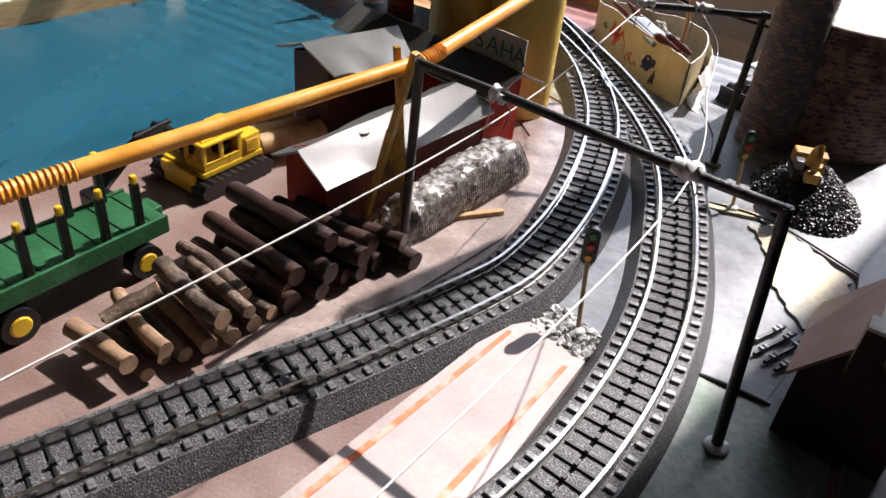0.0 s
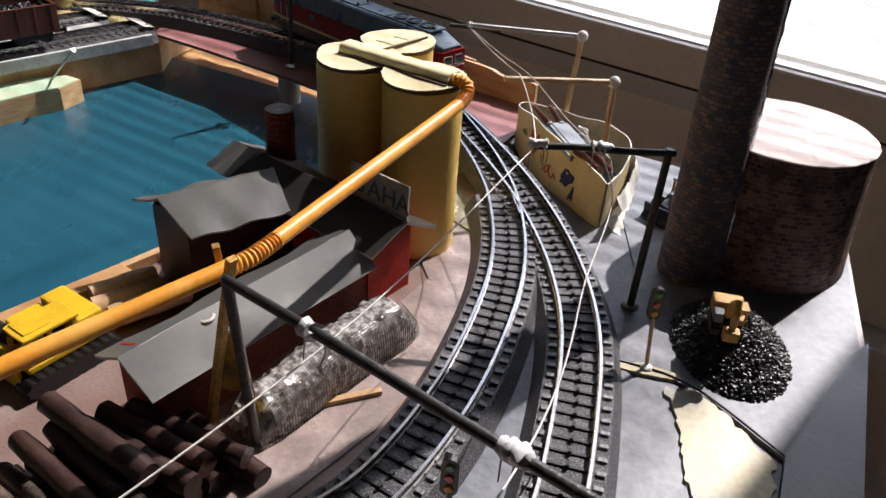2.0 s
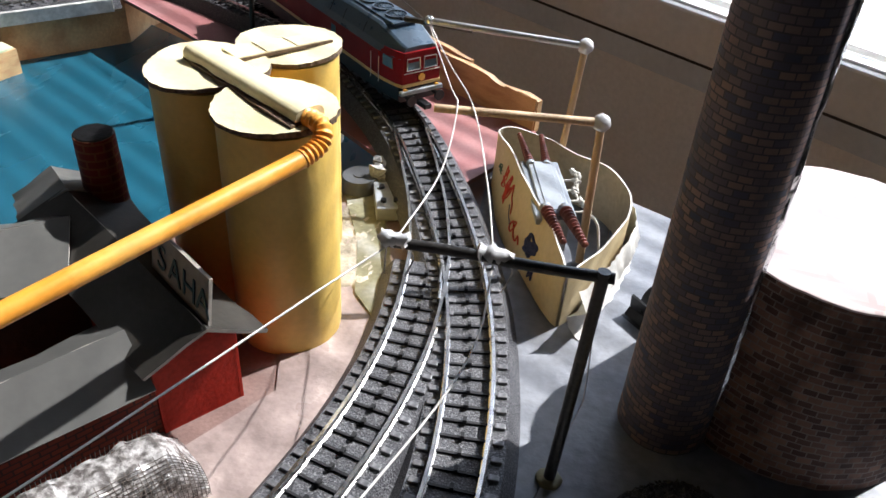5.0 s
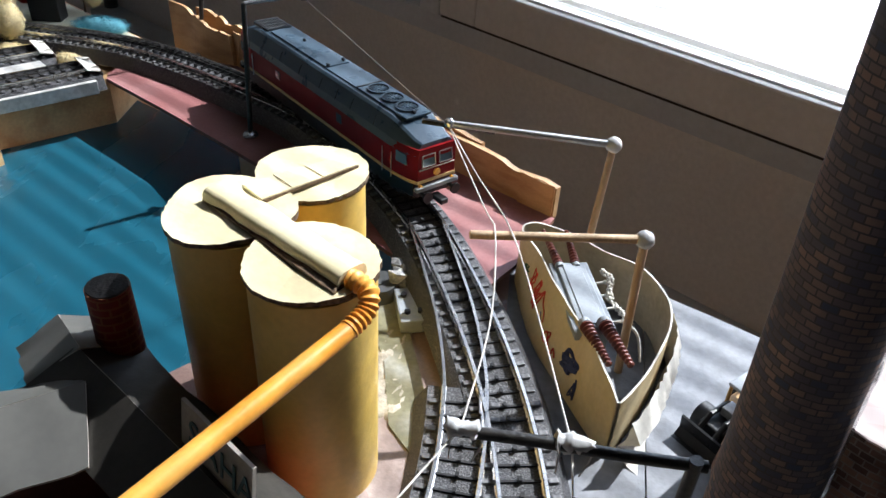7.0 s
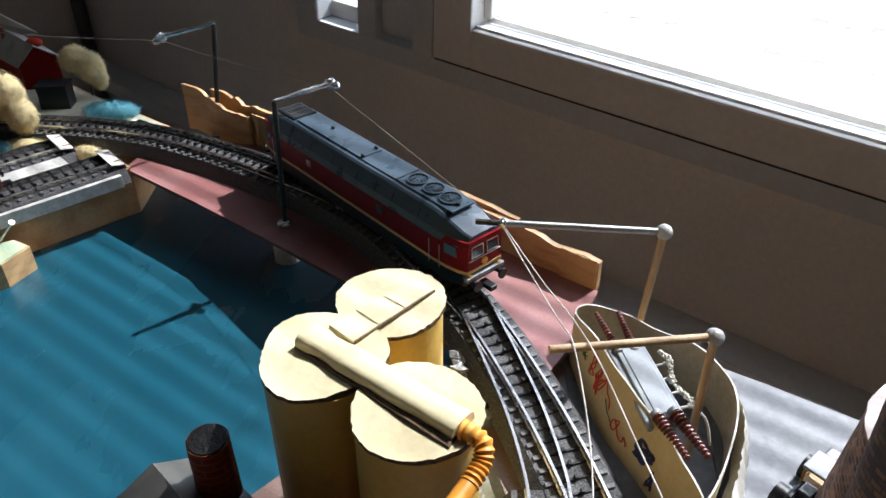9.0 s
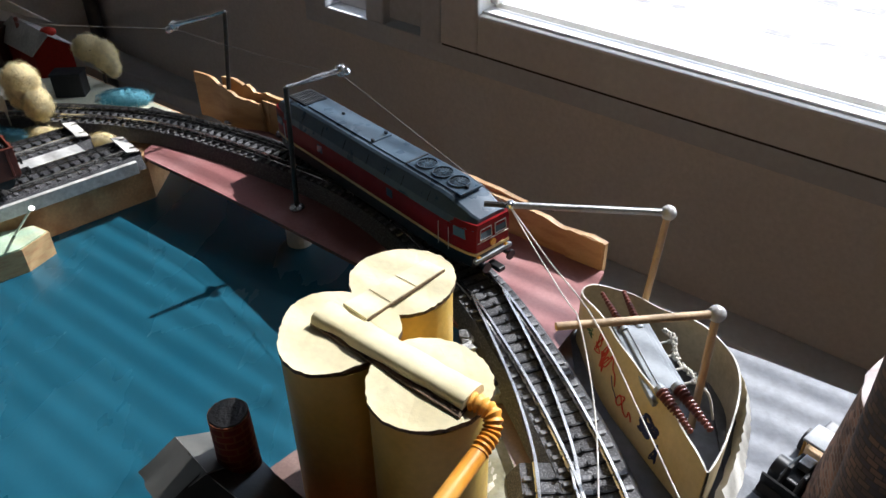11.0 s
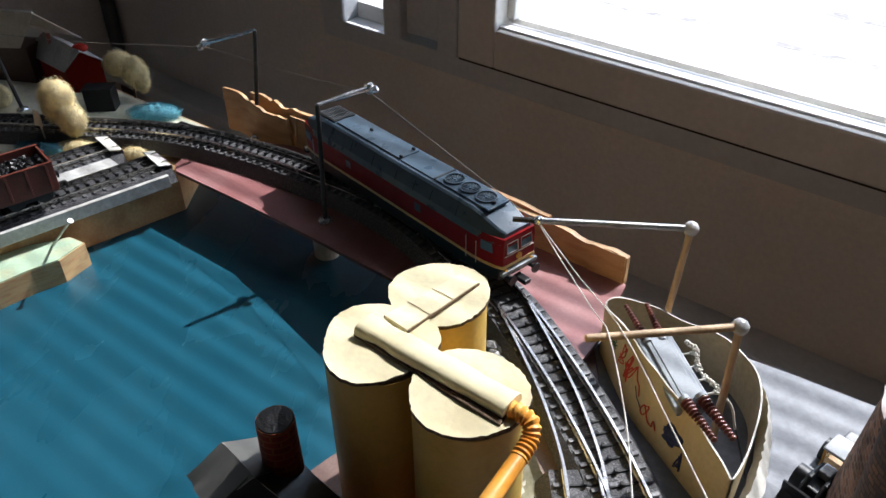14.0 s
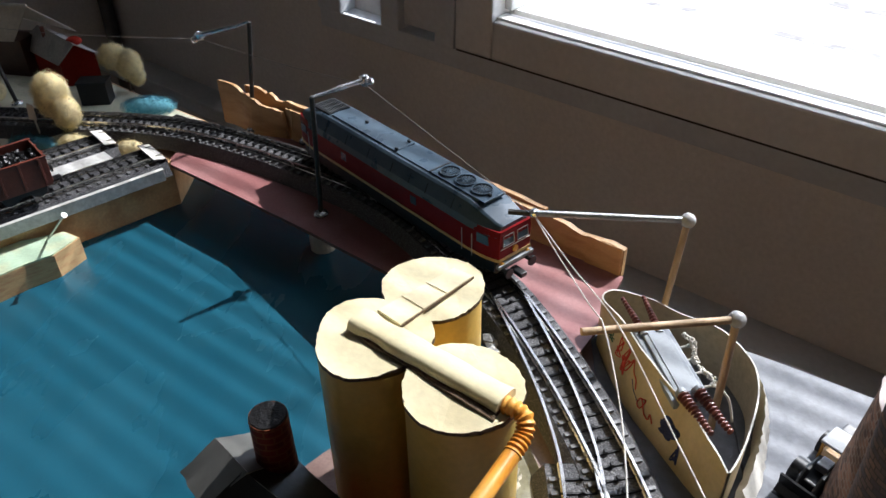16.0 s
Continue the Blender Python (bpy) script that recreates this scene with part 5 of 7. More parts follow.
for k, (a, b) in enumerate((((0.031, 0.4085, 0.0065), (0.056, 0.4300, 0.0065)), ((0.0405, 0.4040, 0.0065), (0.0650, 0.4290, 0.0065)), ((0.026, 0.4165, 0.006), (0.046, 0.4380, 0.006)))):
    log(a, b, 0.0054, "dowel", "thick pale peeled log lying by the water", 120 + k)
bm = B()
box(bm, (0.0135, 0.4170, 0.0035), (0.010, 0.060, 0.007), turned(math.atan2(0.078, 0.054) - math.pi / 2), 0.001)
tagged(part("timber_beam", bm, "ply"), "brown timber beam along the quay edge", "beam")

# ---- excavator by the water ----
EX = Matrix.Translation((0.0254, 0.3825, 0)) @ Matrix.Rotation(radians(62), 4, "Z") @ Matrix.Diagonal((1.1, 1.1, 0.80, 1))
ex = thing("excavator", EX.translation, "yellow toy excavator with black crawler tracks and arm", "excavator")


def at(m, p):
    return m @ Vector(p)


def crawler(parent, m, y, L, W, Hh, z0, mat="black"):
    """A track band round two wheels, with cleats all along it."""
    bm = B()
    r, run = Hh / 2, L - Hh
    total = 2 * run + 2 * math.pi * r
    prof, n = [], 96
    for k in range(n):
        q = total * k / n
        h = r + (0.0004 if k % 4 < 2 else -0.0003)
        if q < run:
            prof.append((-run / 2 + q, z0 + r + h))
        elif q < run + math.pi * r:
            c = (q - run) / r
            prof.append((run / 2 + math.sin(c) * h, z0 + r + math.cos(c) * h))
        elif q < 2 * run + math.pi * r:
            prof.append((run / 2 - (q - run - math.pi * r), z0 + r - h))
        else:
            c = (q - 2 * run - math.pi * r) / r
            prof.append((-run / 2 - math.sin(c) * h, z0 + r - math.cos(c) * h))
    a = [bm.verts.new(at(m, (x, y - W / 2, z))) for x, z in prof]
    b = [bm.verts.new(at(m, (x, y + W / 2, z))) for x, z in prof]
    bm.faces.new(a), bm.faces.new(b[::-1])
    for k in range(n):
        bm.faces.new((a[k], b[k], b[(k + 1) % n], a[(k + 1) % n]))
    part("crawler", bm, mat, parent)


crawler(ex, EX, -0.0130, 0.038, 0.0075, 0.0105, 0.0)
crawler(ex, EX, 0.0130, 0.038, 0.0075, 0.0105, 0.0)


def xbox(parent, name, m, c, size, mat, bevel=0.0006, rot=None, label=""):
    bm = B()
    box(bm, at(m, c), size, m.to_3x3() @ (rot if rot else Matrix.Identity(3)), bevel)
    return part(name, bm, mat, parent, label)


xbox(ex, "undercarriage", EX, (0, 0, 0.0070), (0.026, 0.018, 0.006), "black")
EB = EX @ Matrix.Diagonal((0.97, 0.80, 1, 1))
xbox(ex, "platform", EB, (0.001, 0, 0.0128), (0.033, 0.0315, 0.0036), "yellow", 0.0008)
xbox(ex, "front_blade", EB, (-0.0178, 0, 0.0080), (0.0016, 0.0260, 0.0125), "yellow", 0.0005)
hood = xbox(ex, "engine_cover", EB, (0.0118, 0, 0.0205), (0.0105, 0.0305, 0.0120), "yellow", 0.0014)
for y in (-0.0154, 0.0154):
    grille = xbox(hood, "grille", EB, (0.0118, y, 0.0202), (0.0072, 0.0008, 0.0076), "oldyellow", 0.0003)
    for k in range(5):
        xbox(grille, "slat", EB, (0.0118, y * 1.03, 0.0172 + k * 0.0015), (0.0066, 0.0005, 0.0005), "yellow", 0.0001)
xbox(ex, "side_tank", EB, (-0.0010, 0.0085, 0.0190), (0.0140, 0.0130, 0.0090), "yellow", 0.0010)
cab = xbox(ex, "cab", EB, (-0.0040, -0.0078, 0.0166), (0.0205, 0.0150, 0.0042), "yellow", 0.0005)
for x in (-0.0135, -0.0045, 0.0052):
    for y in (-0.0146, -0.0010):
        xbox(cab, "cab_pillar", EB, (x, y, 0.0242), (0.0019, 0.0014, 0.0112), "yellow", 0.0003)
for y in (-0.0150, -0.0006):
    xbox(cab, "window_rail", EB, (-0.0040, y, 0.0192), (0.0200, 0.0009, 0.0010), "yellow", 0.0002)
    xbox(cab, "door_edge", EB, (-0.0010, y, 0.0166), (0.0007, 0.0008, 0.0042), "oldyellow", 0.0001)
xbox(cab, "back_panel", EB, (0.0056, -0.0078, 0.0242), (0.0012, 0.0120, 0.0112), "yellow", 0.0002)
croof = xbox(cab, "cab_roof", EB, (-0.0038, -0.0078, 0.0306), (0.0220, 0.0165, 0.0018), "yellow", 0.0006)
xbox(croof, "roof_hatch", EB, (-0.0075, -0.0070, 0.0318), (0.0105, 0.0120, 0.0009), "yellow", 0.0003)
xbox(cab, "seat", EB, (0.0000, -0.0078, 0.0215), (0.0060, 0.0080, 0.0075), "black", 0.0010)
bm = B()
tube(bm, [at(EX, p) for p in ((-0.0095, 0.0020, 0.0180), (-0.0145, 0.0020, 0.0290), (-0.0205, 0.0020, 0.0375), (-0.0300, 0.0025, 0.0355))], [0.0034, 0.0040, 0.0038, 0.0032], 6)
part("boom", bm, "black", ex, "black plastic boom")
bm = B()
tube(bm, [at(EX, p) for p in ((-0.0275, 0.0025, 0.0375), (-0.0390, 0.0030, 0.0300), (-0.0490, 0.0040, 0.0170))], [0.0030, 0.0034, 0.0026], 6)
part("dipper_arm", bm, "black", ex, "black plastic dipper arm")
bm = B()
rod(bm, at(EX, (-0.0170, 0.0020, 0.0415)), at(EX, (-0.0330, 0.0027, 0.0385)), 0.0013, seg=10)
part("ram", bm, "black", ex)
for x, z in ((-0.0205, 0.0380), (-0.0290, 0.0360)):
    bm = B()
    rod(bm, at(EX, (x, -0.0030, z)), at(EX, (x, 0.0075, z)), 0.0019, seg=12)
    part("pivot", bm, "black", ex)
xbox(ex, "bucket", EX, (-0.0510, 0.0042, 0.0105), (0.0090, 0.0110, 0.0110), "black", 0.0015)

# ---- log trailer ----
TD = Vector((-0.39, -0.92, 0)).normalized()
TR = Matrix.Translation((0.0240, 0.3200, 0)) @ Matrix.Rotation(math.atan2(TD.y, TD.x) - 0.098, 4, "Z")
trailer = thing("log_trailer", TR.translation, "green toy log trailer with black stakes and yellow tips", "trailer")
xbox(trailer, "deck", TR, (0.065, 0, 0.0195), (0.130, 0.027, 0.0035), "green", 0.0006)
xbox(trailer, "chassis", TR, (0.065, 0, 0.0125), (0.120, 0.012, 0.010), "darkgreen", 0.001)
for y in (-0.0135, 0.0135):
    xbox(trailer, "side_rail", TR, (0.065, y, 0.0185), (0.130, 0.0015, 0.0075), "green", 0.0004)
for i in range(12):
    xbox(trailer, "plank_rib", TR, (0.006 + i * 0.0108, 0, 0.02145), (0.0004, 0.026, 0.0004), "darkgreen", 0)
for i, x in enumerate((0.0105, 0.0245, 0.0390, 0.0535, 0.0680, 0.0825, 0.0970, 0.1115)):
    for y in (-0.0118, 0.0118):
        st = xbox(trailer, "stake", TR, (x, y, 0.0302), (0.0030, 0.0026, 0.0190), "black", 0.0004)
        xbox(st, "stake_tip", TR, (x, y, 0.0413), (0.0025, 0.0022, 0.0036), "yellow", 0.0008)
xbox(trailer, "rear_coupling", TR, (-0.003, -0.004, 0.0135), (0.008, 0.010, 0.008), "green", 0.001)
for x in (0.012, 0.062):
    for y in (-0.0125, 0.0125):
        bm = B()
        rod(bm, at(TR, (x, y - 0.003, 0.0068)), at(TR, (x, y + 0.003, 0.0068)), 0.0068, seg=22)
        wh = part("wheel", bm, "black", trailer, smooth=40)
        bm = B()
        s = 1 if y > 0 else -1
        rod(bm, at(TR, (x, y + s * 0.0028, 0.0068)), at(TR, (x, y + s * 0.0036, 0.0068)), 0.0042, 0.0034, 16)
        part("hub", bm, "yellow", wh, "yellow wheel hub")

# ---- signals ----


def signal(base, top, label, tilt_z):
    base, top = Vector(base), Vector(top)
    s = thing("light_signal", base, label, "signal", "track signals")
    bm = B()
    rod(bm, base, top - Vector((0, 0, 0.004)), 0.0009, seg=8)
    part("post", bm, "dowel", s)
    m = Matrix.Translation(top) @ Matrix.Rotation(tilt_z, 4, "Z")
    bm = B()
    n = 20
    prof = []
    for k in range(n):
        c = 2 * math.pi * k / n
        prof.append((0.0029 * math.cos(c), (0.0050 if math.sin(c) > 0 else -0.0050) + 0.0029 * math.sin(c)))
    a = [bm.verts.new(at(m, (x, -0.0012, z))) for x, z in prof]
    b = [bm.verts.new(at(m, (x, 0.0010, z))) for x, z in prof]
    bm.faces.new(a), bm.faces.new(b[::-1])
    for k in range(n):
        bm.faces.new((a[k], b[k], b[(k + 1) % n], a[(k + 1) % n]))
    head = part("head", bm, "black", s)
    for z, c in ((0.0047, "sig_g"), (0.0, "sig_r"), (-0.0047, "sig_y")):
        bm = B()
        rod(bm, at(m, (0, -0.0012, z)), at(m, (0, -0.0019, z)), 0.0016, 0.0013, 12)
        part("lamp", bm, c, head)
    bm = B()
    glue_lump(bm, base + Vector((0, 0, 0.001)), 0.0028, 3, (1, 1, 0.5))
    part("foot_glue", bm, "glue", s)
    return s


signal((0.2730, 0.4170, 0.002), (0.2710, 0.4205, 0.0345), "black three-lamp toy signal on a thin stick by the coal heap", 0.15)
signal((0.1965, 0.3040, 0.004), (0.1955, 0.3160, 0.0355), "black three-lamp toy signal on a thin stick in gravel", -0.1)
rnd = random.Random(77)
bm = B()
for k in range(240):
    u, v = rnd.random(), rnd.random()
    p = Vector((0.188, 0.319, 0)) * (1 - u) * (1 - v) + Vector((0.178, 0.304, 0)) * u * (1 - v) + Vector((0.206, 0.305, 0)) * (1 - u) * v + Vector((0.198, 0.289, 0)) * u * v
    lump(bm, p + Vector((0, 0, 0.0015 + 0.002 * rnd.random())), rnd.uniform(0.0008, 0.0026), rnd, sub=1)
tagged(part("gravel_patch", bm, "gravel"), "glassy grey gravel at the signal's foot", "gravel", kind="stuff")
# short unused track piece
spare = thing("spare_track", (0.272, 0.314, 0.002), "short unused black track grid lying on silver paper", "track piece")
SPM = Matrix.Translation((0.2735, 0.3145, 0.002)) @ Matrix.Rotation(math.atan2(0.016, 0.019), 4, "Z")
for i in range(4):
    xbox(spare, "sleeper_bar", SPM, (0.0, -0.0072 + i * 0.0048, 0.0016), (0.0250, 0.0012, 0.0016), "black", 0.0002)
for x in (-0.0085, -0.006, 0.006, 0.0085):
    bm = B()
    for i in range(4):
        box(bm, at(SPM, (x, -0.0072 + i * 0.0048, 0.0028)), (0.0014, 0.0020, 0.0010), SPM.to_3x3())
    part("rail_clip", bm, "clip", spare)


# ---- big brick chimney and brick drum ----
CX, CY = 0.3038, 0.5000


def leaning(bm):
    """Leans the shaft a little, as the card tube stands."""
    for v in bm.verts:
        v.co.x -= 0.012 * v.co.z
        v.co.y += 0.050 * v.co.z


def upright_strip(bm, c, r0, r1, z0, z1, a, width, n, rnd):
    """A bumpy glued strip running up a tapered round body at angle a."""
    rows = []
    for i in range(n + 1):
        t = i / n
        r = r0 + (r1 - r0) * t
        z = z0 + (z1 - z0) * t
        w = width * rnd.uniform(0.7, 1.25)
        row = []
        for k, lift_k in ((-1, -0.0002), (-0.4, 0.0007), (0.3, 0.0010), (1, -0.0002)):
            b = a + k * w / r
            rr = r + lift_k * rnd.uniform(0.6, 1.5)
            row.append(bm.verts.new((c[0] + math.cos(b) * rr, c[1] + math.sin(b) * rr, z)))
        rows.append(row)
    for p, q in zip(rows, rows[1:]):
        for k in range(3):
            bm.faces.new((p[k], p[k + 1], q[k + 1], q[k]))


stack = thing("factory_chimney", (CX, CY, 0), "tall round card chimney in old brick print", "chimney")
bm = B()
lathe(bm, (CX, CY, 0), [(0.0154, 0), (0.0147, 0.05), (0.0143, 0.10), (0.0139, 0.15), (0.0135, 0.20), (0.0131, 0.25), (0.0127, 0.30), (0.0117, 0.30), (0.0116, 0.28)], 48, wob=0.006, seed=4, uv=True)
leaning(bm)
part("shaft", bm, "brick_old", stack, "brown and blue-grey brick printed paper", 40)
bm = B()
upright_strip(bm, (CX, CY), 0.0152, 0.0129, 0.002, 0.28, -0.25, 0.0018, 60, random.Random(8))
leaning(bm)
part("seam", bm, "foil", stack, "shiny crumpled glued seam")

drum = thing("brick_drum", (0.3450, 0.533, 0), "wide round card tank in old brick print", "storage tank")
bm = B()
lathe(bm, (0.3450, 0.533, 0), [(0.0470, 0), (0.0450, 0.02), (0.0432, 0.045), (0.0414, 0.0705)], 64, wob=0.006, seed=6, uv=True)
part("wall", bm, "brick_drum", drum, "sooty brick printed paper", 40)
bm = B()
lathe(bm, (0.3450, 0.533, 0), [(0.0406, 0.0702), (0.0418, 0.0708), (0.0420, 0.0716), (0.0411, 0.0722), (0.020, 0.0727), (0.0, 0.0729)], 64, wob=0.012, seed=7)
flat_uv(bm)
part("lid", bm, "drumlid", drum, "pale pink printed card lid", 40)

# ---- coal heap with a small excavator ----
rnd = random.Random(21)
hc = Vector((0.3130, 0.4390, 0))


def heap_h(x, y):
    d = math.hypot((x - hc.x) / 0.027, (y - hc.y) / 0.037)
    return max(0.0, 0.023 * (1 - d) ** 0.8) if d < 1 else 0.0


bm = B()
lathe(bm, (hc.x, hc.y, 0), [(0.0235, -0.002), (0.0215, 0.004), (0.014, 0.012), (0.005, 0.019), (0, 0.021)], 20, wob=0.1, seed=2)
for v in bm.verts:
    v.co.y = hc.y + (v.co.y - hc.y) * 1.3
for k in range(3600):
    a, d = rnd.uniform(0, 2 * math.pi), math.sqrt(rnd.uniform(0, 1.05))
    x, y = hc.x + math.cos(a) * d * 0.0255, hc.y + math.sin(a) * d * 0.0350
    lump(bm, (x, y, heap_h(x, y) + rnd.uniform(-0.0004, 0.001)), rnd.uniform(0.0004, 0.0011), rnd, (1, 1, 0.8), 1, 0.4)
tagged(part("coal_heap", bm, "coal"), "heap of shiny black coal lumps on the ground", "coal", kind="stuff")

SX = Matrix.Translation((0.3060, 0.4340, 0.0170)) @ Matrix.Rotation(radians(-97), 4, "Z") @ Matrix.Scale(0.78, 4)
sx = thing("excavator", SX.translation, "small dull yellow toy excavator on the coal heap", "excavator")
for y in (-0.0065, 0.0065):
    crawler(sx, SX, y, 0.021, 0.0045, 0.0055, 0.0)
xbox(sx, "undercarriage", SX, (0, 0, 0.0045), (0.014, 0.010, 0.003), "black")
xbox(sx, "engine_cover", SX, (-0.0065, -0.0005, 0.0105), (0.010, 0.0165, 0.0085), "oldyellow", 0.0012)
scab = xbox(sx, "cab", SX, (0.0030, 0.0048, 0.0085), (0.0080, 0.0070, 0.0040), "oldyellow", 0.0006)
for x in (-0.0005, 0.0066):
    for y in (0.0018, 0.0078):
        xbox(scab, "cab_pillar", SX, (x, y, 0.0130), (0.0012, 0.0012, 0.0070), "oldyellow", 0.0003)
xbox(scab, "cab_roof", SX, (0.0030, 0.0048, 0.0170), (0.0090, 0.0078, 0.0014), "oldyellow", 0.0005)
xbox(sx, "side_box", SX, (0.0025, -0.0055, 0.0090), (0.0085, 0.0055, 0.0060), "plasticdark", 0.0008)
bm = B()
tube(bm, [at(SX, (0.003, -0.0005, 0.010)), at(SX, (0.009, -0.0005, 0.0215)), at(SX, (0.0165, -0.0005, 0.0275))], [0.0019, 0.0020, 0.0016], 8)
part("boom", bm, "oldyellow", sx, smooth=50)
bm = B()
tube(bm, [at(SX, (0.0150, -0.0005, 0.0285)), at(SX, (0.0185, -0.0005, 0.0215)), at(SX, (0.0200, -0.0005, 0.0130))], [0.0016, 0.0018, 0.0015], 8)
part("dipper_arm", bm, "oldyellow", sx, smooth=50)
xbox(sx, "bucket", SX, (0.0205, -0.0005, 0.0095), (0.0065, 0.0085, 0.0065), "oldyellow", 0.0012)

# ---- card enclosure with transformer ----
TOP = [(0.2600, 0.5360), (0.2560, 0.5470), (0.2500, 0.5630), (0.2435, 0.5770), (0.2370, 0.5880), (0.2305, 0.6000), (0.2245, 0.6120), (0.2165, 0.6265), (0.2100, 0.6370), (0.2140, 0.6435), (0.223, 0.645), (0.2335, 0.6420), (0.244, 0.635), (0.2580, 0.628), (0.270, 0.618), (0.2765, 0.605), (0.279, 0.591), (0.2765, 0.576), (0.2700, 0.556), (0.2645, 0.543)]
fence = thing("card_enclosure", (0.243, 0.59, 0), "curved beige card fence with scribbled marker signs", "fence")
rim = smooth_line([(x, y, 0) for x, y in TOP] + [(TOP[0][0] + 0.0008, TOP[0][1] + 0.0006, 0)], 0.0025)


def fence_top(i):
    t = i / len(rim)
    return 0.0285 + 0.0008 * math.sin(t * 19 + 0.6) + 0.0005 * math.sin(t * 61)


FRONT = 45


def lean(i):
    """How far the foot of the front wall stands out from under its top edge."""
    return 0.0105 * math.sin(math.pi * min(1.0, i / FRONT)) ** 0.7 if i < FRONT else 0.0


bm = B()
rows = []
for i, p in enumerate(rim):
    d = rim[min(i + 1, len(rim) - 1)] - rim[max(i - 1, 0)]
    o = Vector((d.y, -d.x, 0)).normalized()
    if o.dot(p - Vector((0.252, 0.598, 0))) < 0:
        o = -o
    h = fence_top(i)
    rows.append([bm.verts.new(p + o * (a + lean(i) * (1 - z / h)) + Vector((0, 0, z))) for a, z in ((0.0002, 0.0), (0.0004, h * 0.5), (0.0004, h), (-0.0004, h), (-0.0004, h * 0.5), (-0.0006, 0.0))])
for p, q in zip(rows, rows[1:]):
    for k in range(5):
        bm.faces.new((p[k], p[k + 1], q[k + 1], q[k])).material_index = 0 if k < 2 else (2 if k == 2 else 1)
part("card_wall", bm, ["beige", "beige_in", "whitecard"], fence, smooth=50)


def on_front(u, z, off=0.0007):
    """A place on the outside of the front wall, u from its pointed corner."""
    k = u * FRONT
    i = min(int(k), len(rim) - 2)
    p = rim[i] + (rim[i + 1] - rim[i]) * (k - i)
    d = rim[i + 1] - rim[i]
    o = Vector((d.y, -d.x, 0)).normalized()
    if o.x > 0:
        o = -o
    return p + o * (off + lean(k) * (1 - z / 0.0285)) + Vector((0, 0, z))


def scribble(mat, pts, label, r=0.00035):
    bm = B()
    tube(bm, smooth_line([on_front(u, z) for u, z in pts], 0.0007), r, 5)
    part("marker_scribble", bm, mat, fence, label)


rnd = random.Random(3)


def doodle(u0, u1, z0, z1, n):
    return [(rnd.uniform(u0, u1), rnd.uniform(z0, z1)) for _ in range(n)]


scribble("inkred", doodle(0.66, 0.74, 0.010, 0.024, 16), "red marker scribble")
scribble("inkred", doodle(0.74, 0.80, 0.013, 0.023, 12), "red marker scribble")
scribble("inkblue", [(0.62, 0.0145), (0.585, 0.0115), (0.56, 0.0105), (0.53, 0.009)], "thin dark marker line", 0.0002)
scribble("inkred", [(0.53, 0.0120), (0.50, 0.0135), (0.51, 0.0085), (0.535, 0.0090), (0.525, 0.0125), (0.48, 0.0085), (0.45, 0.0080), (0.455, 0.0105), (0.435, 0.0095), (0.42, 0.0080)], "red marker letters")
scribble("inkblue", doodle(0.27, 0.39, 0.010, 0.017, 34), "dark blue marker scribble", 0.0006)
scribble("inkblue", doodle(0.22, 0.27, 0.004, 0.013, 12), "dark blue marker scribble", 0.0004)
scribble("inkred", [(0.66, 0.022), (0.63, 0.0175), (0.60, 0.016), (0.575, 0.0125)], "red marker line", 0.0003)
scribble("inkgreen", doodle(0.82, 0.90, 0.015, 0.022, 9), "green marker scribble", 0.0003)
# wrinkled glued paper outside the wall
bm = B()
rnd = random.Random(14)
base_line = [p for i, p in enumerate(rim) if i / len(rim) > 0.66]
rows = []
for i, p in enumerate(base_line):
    d = base_line[min(i + 1, len(base_line) - 1)] - base_line[max(i - 1, 0)]
    o = Vector((d.y, -d.x, 0)).normalized()
    if o.dot(p - Vector((0.252, 0.598, 0))) < 0:
        o = -o
    t = i / len(base_line)
    w = 0.004 + 0.009 * t
    rows.append([bm.verts.new(p + o * (a * (w if a > 0.1 else 0.001) + rnd.uniform(-0.0005, 0.0005)) + Vector((0, 0, z + rnd.uniform(0, 0.0009)))) for a, z in ((0.5, 0.0225), (0.9, 0.015), (0.25, 0.008), (0.42, 0.0035), (0.72, 0.0014), (1.05, 0.0004))])
for p, q in zip(rows, rows[1:]):
    for k in range(5):
        bm.faces.new((p[k], p[k + 1], q[k + 1], q[k]))
part("glued_paper", bm, "whitecard", fence, "crumpled white glued paper skirt", 70)

TX = Matrix.Translation((0.2415, 0.5968, 0.0)) @ Matrix.Rotation(math.atan2(-0.0415, 0.0150), 4, "Z")
tx = thing("transformer", TX.translation, "grey plastic model transformer with brown ribbed insulators", "transformer")
xbox(tx, "tank", TX, (0, 0, 0.0130), (0.0400, 0.0120, 0.0200), "plasticgrey", 0.0008)
xbox(tx, "lid", TX, (-0.0005, 0.0006, 0.0246), (0.0490, 0.0178, 0.0030), "plasticgrey", 0.0007)
xbox(tx, "lid_panel", TX, (-0.0005, 0.0008, 0.0268), (0.0440, 0.0125, 0.0016), "plasticgrey", 0.0005)
xbox(tx, "lid_inset", TX, (-0.0005, 0.0008, 0.0278), (0.0390, 0.0080, 0.0006), "plasticgrey", 0.0002)
xbox(tx, "base_skid", TX, (0, 0, 0.0015), (0.0420, 0.0130, 0.0030), "plasticdark", 0.0005)
for k in range(9):
    xbox(tx, "cooling_fin", TX, (-0.0176 + k * 0.0044, -0.0068, 0.0130), (0.0016, 0.0022, 0.0150), "plasticgrey", 0.0003)
    xbox(tx, "cooling_fin", TX, (-0.0176 + k * 0.0044, 0.0068, 0.0130), (0.0016, 0.0022, 0.0150), "plasticgrey", 0.0003)


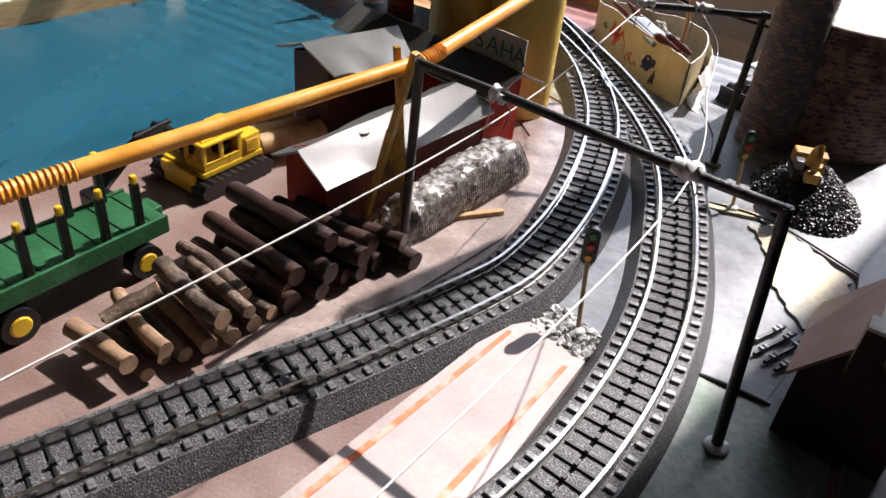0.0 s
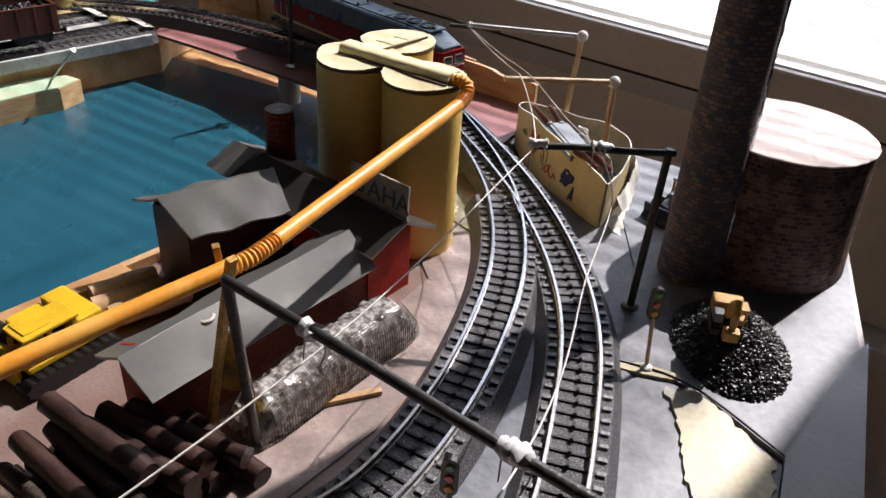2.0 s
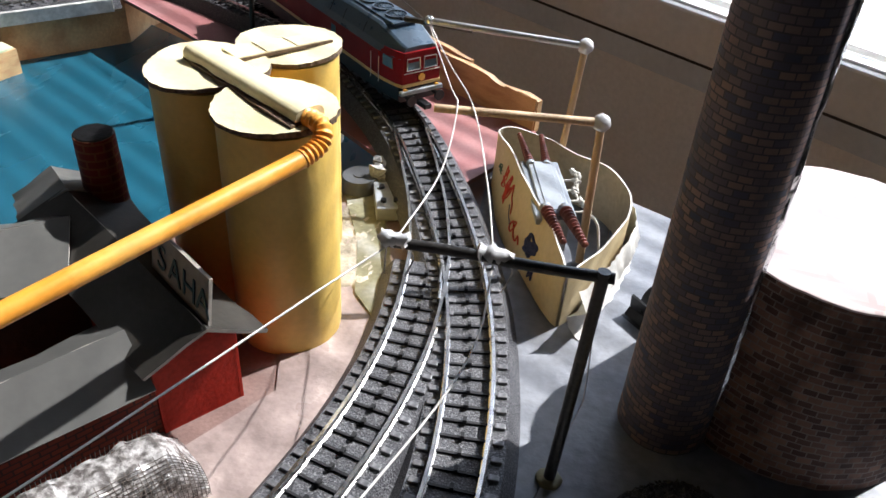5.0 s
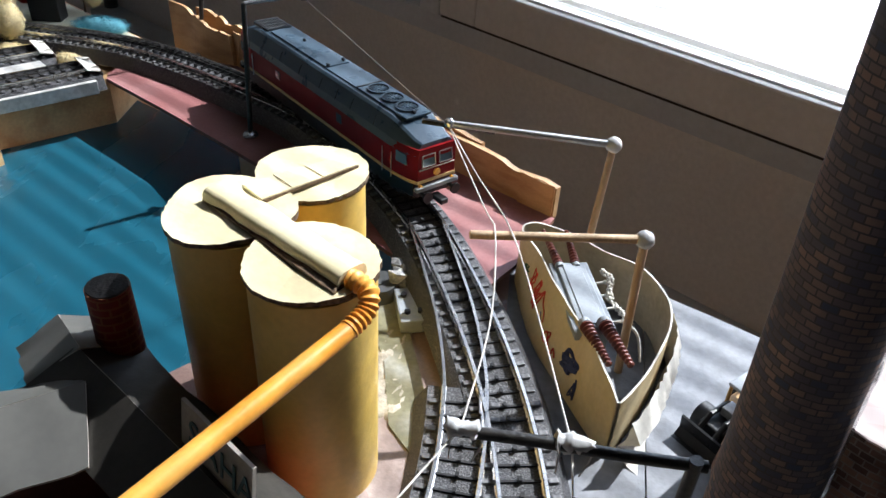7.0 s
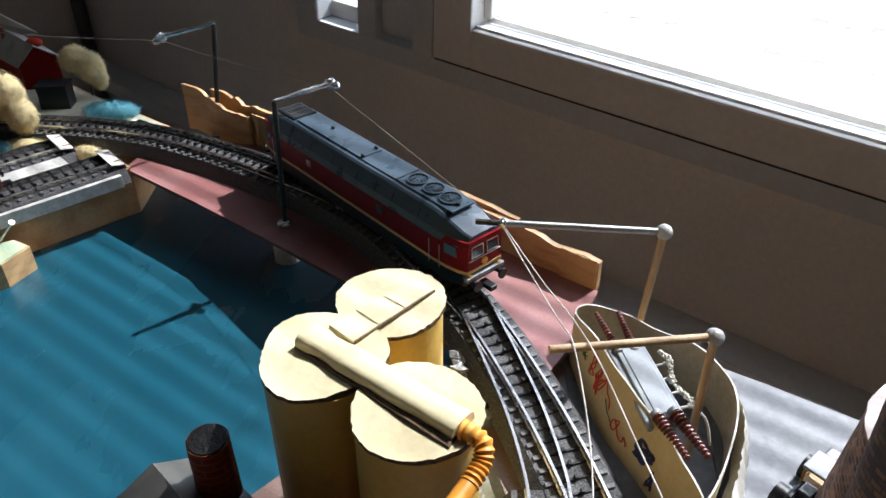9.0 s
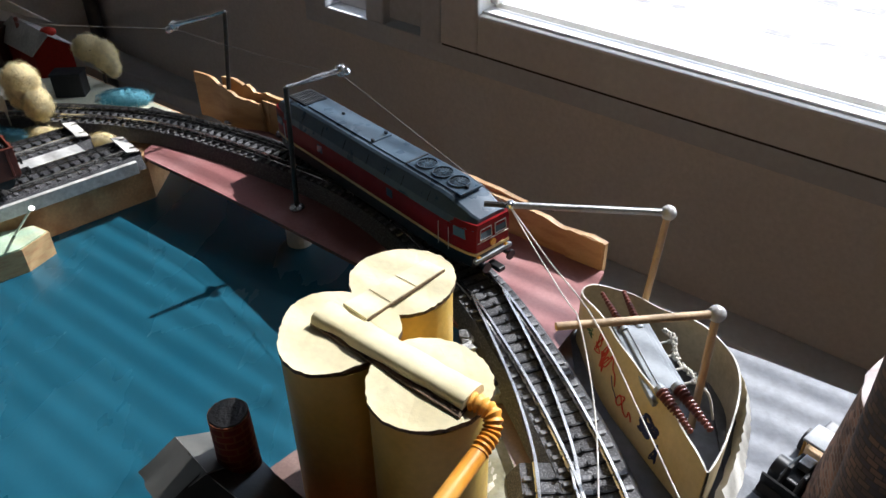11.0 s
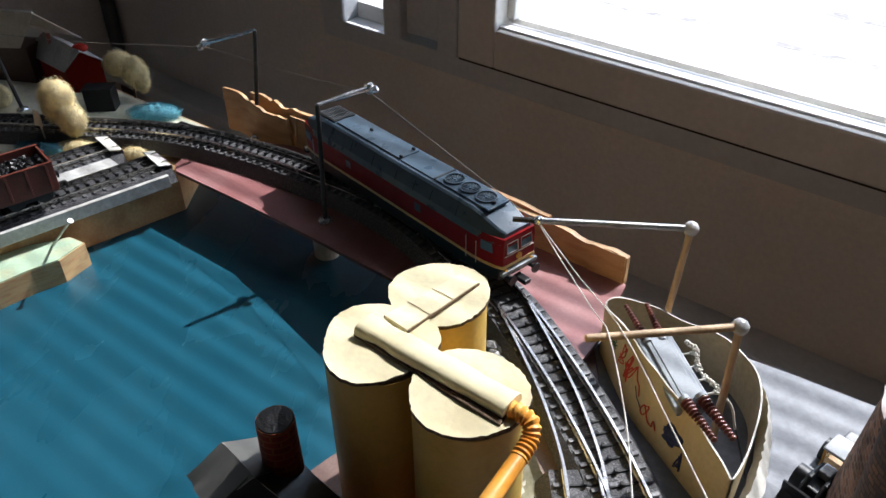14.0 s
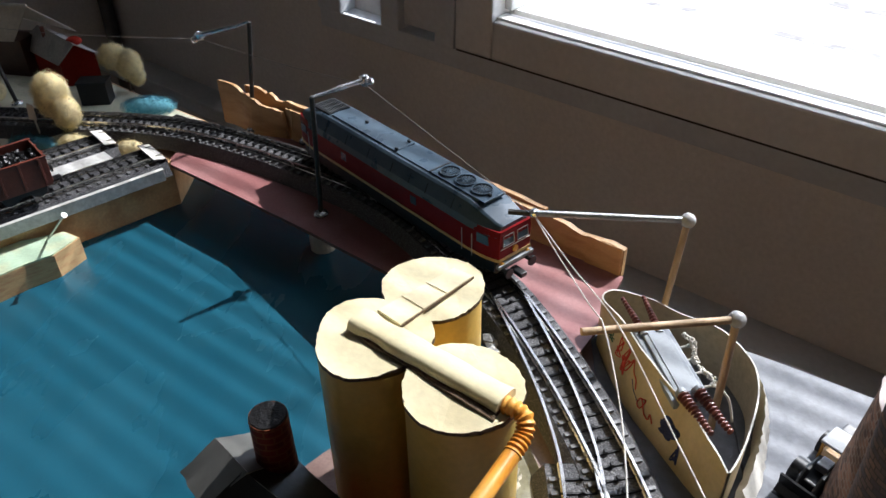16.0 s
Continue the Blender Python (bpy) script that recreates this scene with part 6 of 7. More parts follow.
def insulator(a, b, r):
    a, b = Vector(a), Vector(b)
    bm = B()
    rod(bm, a - (b - a).normalized() * 0.0020, a, r * 0.9, r * 0.9, 12, 1)
    n = 12
    pts, rad = [], []
    for k in range(n):
        for t, q in ((0.0, 0.55), (0.30, 1.0), (0.55, 1.0), (0.85, 0.55)):
            s = (k + t) / n
            pts.append(a + (b - a) * s)
            rad.append(r * q * (1 - 0.52 * s))
    tube(bm, pts, rad, 12)
    part("insulator", bm, ["insulator", "plasticgrey"], tx, "brown ribbed insulator", 40)


insulator((0.2525, 0.5790, 0.0285), (0.2645, 0.5590, 0.0265), 0.0031)
insulator((0.2450, 0.5750, 0.0295), (0.2560, 0.5550, 0.0285), 0.0029)
insulator((0.2372, 0.6185, 0.0270), (0.2300, 0.6420, 0.0290), 0.0023)
insulator((0.2300, 0.6160, 0.0270), (0.2195, 0.6390, 0.0290), 0.0023)
for k in range(4):
    bm = B()
    p = at(TX, (-0.013 + k * 0.0088, 0.0066, 0.0225))
    q = at(TX, (-0.013 + k * 0.0088, 0.0150, 0.0235))
    rod(bm, p, q, 0.0006, seg=8)
    lump(bm, p, 0.0012, random.Random(k), sub=2, rough=0.05)
    lump(bm, q, 0.0011, random.Random(k + 4), sub=2, rough=0.05)
    part("bushing_rod", bm, "whitecard", tx, "thin white side rod")
bm = B()
rnd = random.Random(77)
for k in range(110):
    t = rnd.random()
    lump(bm, at(TX, (-0.020 + t * 0.034, 0.0155 + 0.0016 * math.sin(t * 9) + rnd.uniform(-0.001, 0.001), 0.0238 + 0.0012 * math.sin(t * 6) + rnd.uniform(-0.0008, 0.0012))), rnd.uniform(0.0004, 0.0011), rnd, (1, 1, 1.2), 1, 0.45)
part("cotton_strip", bm, "whitecard", tx, "white crumpled cotton strip", 70)
bm = B()
tube(bm, smooth_line([at(TX, (0.013, 0.0155, 0.0235)), at(TX, (0.020, 0.0195, 0.0215)), at(TX, (0.026, 0.0205, 0.0120))], 0.002), 0.0006, 6)
part("lead", bm, "thread", tx, "loose pale lead wire")

# ---- locomotive ----
RT = 0.0240
LM = Matrix(((0.7809, 0.6247, 0, 0.0888), (-0.6247, 0.7809, 0, 0.7149), (0, 0, 1, RT), (0, 0, 0, 1))) @ Matrix.Scale(0.979, 4)
loco = thing("locomotive", LM.translation, "red and grey diesel locomotive model with cream stripe", "locomotive")
HL = 0.0970


def loft(profile, ends, closed=True):
    """Profile of (half width, height) lofted along x with (x, width scale, top drop) sections."""
    bm = B()
    rings = []
    zmax = max(z for y, z in profile)
    zmin = min(z for y, z in profile)
    for x, w, drop in ends:
        ring = []
        full = [(y, z) for y, z in profile] + [(-y, z) for y, z in reversed(profile) if y > 1e-6]
        for y, z in full:
            t = (z - zmin) / (zmax - zmin)
            ring.append(bm.verts.new(at(LM, (x, y * w, z - drop * t))))
        rings.append(ring)
    n = len(rings[0])
    for a, b in zip(rings, rings[1:]):
        for k in range(n):
            bm.faces.new((a[k], a[(k + 1) % n], b[(k + 1) % n], b[k]))
    bm.faces.new(rings[0][::-1])
    bm.faces.new(rings[-1])
    return bm


SECT = [(-HL, 0.74, 0.0), (-HL + 0.004, 0.86, 0.0), (-HL + 0.012, 0.96, 0), (-HL + 0.020, 1, 0), (HL - 0.020, 1, 0), (HL - 0.012, 0.96, 0), (HL - 0.004, 0.86, 0), (HL, 0.74, 0)]
part("body_shell", loft([(0.0152, 0.0132), (0.0157, 0.0150), (0.0157, 0.0292), (0.0146, 0.0322)], SECT), "locored", loco, "glossy dark red body sides", 35)
ROOF = [(-HL + 0.0015, 0.78, 0.0070), (-HL + 0.006, 0.88, 0.0058), (-HL + 0.020, 1.0, 0.0008), (-HL + 0.026, 1.0, 0.0), (HL - 0.026, 1.0, 0.0), (HL - 0.020, 1.0, 0.0008), (HL - 0.006, 0.88, 0.0058), (HL - 0.0015, 0.78, 0.0070)]
part("roof", loft([(0.0160, 0.0288), (0.0157, 0.0300), (0.0150, 0.0328), (0.0112, 0.0398), (0.0098, 0.0410), (0.0, 0.0416)], ROOF), "locogrey", loco, "blue-grey folded roof", 14)
part("underframe", loft([(0.0130, 0.0040), (0.0148, 0.0055), (0.0151, 0.0134)], [(-HL + 0.003, 0.8, 0), (-HL + 0.016, 0.98, 0), (HL - 0.016, 0.98, 0), (HL - 0.003, 0.8, 0)]), "black", loco, "black underframe", 35)
stripe_line = [(-HL - 0.0002, 0.0), (-HL - 0.0002, -0.0118)] + [(x, -0.0158 * w) for x, w, _ in SECT[1:-1]] + [(HL + 0.0002, -0.0118), (HL + 0.0002, 0.0)]
for sgn in (1, -1):
    bm = B()
    ribbon(bm, [at(LM, (x, y * sgn, 0.0136)) for x, y in stripe_line], [(-0.0002, 0), (0.0002, 0), (0.0002, 0.0017), (-0.0002, 0.0017)])
    part("stripe", bm, "cream", loco, "thin cream waist stripe")
# cab windows at both ends
for e in (1, -1):
    for s in (1, -1):
        bm = B()
        plate(bm, [at(LM, (e * (HL + 0.0004), s * 0.0014, 0.0230)), at(LM, (e * (HL + 0.0004), s * 0.0092, 0.0230)), at(LM, (e * (HL - 0.0002), s * 0.0088, 0.0286)), at(LM, (e * (HL - 0.0002), s * 0.0016, 0.0286))], 0.0005, away=LM.to_3x3() @ Vector((e, 0, 0)))
        w = part("cab_window", bm, "cabglass", loco, "dark glossy windscreen")
        bm = B()
        for a, b in (((HL + 0.0006, 0.0012, 0.0228), (HL + 0.0006, 0.0094, 0.0228)), ((HL + 0.0006, 0.0094, 0.0228), (HL, 0.0090, 0.0288)), ((HL, 0.0090, 0.0288), (HL, 0.0014, 0.0288)), ((HL, 0.0014, 0.0288), (HL + 0.0006, 0.0012, 0.0228))):
            rod(bm, at(LM, (e * a[0], s * a[1], a[2])), at(LM, (e * b[0], s * b[1], b[2])), 0.00025, seg=6)
        part("window_frame", bm, "tin", w, "pale metal window frame")
        # side window near the cab, door outline and grab rails
        bm = B()
        plate(bm, [at(LM, (e * (HL - 0.0055), s * 0.0146, 0.0228)), at(LM, (e * (HL - 0.0135), s * 0.0157, 0.0228)), at(LM, (e * (HL - 0.0135), s * 0.0157, 0.0285)), at(LM, (e * (HL - 0.0060), s * 0.0147, 0.0285))], 0.0004, away=LM.to_3x3() @ Vector((0, s, 0)))
        part("cab_side_window", bm, "cabglass", loco, "dark cab side window")
        xbox(loco, "cab_door", LM, (e * (HL - 0.0205), s * 0.0158, 0.0222), (0.0060, 0.0004, 0.0130), "locored", 0.0001)
        bm = B()
        for x in (0.0165, 0.0245):
            rod(bm, at(LM, (e * (HL - x), s * 0.0163, 0.0120)), at(LM, (e * (HL - x), s * 0.0163, 0.0260)), 0.00025, seg=6)
        part("grab_rail", bm, "tin", loco)
        # headlamp, buffer
        bm = B()
        rod(bm, at(LM, (e * (HL - 0.0005), s * 0.0098, 0.0116)), at(LM, (e * (HL + 0.0012), s * 0.0098, 0.0116)), 0.0013, seg=14)
        part("headlamp", bm, "lamp_y", loco, "amber headlamp")
        bm = B()
        rod(bm, at(LM, (e * (HL - 0.001), s * 0.0088, 0.0078)), at(LM, (e * (HL + 0.0045), s * 0.0088, 0.0078)), 0.0011, seg=10)
        rod(bm, at(LM, (e * (HL + 0.0045), s * 0.0088, 0.0078)), at(LM, (e * (HL + 0.0055), s * 0.0088, 0.0078)), 0.0029, seg=18)
        part("buffer", bm, "black", loco, "black round buffer")
    bm = B()
    rod(bm, at(LM, (e * (HL - 0.0002), 0, 0.0180)), at(LM, (e * (HL + 0.0007), 0, 0.0180)), 0.0020, seg=14)
    part("headlamp", bm, "lamp_y", loco, "amber headlamp")
    xbox(loco, "white_line", LM, (e * (HL + 0.0003), 0, 0.0212), (0.0004, 0.0220, 0.0005), "whitecard", 0.0001)
    xbox(loco, "buffer_beam", LM, (e * (HL + 0.0004), 0, 0.0108), (0.0026, 0.0262, 0.0024), "plasticgrey", 0.0004)
    xbox(loco, "coupling", LM, (e * (HL + 0.0035), 0, 0.0040), (0.0090, 0.0045, 0.0028), "black", 0.0006)
    # bogie
    bogie = xbox(loco, "bogie", LM, (e * 0.0620, 0, 0.0052), (0.0500, 0.0250, 0.0050), "black", 0.0008)
    for k in (-1, 0, 1):
        for s in (1, -1):
            bm = B()
            rod(bm, at(LM, (e * 0.0620 + k * 0.0165, s * 0.0072, 0.0058)), at(LM, (e * 0.0620 + k * 0.0165, s * 0.0105, 0.0058)), 0.0058, seg=20)
            part("wheel", bm, "locodark", bogie, smooth=40)
            xbox(bogie, "axle_box", LM, (e * 0.0620 + k * 0.0165, s * 0.0132, 0.0056), (0.0050, 0.0020, 0.0040), "black", 0.0005)
xbox(loco, "fuel_tank", LM, (0, 0, 0.0050), (0.0480, 0.0240, 0.0080), "black", 0.0015)
# roof equipment
xbox(loco, "fan_platform", LM, (0.0590, 0.0, 0.0416), (0.0440, 0.0158, 0.0012), "locogrey", 0.0003)
for x in (0.0450, 0.0580, 0.0710):
    bm = B()
    lathe(bm, (0, 0, 0), [(0.0056, 0.0), (0.0062, 0.0004), (0.0062, 0.0009), (0.0055, 0.0009), (0.0053, 0.0002), (0.0, 0.0001)], 28)
    for v in bm.verts:
        v.co = at(LM, (v.co.x + x, v.co.y, v.co.z + 0.0422))
    fan = part("roof_fan", bm, "locodark", loco, "round dark roof fan", 35)
    bm = B()
    for k in range(16):
        c = k * math.pi / 8
        box(bm, at(LM, (x + math.cos(c) * 0.0033, math.sin(c) * 0.0033, 0.0427)), (0.0040, 0.00035, 0.0003), LM.to_3x3() @ turned(c + 0.25))
    for k in range(28):
        c = k * math.pi / 14
        box(bm, at(LM, (x + math.cos(c) * 0.0058, math.sin(c) * 0.0058, 0.0431)), (0.0007, 0.0014, 0.0005), LM.to_3x3() @ turned(c))
    part("fan_grille", bm, "locogrey", fan)
    bm = B()
    rod(bm, at(LM, (x, 0, 0.0422)), at(LM, (x, 0, 0.0430)), 0.0009, seg=12)
    part("fan_hub", bm, "locogrey", fan)
xbox(loco, "roof_panel", LM, (-0.0290, 0.0, 0.0416), (0.0660, 0.0150, 0.0011), "locogrey", 0.0003)
xbox(loco, "roof_panel", LM, (0.0200, 0.0, 0.0414), (0.0300, 0.0158, 0.0009), "locogrey", 0.0003)
xbox(loco, "roof_step", LM, (0.0363, 0.0, 0.0417), (0.0012, 0.0160, 0.0018), "locodark", 0.0003)
grille = xbox(loco, "roof_grille", LM, (-0.0735, 0.0, 0.0412), (0.0190, 0.0165, 0.0018), "locodark", 0.0002)
for k in range(10):
    xbox(grille, "grille_bar", LM, (-0.0735, -0.0066 + k * 0.00147, 0.0422), (0.0185, 0.00045, 0.0006), "plasticdark", 0.0)
for k in range(4):
    xbox(grille, "grille_bar", LM, (-0.0815 + k * 0.0053, 0, 0.0423), (0.0007, 0.0148, 0.0007), "plasticdark", 0.0)
for x, y in ((0.0035, -0.0060), (0.0010, 0.0055), (0.0780, -0.001), (-0.0370, 0.002)):
    xbox(loco, "roof_fitting", LM, (x, y, 0.0428), (0.0022, 0.0014, 0.0018), "locodark", 0.0004)
for x in (-0.0600, -0.0380, -0.0150, 0.0080, 0.0250, 0.0400, 0.0620):
    for s in (1, -1):
        bm = B()
        tube(bm, [at(LM, (x, s * 0.0151, 0.0326)), at(LM, (x, s * 0.0129, 0.0372)), at(LM, (x, s * 0.0086, 0.04085))], 0.00022, 5)
        part("panel_seam", bm, "locodark", loco)
for x in (-0.0400, 0.0300):
    for s in (1, -1):
        xbox(loco, "side_window", LM, (x, s * 0.0158, 0.0235), (0.0050, 0.0004, 0.0050), "cabglass", 0.0)

# ---- far shore: pier, wagon, trees, house ----
PD = Vector((0.62, 0.785, 0)).normalized()
PN = Vector((-PD.y, PD.x, 0))


def pier(u, v, z=0.0):
    """u along the pier from its water end, back from the end; v away from the water edge."""
    return Vector((-0.086, 0.748, 0)) - PD * u + PN * v + Vector((0, 0, z))


e1 = (-0.1015, 0.7625)
e2 = (-0.1480, 0.778)
for e, l in ((e1, 0.29), (e2, 0.26)):
    track("siding_track", [(e[0] - PD.x * s, e[1] - PD.y * s) for s in (0.0, l * 0.33, l * 0.66, l)], "short straight model siding on the pier", group="pier sidings", base=0.0082)
    bm = B()
    a = Vector((*e, 0))
    q = [a + PN * 0.0140 + Vector((0, 0, 0.0195)), a - PN * 0.0140 + Vector((0, 0, 0.0195)), a - PN * 0.0140 - PD * 0.0085 + Vector((0, 0, 0.0215)), a + PN * 0.0140 - PD * 0.0085 + Vector((0, 0, 0.0215))]
    stop = thing("end_stop", a + Vector((0, 0, 0.018)), "folded white card buffer stop on the siding end", "buffer stop", "pier end stops")
    plate(bm, q, 0.0007)
    part("card_top", bm, "whitecard", stop)
    bm = B()
    plate(bm, [q[0], q[1], q[1] - Vector((0, 0, 0.0125)) + PD * 0.001, q[0] - Vector((0, 0, 0.0125)) + PD * 0.001], 0.0007, away=PD)
    part("card_back", bm, "darklog", stop)
bm = B()
slab(bm, [(-0.200, 0.693), (-0.143, 0.761), (-0.127, 0.750), (-0.184, 0.682)], 0.0080, 0.0165)
tagged(part("loading_platform", bm, "edging"), "pale grey card platform between the sidings", "platform", kind="structure")
strip = thing("edge_strip", pier(0.06, 0), "grey painted wooden edging along the pier", "edging")
for u0, u1, v in ((0.004, 0.135, 0.0), (0.136, 0.30, -0.003)):
    bm = B()
    box(bm, (pier(u0, 0.0015 + v) + pier(u1, 0.0015 + v)) / 2 + Vector((0, 0, 0.0115)), (u1 - u0, 0.0032, 0.009), turned(math.atan2(PD.y, PD.x)), 0.0005)
    part("board", bm, "edging", strip)

# coal wagon
WM = Matrix.Translation(Vector((*e1, 0)) - PD * 0.1260 + Vector((0, 0, 0.0207))) @ Matrix.Rotation(math.atan2(PD.y, PD.x), 4, "Z")
wagon = thing("coal_wagon", WM.translation, "brown-red open goods wagon loaded with coal", "wagon")
for s in (1, -1):
    xbox(wagon, "side_wall", WM, (0, s * 0.0150, 0.0190), (0.1050, 0.0012, 0.0180), "wagon", 0.0003)
    xbox(wagon, "end_wall", WM, (s * 0.0522, 0, 0.0190), (0.0012, 0.0290, 0.0180), "wagon", 0.0003)
    for k in range(9):
        xbox(wagon, "side_post", WM, (-0.0480 + k * 0.0120, s * 0.0160, 0.0190), (0.0016, 0.0012, 0.0180), "wagon", 0.0003)
    for k in (-1, 1):
        xbox(wagon, "end_post", WM, (s * 0.0532, k * 0.0060, 0.0190), (0.0012, 0.0016, 0.0180), "wagon", 0.0003)
        bm = B()
        rod(bm, at(WM, (s * 0.0525, k * 0.0088, 0.0075)), at(WM, (s * 0.0580, k * 0.0088, 0.0075)), 0.0010, seg=8)
        rod(bm, at(WM, (s * 0.0575, k * 0.0088, 0.0075)), at(WM, (s * 0.0585, k * 0.0088, 0.0075)), 0.0026, seg=14)
        part("buffer", bm, "black", wagon)
    xbox(wagon, "top_rim", WM, (0, s * 0.0153, 0.0284), (0.1060, 0.0020, 0.0010), "wagon", 0.0003)
    xbox(wagon, "coupling_hook", WM, (s * 0.0565, 0, 0.0045), (0.0080, 0.0040, 0.0020), "black", 0.0005)
    bogie = xbox(wagon, "bogie", WM, (s * 0.0350, 0, 0.0050), (0.0260, 0.0200, 0.0040), "black", 0.0006)
    for k in (-1, 1):
        for j in (-1, 1):
            bm = B()
            rod(bm, at(WM, (s * 0.0350 + k * 0.0085, j * 0.0070, 0.0050)), at(WM, (s * 0.0350 + k * 0.0085, j * 0.0098, 0.0050)), 0.0051, seg=18)
            part("wheel", bm, "locodark", bogie, smooth=40)
xbox(wagon, "floor", WM, (0, 0, 0.0095), (0.1040, 0.0290, 0.0030), "wagon", 0.0003)
for k in range(3):
    xbox(wagon, "marking", WM, (0.0536, 0.0040 - k * 0.0018, 0.0235), (0.0002, 0.0012, 0.0016), "whitecard", 0.0)
bm = B()
rnd = random.Random(5)
for k in range(420):
    x, y = rnd.uniform(-0.050, 0.050), rnd.uniform(-0.0135, 0.0135)
    lump(bm, at(WM, (x, y, 0.0225 + 0.003 * math.cos(y * 110) * (1 - abs(x) * 12) + rnd.uniform(0, 0.001))), rnd.uniform(0.0010, 0.0021), rnd, sub=1, rough=0.35)
box(bm, at(WM, (0, 0, 0.0175)), (0.1030, 0.0285, 0.0100), WM.to_3x3())
part("coal_load", bm, "coal", wagon, "load of grey-black coal lumps")


def wool(bm, c, r, n, seed, fibre=0.012, spread=1.0, thin=0.00010):
    """A fluffy tuft: many short curling fibres scattered through an uneven ball."""
    rnd = random.Random(seed)
    for k in range(int(n * 1.3)):
        d = Vector([rnd.gauss(0, 1) for _ in range(3)]).normalized()
        s = rnd.random() ** 0.45 * (1.0 if k % 9 else 1.12)
        p = Vector(c) + Vector((d.x * r[0], d.y * r[1], d.z * r[2])) * s
        t = Vector([rnd.gauss(0, 1) for _ in range(3)]).normalized()
        t = (t - d * t.dot(d) * 0.75).normalized()
        u = d.cross(t).normalized()
        l = fibre * rnd.uniform(0.5, 1.1)
        w = u * thin * rnd.uniform(0.7, 1.6)
        row = []
        for j in range(4):
            f = j / 3 - 0.5
            q = p + t * l * f - d * (l * 0.9 * f * f) + u * (l * 0.15 * math.sin(f * 6 + k))
            row.append((bm.verts.new(q - w), bm.verts.new(q + w)))
        for a, b in zip(row, row[1:]):
            bm.faces.new((a[0], a[1], b[1], b[0]))


def wool_tree(foot, clumps, mat, label, seed, h, lean=(0, 0)):
    tr = thing("wool_tree", foot, label, "tree", "wool trees")
    rnd = random.Random(seed)
    f = Vector(foot)
    top = f + Vector((lean[0], lean[1], h))
    bm = B()
    tube(bm, smooth_line([f, f + Vector((0.0006, 0.0004, h * 0.3)), f * 0.4 + top * 0.6 + Vector((-0.0008, 0, 0)), top], 0.003), 0.0011, 7)
    for k in range(6):
        t = rnd.uniform(0.3, 0.85)
        p = f + (top - f) * t
        a = rnd.uniform(0, 6.28)
        q = p + Vector((math.cos(a) * 0.010, math.sin(a) * 0.010, 0.008))
        tube(bm, [p, (p + q) / 2 + Vector((0, 0, 0.001)), q], [0.0007, 0.0006, 0.0003], 6)
    part("trunk", bm, "bark", tr, "thin bent twig trunk")
    bm = B()
    for k, (o, r, n) in enumerate(clumps):
        wool(bm, f + Vector(o), r, n, seed * 13 + k)
        for j in range(10):
            d = Vector([rnd.gauss(0, 1) for _ in range(3)]).normalized()
            lump(bm, f + Vector(o) + Vector((d.x * r[0], d.y * r[1], d.z * r[2])) * 0.45, min(r) * 0.47, rnd, sub=2, rough=0.06)
    part("crown", bm, mat, tr, "fluffy pale wool crown")


wool_tree((-0.194, 0.791, 0.0095), [((-0.003, 0.002, 0.036), (0.014, 0.013, 0.015), 2600), ((0.008, -0.002, 0.020), (0.011, 0.011, 0.014), 2200), ((-0.007, 0.003, 0.026), (0.011, 0.011, 0.013), 1600)], "tan", "small tree of pale yellow wool on a twig", 3, 0.034, (0.002, 0.001))
wool_tree((-0.188, 0.876, 0.0095), [((-0.008, 0.000, 0.030), (0.013, 0.012, 0.012), 2200), ((0.005, 0.000, 0.024), (0.012, 0.011, 0.014), 2200), ((0.010, 0.0, 0.015), (0.007, 0.007, 0.010), 900)], "tan", "bushy tree of pale yellow wool with bare twigs", 4, 0.030, (-0.004, 0))


def bush(c, r, n, mat, label, seed):
    bm = B()
    wool(bm, c, r, n, seed, 0.008)
    rnd = random.Random(seed + 1)
    for j in range(14):
        d = Vector([rnd.gauss(0, 1) for _ in range(3)]).normalized()
        lump(bm, Vector(c) + Vector((d.x * r[0], d.y * r[1], abs(d.z) * r[2])) * 0.4, min(r) * 0.55, rnd, sub=2, rough=0.15)
    tagged(part("wool_bush", bm, mat), label, "bush", "wool bushes")


bush((-0.180, 0.777, 0.0125), (0.018, 0.009, 0.006), 1500, "tan", "flat bush of tan wool beside the siding", 1)
bush((-0.133, 0.775, 0.0125), (0.012, 0.008, 0.006), 1200, "tan", "tan wool bush at the siding end", 2)
bush((-0.153, 0.845, 0.0125), (0.024, 0.015, 0.006), 2400, "teal", "low bush of teal blue wool on the meadow", 3)
bush((-0.207, 0.772, 0.0125), (0.022, 0.009, 0.005), 1600, "teal", "flat teal wool bush behind the wagon", 4)

bm = B()
plate(bm, [(-0.2145, 0.7830, 0.0260), (-0.2090, 0.7840, 0.0245), (-0.2085, 0.7840, 0.0370), (-0.2125, 0.7832, 0.0390)], 0.0006, away=(0.1, -1, 0))
tag = thing("card_sign", (-0.2105, 0.784, 0.0095), "blank white card tag on a thin post", "sign")
part("tag", bm, "whitecard", tag)
bm = B()
rod(bm, (-0.2105, 0.7845, 0.0085), (-0.2112, 0.7845, 0.0270), 0.0007, seg=8)
part("post", bm, "whitecard", tag)

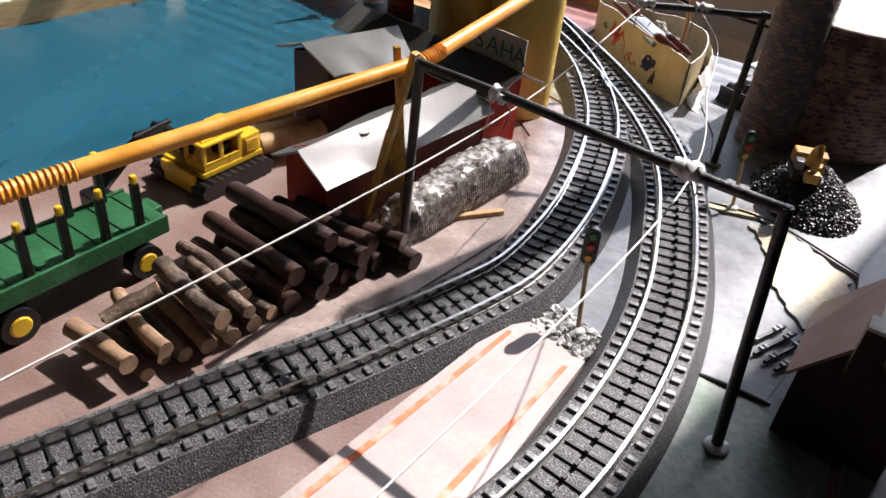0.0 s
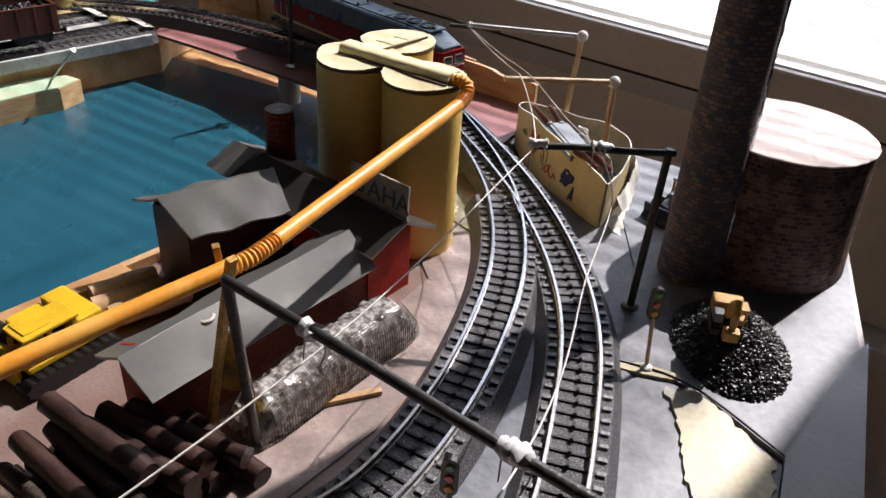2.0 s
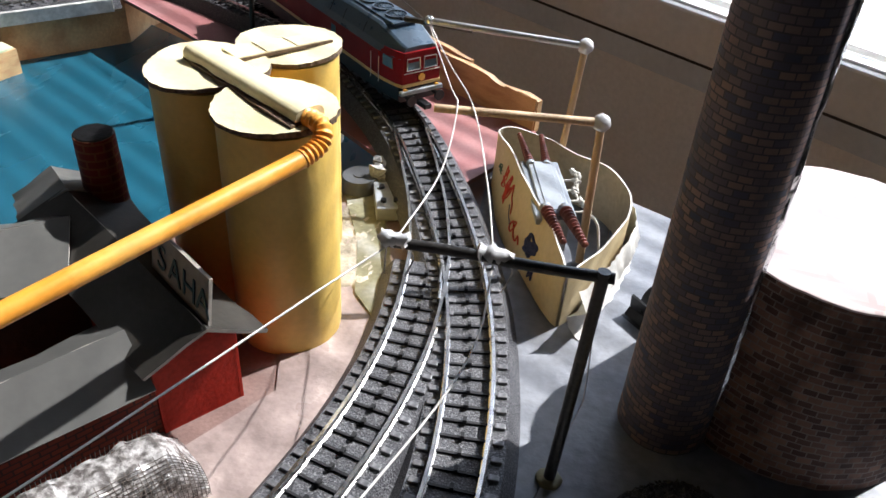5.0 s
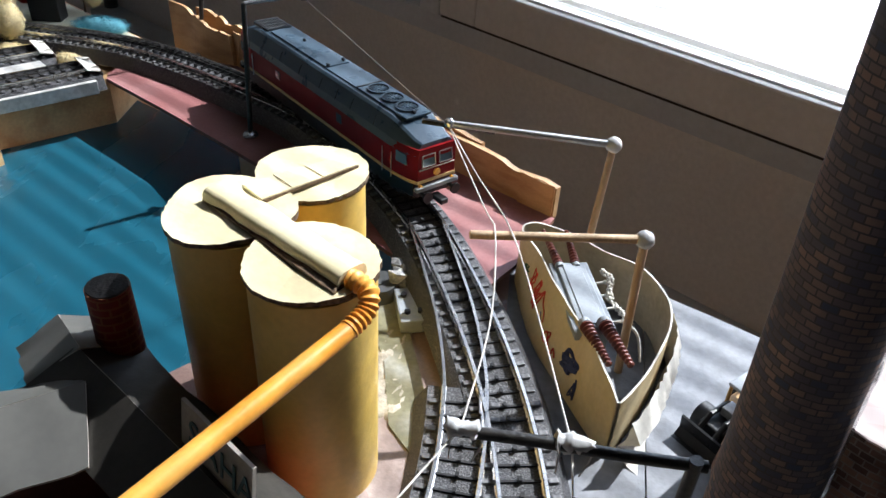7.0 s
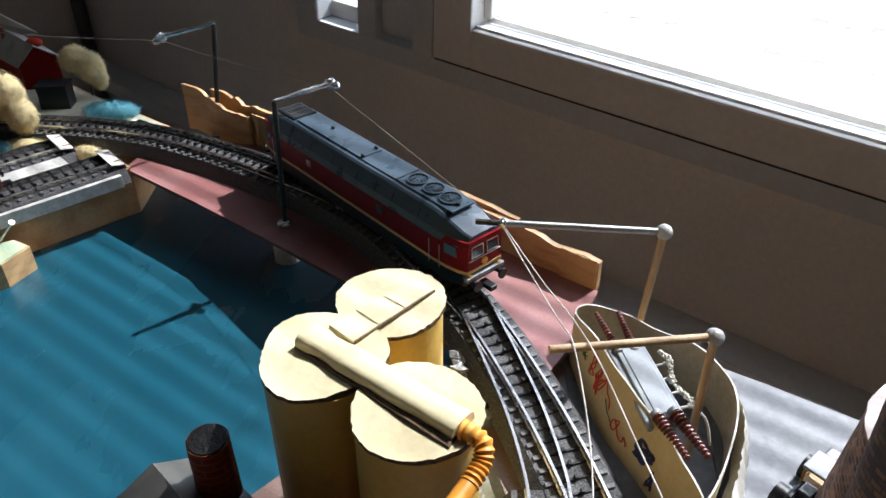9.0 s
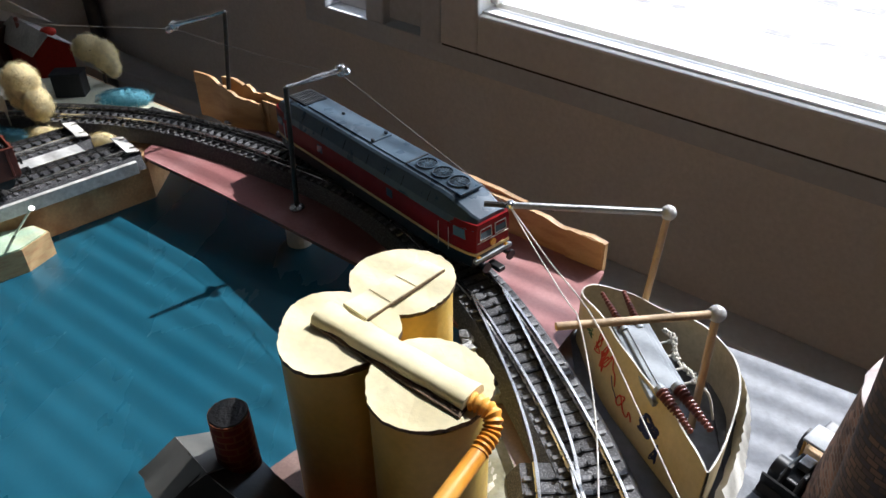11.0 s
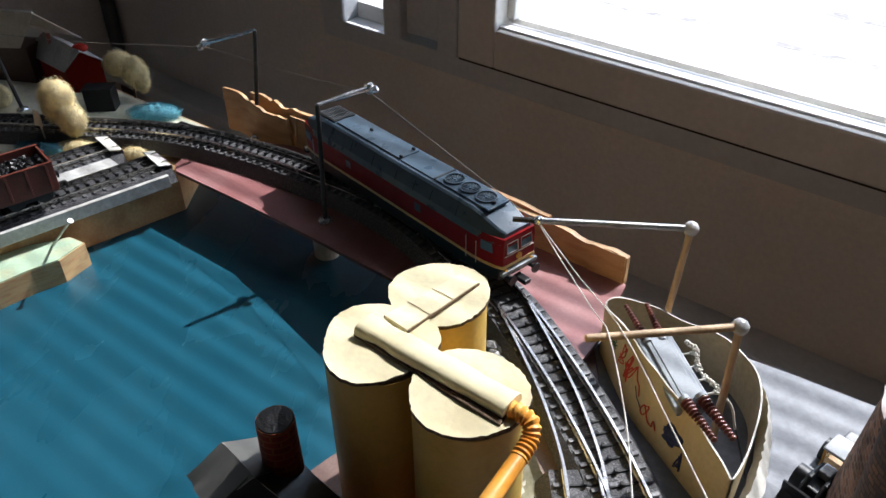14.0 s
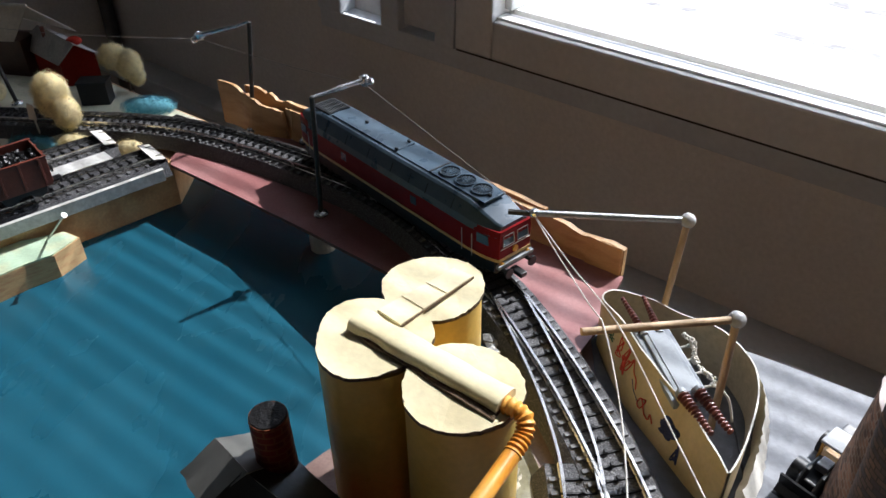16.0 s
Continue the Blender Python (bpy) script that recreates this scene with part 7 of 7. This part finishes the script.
dark = thing("dark_box", (-0.203, 0.850, 0.0095), "small black box building on the meadow", "shed")
bm = B()
box(bm, (-0.2030, 0.8520, 0.0185), (0.0230, 0.0150, 0.0180), turned(0.25), 0.0006)
part("body", bm, "black", dark)
bm = B()
box(bm, (-0.2030, 0.8520, 0.0282), (0.0245, 0.0165, 0.0016), turned(0.25), 0.0004)
part("lid", bm, "locodark", dark)
bm = B()
for k in range(7):
    box(bm, (-0.126 + k * 0.0022, 0.8335 - k * 0.0009, 0.0105), (0.0009, 0.0060, 0.0018), turned(-0.35))
box(bm, (-0.1195, 0.8307, 0.0098), (0.0165, 0.0065, 0.0006), turned(-0.35))
tagged(part("black_grate", bm, "black"), "small black plastic grate lying on the meadow", "grate")

# red house with grey roof
house = thing("red_house", (-0.265, 0.895, 0.0095), "red card house with grey gable roof", "house")
R0, R1 = Vector((-0.226, 0.872, 0.050)), Vector((-0.285, 0.910, 0.050))
La, Lb = Vector((-0.247, 0.872, 0.030)), Vector((-0.312, 0.911, 0.030))
Ra, Rb = Vector((-0.215, 0.888, 0.036)), Vector((-0.274, 0.926, 0.036))
bm = B()
plate(bm, [R0, La, Lb, R1], 0.0009)
plate(bm, [R0 + Vector((0, 0, 0.0002)), Ra, Rb, R1 + Vector((0, 0, 0.0002))], 0.0009)
part("roof", bm, "farroof", house, "grey card roof with white edges")
hd = (R1 - R0).normalized()
bm = B()
i0 = hd * 0.004
a, b, c, d = La + i0 + Vector((0.003, 0.002, 0)), Ra + i0 - Vector((0.001, 0.003, 0)), Lb - i0 + Vector((0.003, 0.002, 0)), Rb - i0 - Vector((0.001, 0.003, 0))
for p, q, r in ((a, b, R0 + i0), (c, d, R1 - i0)):
    vs = [bm.verts.new(v) for v in ((p.x, p.y, 0.0085), (q.x, q.y, 0.0085), (q.x, q.y, q.z - 0.001), ((p.x + q.x) / 2, (p.y + q.y) / 2, r.z - 0.004), (p.x, p.y, p.z - 0.001))]
    bm.faces.new(vs)
for p, q in ((a, c), (b, d)):
    bm.faces.new([bm.verts.new(v) for v in ((p.x, p.y, 0.0085), (q.x, q.y, 0.0085), (q.x, q.y, q.z + 0.001), (p.x, p.y, p.z + 0.001))])
bmesh.ops.solidify(bm, geom=bm.faces[:], thickness=0.0008)
part("wall", bm, "redcard", house, "bright red card walls")
bm = B()
lump(bm, (-0.232, 0.882, 0.049), 0.0052, random.Random(2), (1.3, 1, 0.7), 3, 0.03)
part("dormer_cap", bm, "redcard", house, "round red cap", 60)
bm = B()
box(bm, (-0.2715, 0.898, 0.0490), (0.0030, 0.0030, 0.0090), turned(0.4), 0.0004)
part("flue", bm, "insulator", house, "dark red flue")
wing = thing("grey_roofed_barn", (-0.31, 0.915, 0.0095), "card barn with a large pale grey roof and shade-dark walls", "house")
bm = B()
W0, W1 = Vector((-0.281, 0.900, 0.0700)), Vector((-0.330, 0.895, 0.0720))
plate(bm, [W0, W1, Vector((-0.345, 0.885, 0.0420)), Vector((-0.296, 0.889, 0.0420))], 0.0009)
plate(bm, [W0, W1, Vector((-0.310, 0.930, 0.0480)), Vector((-0.247, 0.908, 0.0480))], 0.0009)
part("roof", bm, "barnroof", wing, "pale grey card roof")
bm = B()
tube(bm, [W0 + Vector((0, 0, 0.0006)), W1 + Vector((0, 0, 0.0006))], 0.0013, 6)
part("ridge_strip", bm, "roofedge", wing, "white ridge strip")
# solid block, its dark colour stands for the shadowed recess under the roof
bm = B()
box(bm, (-0.316, 0.905, 0.0250), (0.050, 0.026, 0.034), turned(-0.05), 0.0004)
part("wall", bm, "housewall", wing)
ball = thing("yellow_bush", (-0.287, 0.839, 0.0095), "small round yellow wool bush by the barn", "bush")
bm = B()
wool(bm, (-0.287, 0.839, 0.021), (0.009, 0.009, 0.011), 1200, 9, 0.006)
lump(bm, (-0.287, 0.839, 0.019), 0.0085, random.Random(3), sub=3, rough=0.06)
part("tuft", bm, "tan", ball)

# ---- flat boat on the water ----
boat = thing("wooden_boat", (-0.17, 0.60, -0.02), "flat wooden barge with pale green deck", "boat")
BO = [(-0.1205, 0.6835), (-0.1255, 0.6630), (-0.1370, 0.6500), (-0.1630, 0.6100), (-0.2500, 0.4750), (-0.2950, 0.5030), (-0.2150, 0.6180), (-0.1660, 0.6660), (-0.1330, 0.6880)]
bm = B()
slab(bm, BO, -0.0205, -0.0032)
part("hull", bm, "boatwood", boat, "bare wooden hull sides")
bm = B()
cx = sum(p[0] for p in BO) / len(BO), sum(p[1] for p in BO) / len(BO)
slab(bm, [(x + (cx[0] - x) * 0.015, y + (cx[1] - y) * 0.015) for x, y in BO], -0.0032, -0.0022)
part("deck", bm, "lichen", boat, "pale green painted deck")
bm = B()
rod(bm, (-0.1390, 0.6750, -0.003), (-0.1115, 0.6670, 0.0255), 0.0008, seg=8)
rod(bm, (-0.1117, 0.66705, 0.0253), (-0.1110, 0.66685, 0.0260), 0.0017, seg=14)
part("nail", bm, "tin", boat, "upright steel nail")
bm = B()
rnd = random.Random(12)
for k in range(420):
    a, d = rnd.uniform(0, 6.28), math.sqrt(rnd.random())
    x, y = -0.186 + math.cos(a) * d * 0.020, 0.606 + math.sin(a) * d * 0.026
    lump(bm, (x, y, -0.002 + 0.010 * (1 - d) + rnd.uniform(0, 0.0012)), rnd.uniform(0.0010, 0.0022), rnd, sub=1)
tagged(part("coal_pile", bm, "coal"), "low pile of coal on the barge deck", "coal", kind="stuff")

# ---- brown card house ----
bh = thing("brown_house", (0.28, 0.275, 0), "brown card house with a gable roof and chimney", "house")
E0, E1 = Vector((0.2565, 0.2700, 0.0300)), Vector((0.2830, 0.3190, 0.0240))
G0, G1 = Vector((0.2720, 0.2615, 0.0535)), Vector((0.2925, 0.3015, 0.0525))
F0, F1 = Vector((0.2910, 0.2500, 0.0285)), Vector((0.3110, 0.2930, 0.0240))
bm = B()
plate(bm, [G0, E0, (E0 + E1) / 2 + Vector((-0.0006, 0.0003, 0.0016)), E1 + Vector((-0.003, -0.004, 0.0)), E1, G1], 0.0010)
part("roof_slope", bm, "housebrown", bh, "pinkish brown card roof")
bm = B()
plate(bm, [G0 + Vector((0, 0, 0.0002)), F0, F1, G1 + Vector((0, 0, 0.0002))], 0.0010)
part("roof_slope", bm, "housebrown", bh)
bm = B()
tube(bm, [G0 + (G1 - G0) * 0.05 + Vector((0, 0, 0.0003)), G1 + Vector((0, 0, 0.0003))], 0.0007, 6)
part("ridge_line", bm, "whitecard", bh, "bare white card ridge")
bm = B()
ad = (G1 - G0).normalized()
pd = Vector((0.889, -0.457, 0))
a, b = E0 + ad * 0.004 + pd * 0.003, F0 + ad * 0.004 - pd * 0.003
c, d = E1 - ad * 0.006 + pd * 0.003, F1 - ad * 0.006 - pd * 0.003
for p, q, r in ((a, b, G0 + ad * 0.004), (c, d, G1 - ad * 0.004)):
    bm.faces.new([bm.verts.new(v) for v in ((p.x, p.y, 0), (q.x, q.y, 0), (q.x, q.y, q.z), r - Vector((0, 0, 0.0018)), (p.x, p.y, p.z))])
for p, q in ((a, c), (b, d)):
    bm.faces.new([bm.verts.new(v) for v in ((p.x, p.y, 0), (q.x, q.y, 0), (q.x, q.y, q.z + 0.001), (p.x, p.y, p.z + 0.001))])
bmesh.ops.solidify(bm, geom=bm.faces[:], thickness=0.0009)
part("wall", bm, "housewall", bh, "dark brown card walls")
bm = B()
box(bm, (0.2715, 0.2605, 0.0500), (0.0078, 0.0078, 0.0180), turned(1.1), 0.0004)
ch = part("chimney", bm, "housewall", bh, "brown card chimney")
bm = B()
box(bm, (0.2715, 0.2605, 0.0595), (0.0074, 0.0074, 0.0012), turned(1.1), 0.0003)
part("chimney_top", bm, "whitecard", ch, "bare white card top")

# ---- black loader by the drum ----
LD = Matrix.Translation((0.3080, 0.5640, 0)) @ Matrix.Rotation(math.atan2(-0.75, -0.66), 4, "Z")
ld = thing("wheel_loader", LD.translation, "black toy wheel loader with yellow trim", "loader")
xbox(ld, "chassis", LD, (-0.002, 0, 0.0080), (0.0360, 0.0110, 0.0050), "black", 0.0008)
xbox(ld, "engine_cover", LD, (-0.0150, 0, 0.0135), (0.0120, 0.0110, 0.0070), "plasticdark", 0.0010)
lcab = xbox(ld, "cab", LD, (-0.0030, 0, 0.0120), (0.0110, 0.0110, 0.0040), "oldyellow", 0.0006)
for x in (-0.0078, 0.0018):
    for y in (-0.0048, 0.0048):
        xbox(lcab, "cab_pillar", LD, (x, y, 0.0175), (0.0012, 0.0012, 0.0080), "oldyellow", 0.0003)
xbox(lcab, "cab_roof", LD, (-0.0030, 0, 0.0220), (0.0120, 0.0118, 0.0014), "plasticgrey", 0.0005)
for x in (-0.0140, 0.0085):
    for y in (-0.0080, 0.0080):
        bm = B()
        rod(bm, at(LD, (x, y - 0.0025, 0.0055)), at(LD, (x, y + 0.0025, 0.0055)), 0.0055, seg=20)
        wheel = part("wheel", bm, "black", ld, smooth=40)
        bm = B()
        rod(bm, at(LD, (x, y - 0.0028, 0.0055)), at(LD, (x, y + 0.0028, 0.0055)), 0.0026, seg=14)
        part("rim", bm, "oldyellow", wheel, smooth=40)
for y in (-0.0035, 0.0035):
    bm = B()
    tube(bm, [at(LD, (0.002, y, 0.0130)), at(LD, (0.013, y, 0.0135)), at(LD, (0.0205, y, 0.0065))], 0.0012, 8)
    part("lift_arm", bm, "black", ld)
bm = B()
rows = []
for y in (-0.0100, 0.0100):
    rows.append([bm.verts.new(at(LD, (x, y, z))) for x, z in ((0.0205, 0.0115), (0.0195, 0.0050), (0.0225, 0.0012), (0.0300, 0.0008), (0.0302, 0.0014), (0.0230, 0.0022), (0.0206, 0.0054), (0.0214, 0.0112))])
for k in range(8):
    bm.faces.new((rows[0][k], rows[0][(k + 1) % 8], rows[1][(k + 1) % 8], rows[1][k]))
bm.faces.new(rows[0]), bm.faces.new(rows[1][::-1])
part("bucket", bm, "black", ld, "black bucket")
xbox(ld, "tail_lamp", LD, (-0.0215, 0.0035, 0.0120), (0.0015, 0.0025, 0.0020), "sig_r", 0.0003)
xbox(ld, "hydraulic_block", LD, (0.0055, 0, 0.0135), (0.0060, 0.0050, 0.0040), "tin", 0.0005)

# ---- crusty plaster between the silos and the track ----
bm = B()
rnd = random.Random(40)
grid = {}
for i in range(15):
    for j in range(27):
        u, v = i / 14, j / 26
        p = Vector((0.1640, 0.526, 0)) * (1 - v) + Vector((0.1480, 0.590, 0)) * v + Vector((0.0205, 0.004, 0)) * u
        edge = min(u, 1 - u, v, 1 - v)
        wob = noise.noise(p * 140) * 0.004 * (1 if edge < 0.1 else 0.3)
        h = 0.0012 + 0.0022 * max(0, noise.noise(p * 210)) + 0.0012 * noise.noise(p * 700)
        grid[i, j] = bm.verts.new(p + Vector((wob, wob * 0.6, (max(0.0006, h) if edge > 0.01 else -0.001))))
for i in range(14):
    for j in range(26):
        bm.faces.new((grid[i, j], grid[i + 1, j], grid[i + 1, j + 1], grid[i, j + 1]))
tagged(part("plaster_patch", bm, "plaster", smooth=60), "crusty yellowish plaster spread on the ground", "ground", kind="structure")
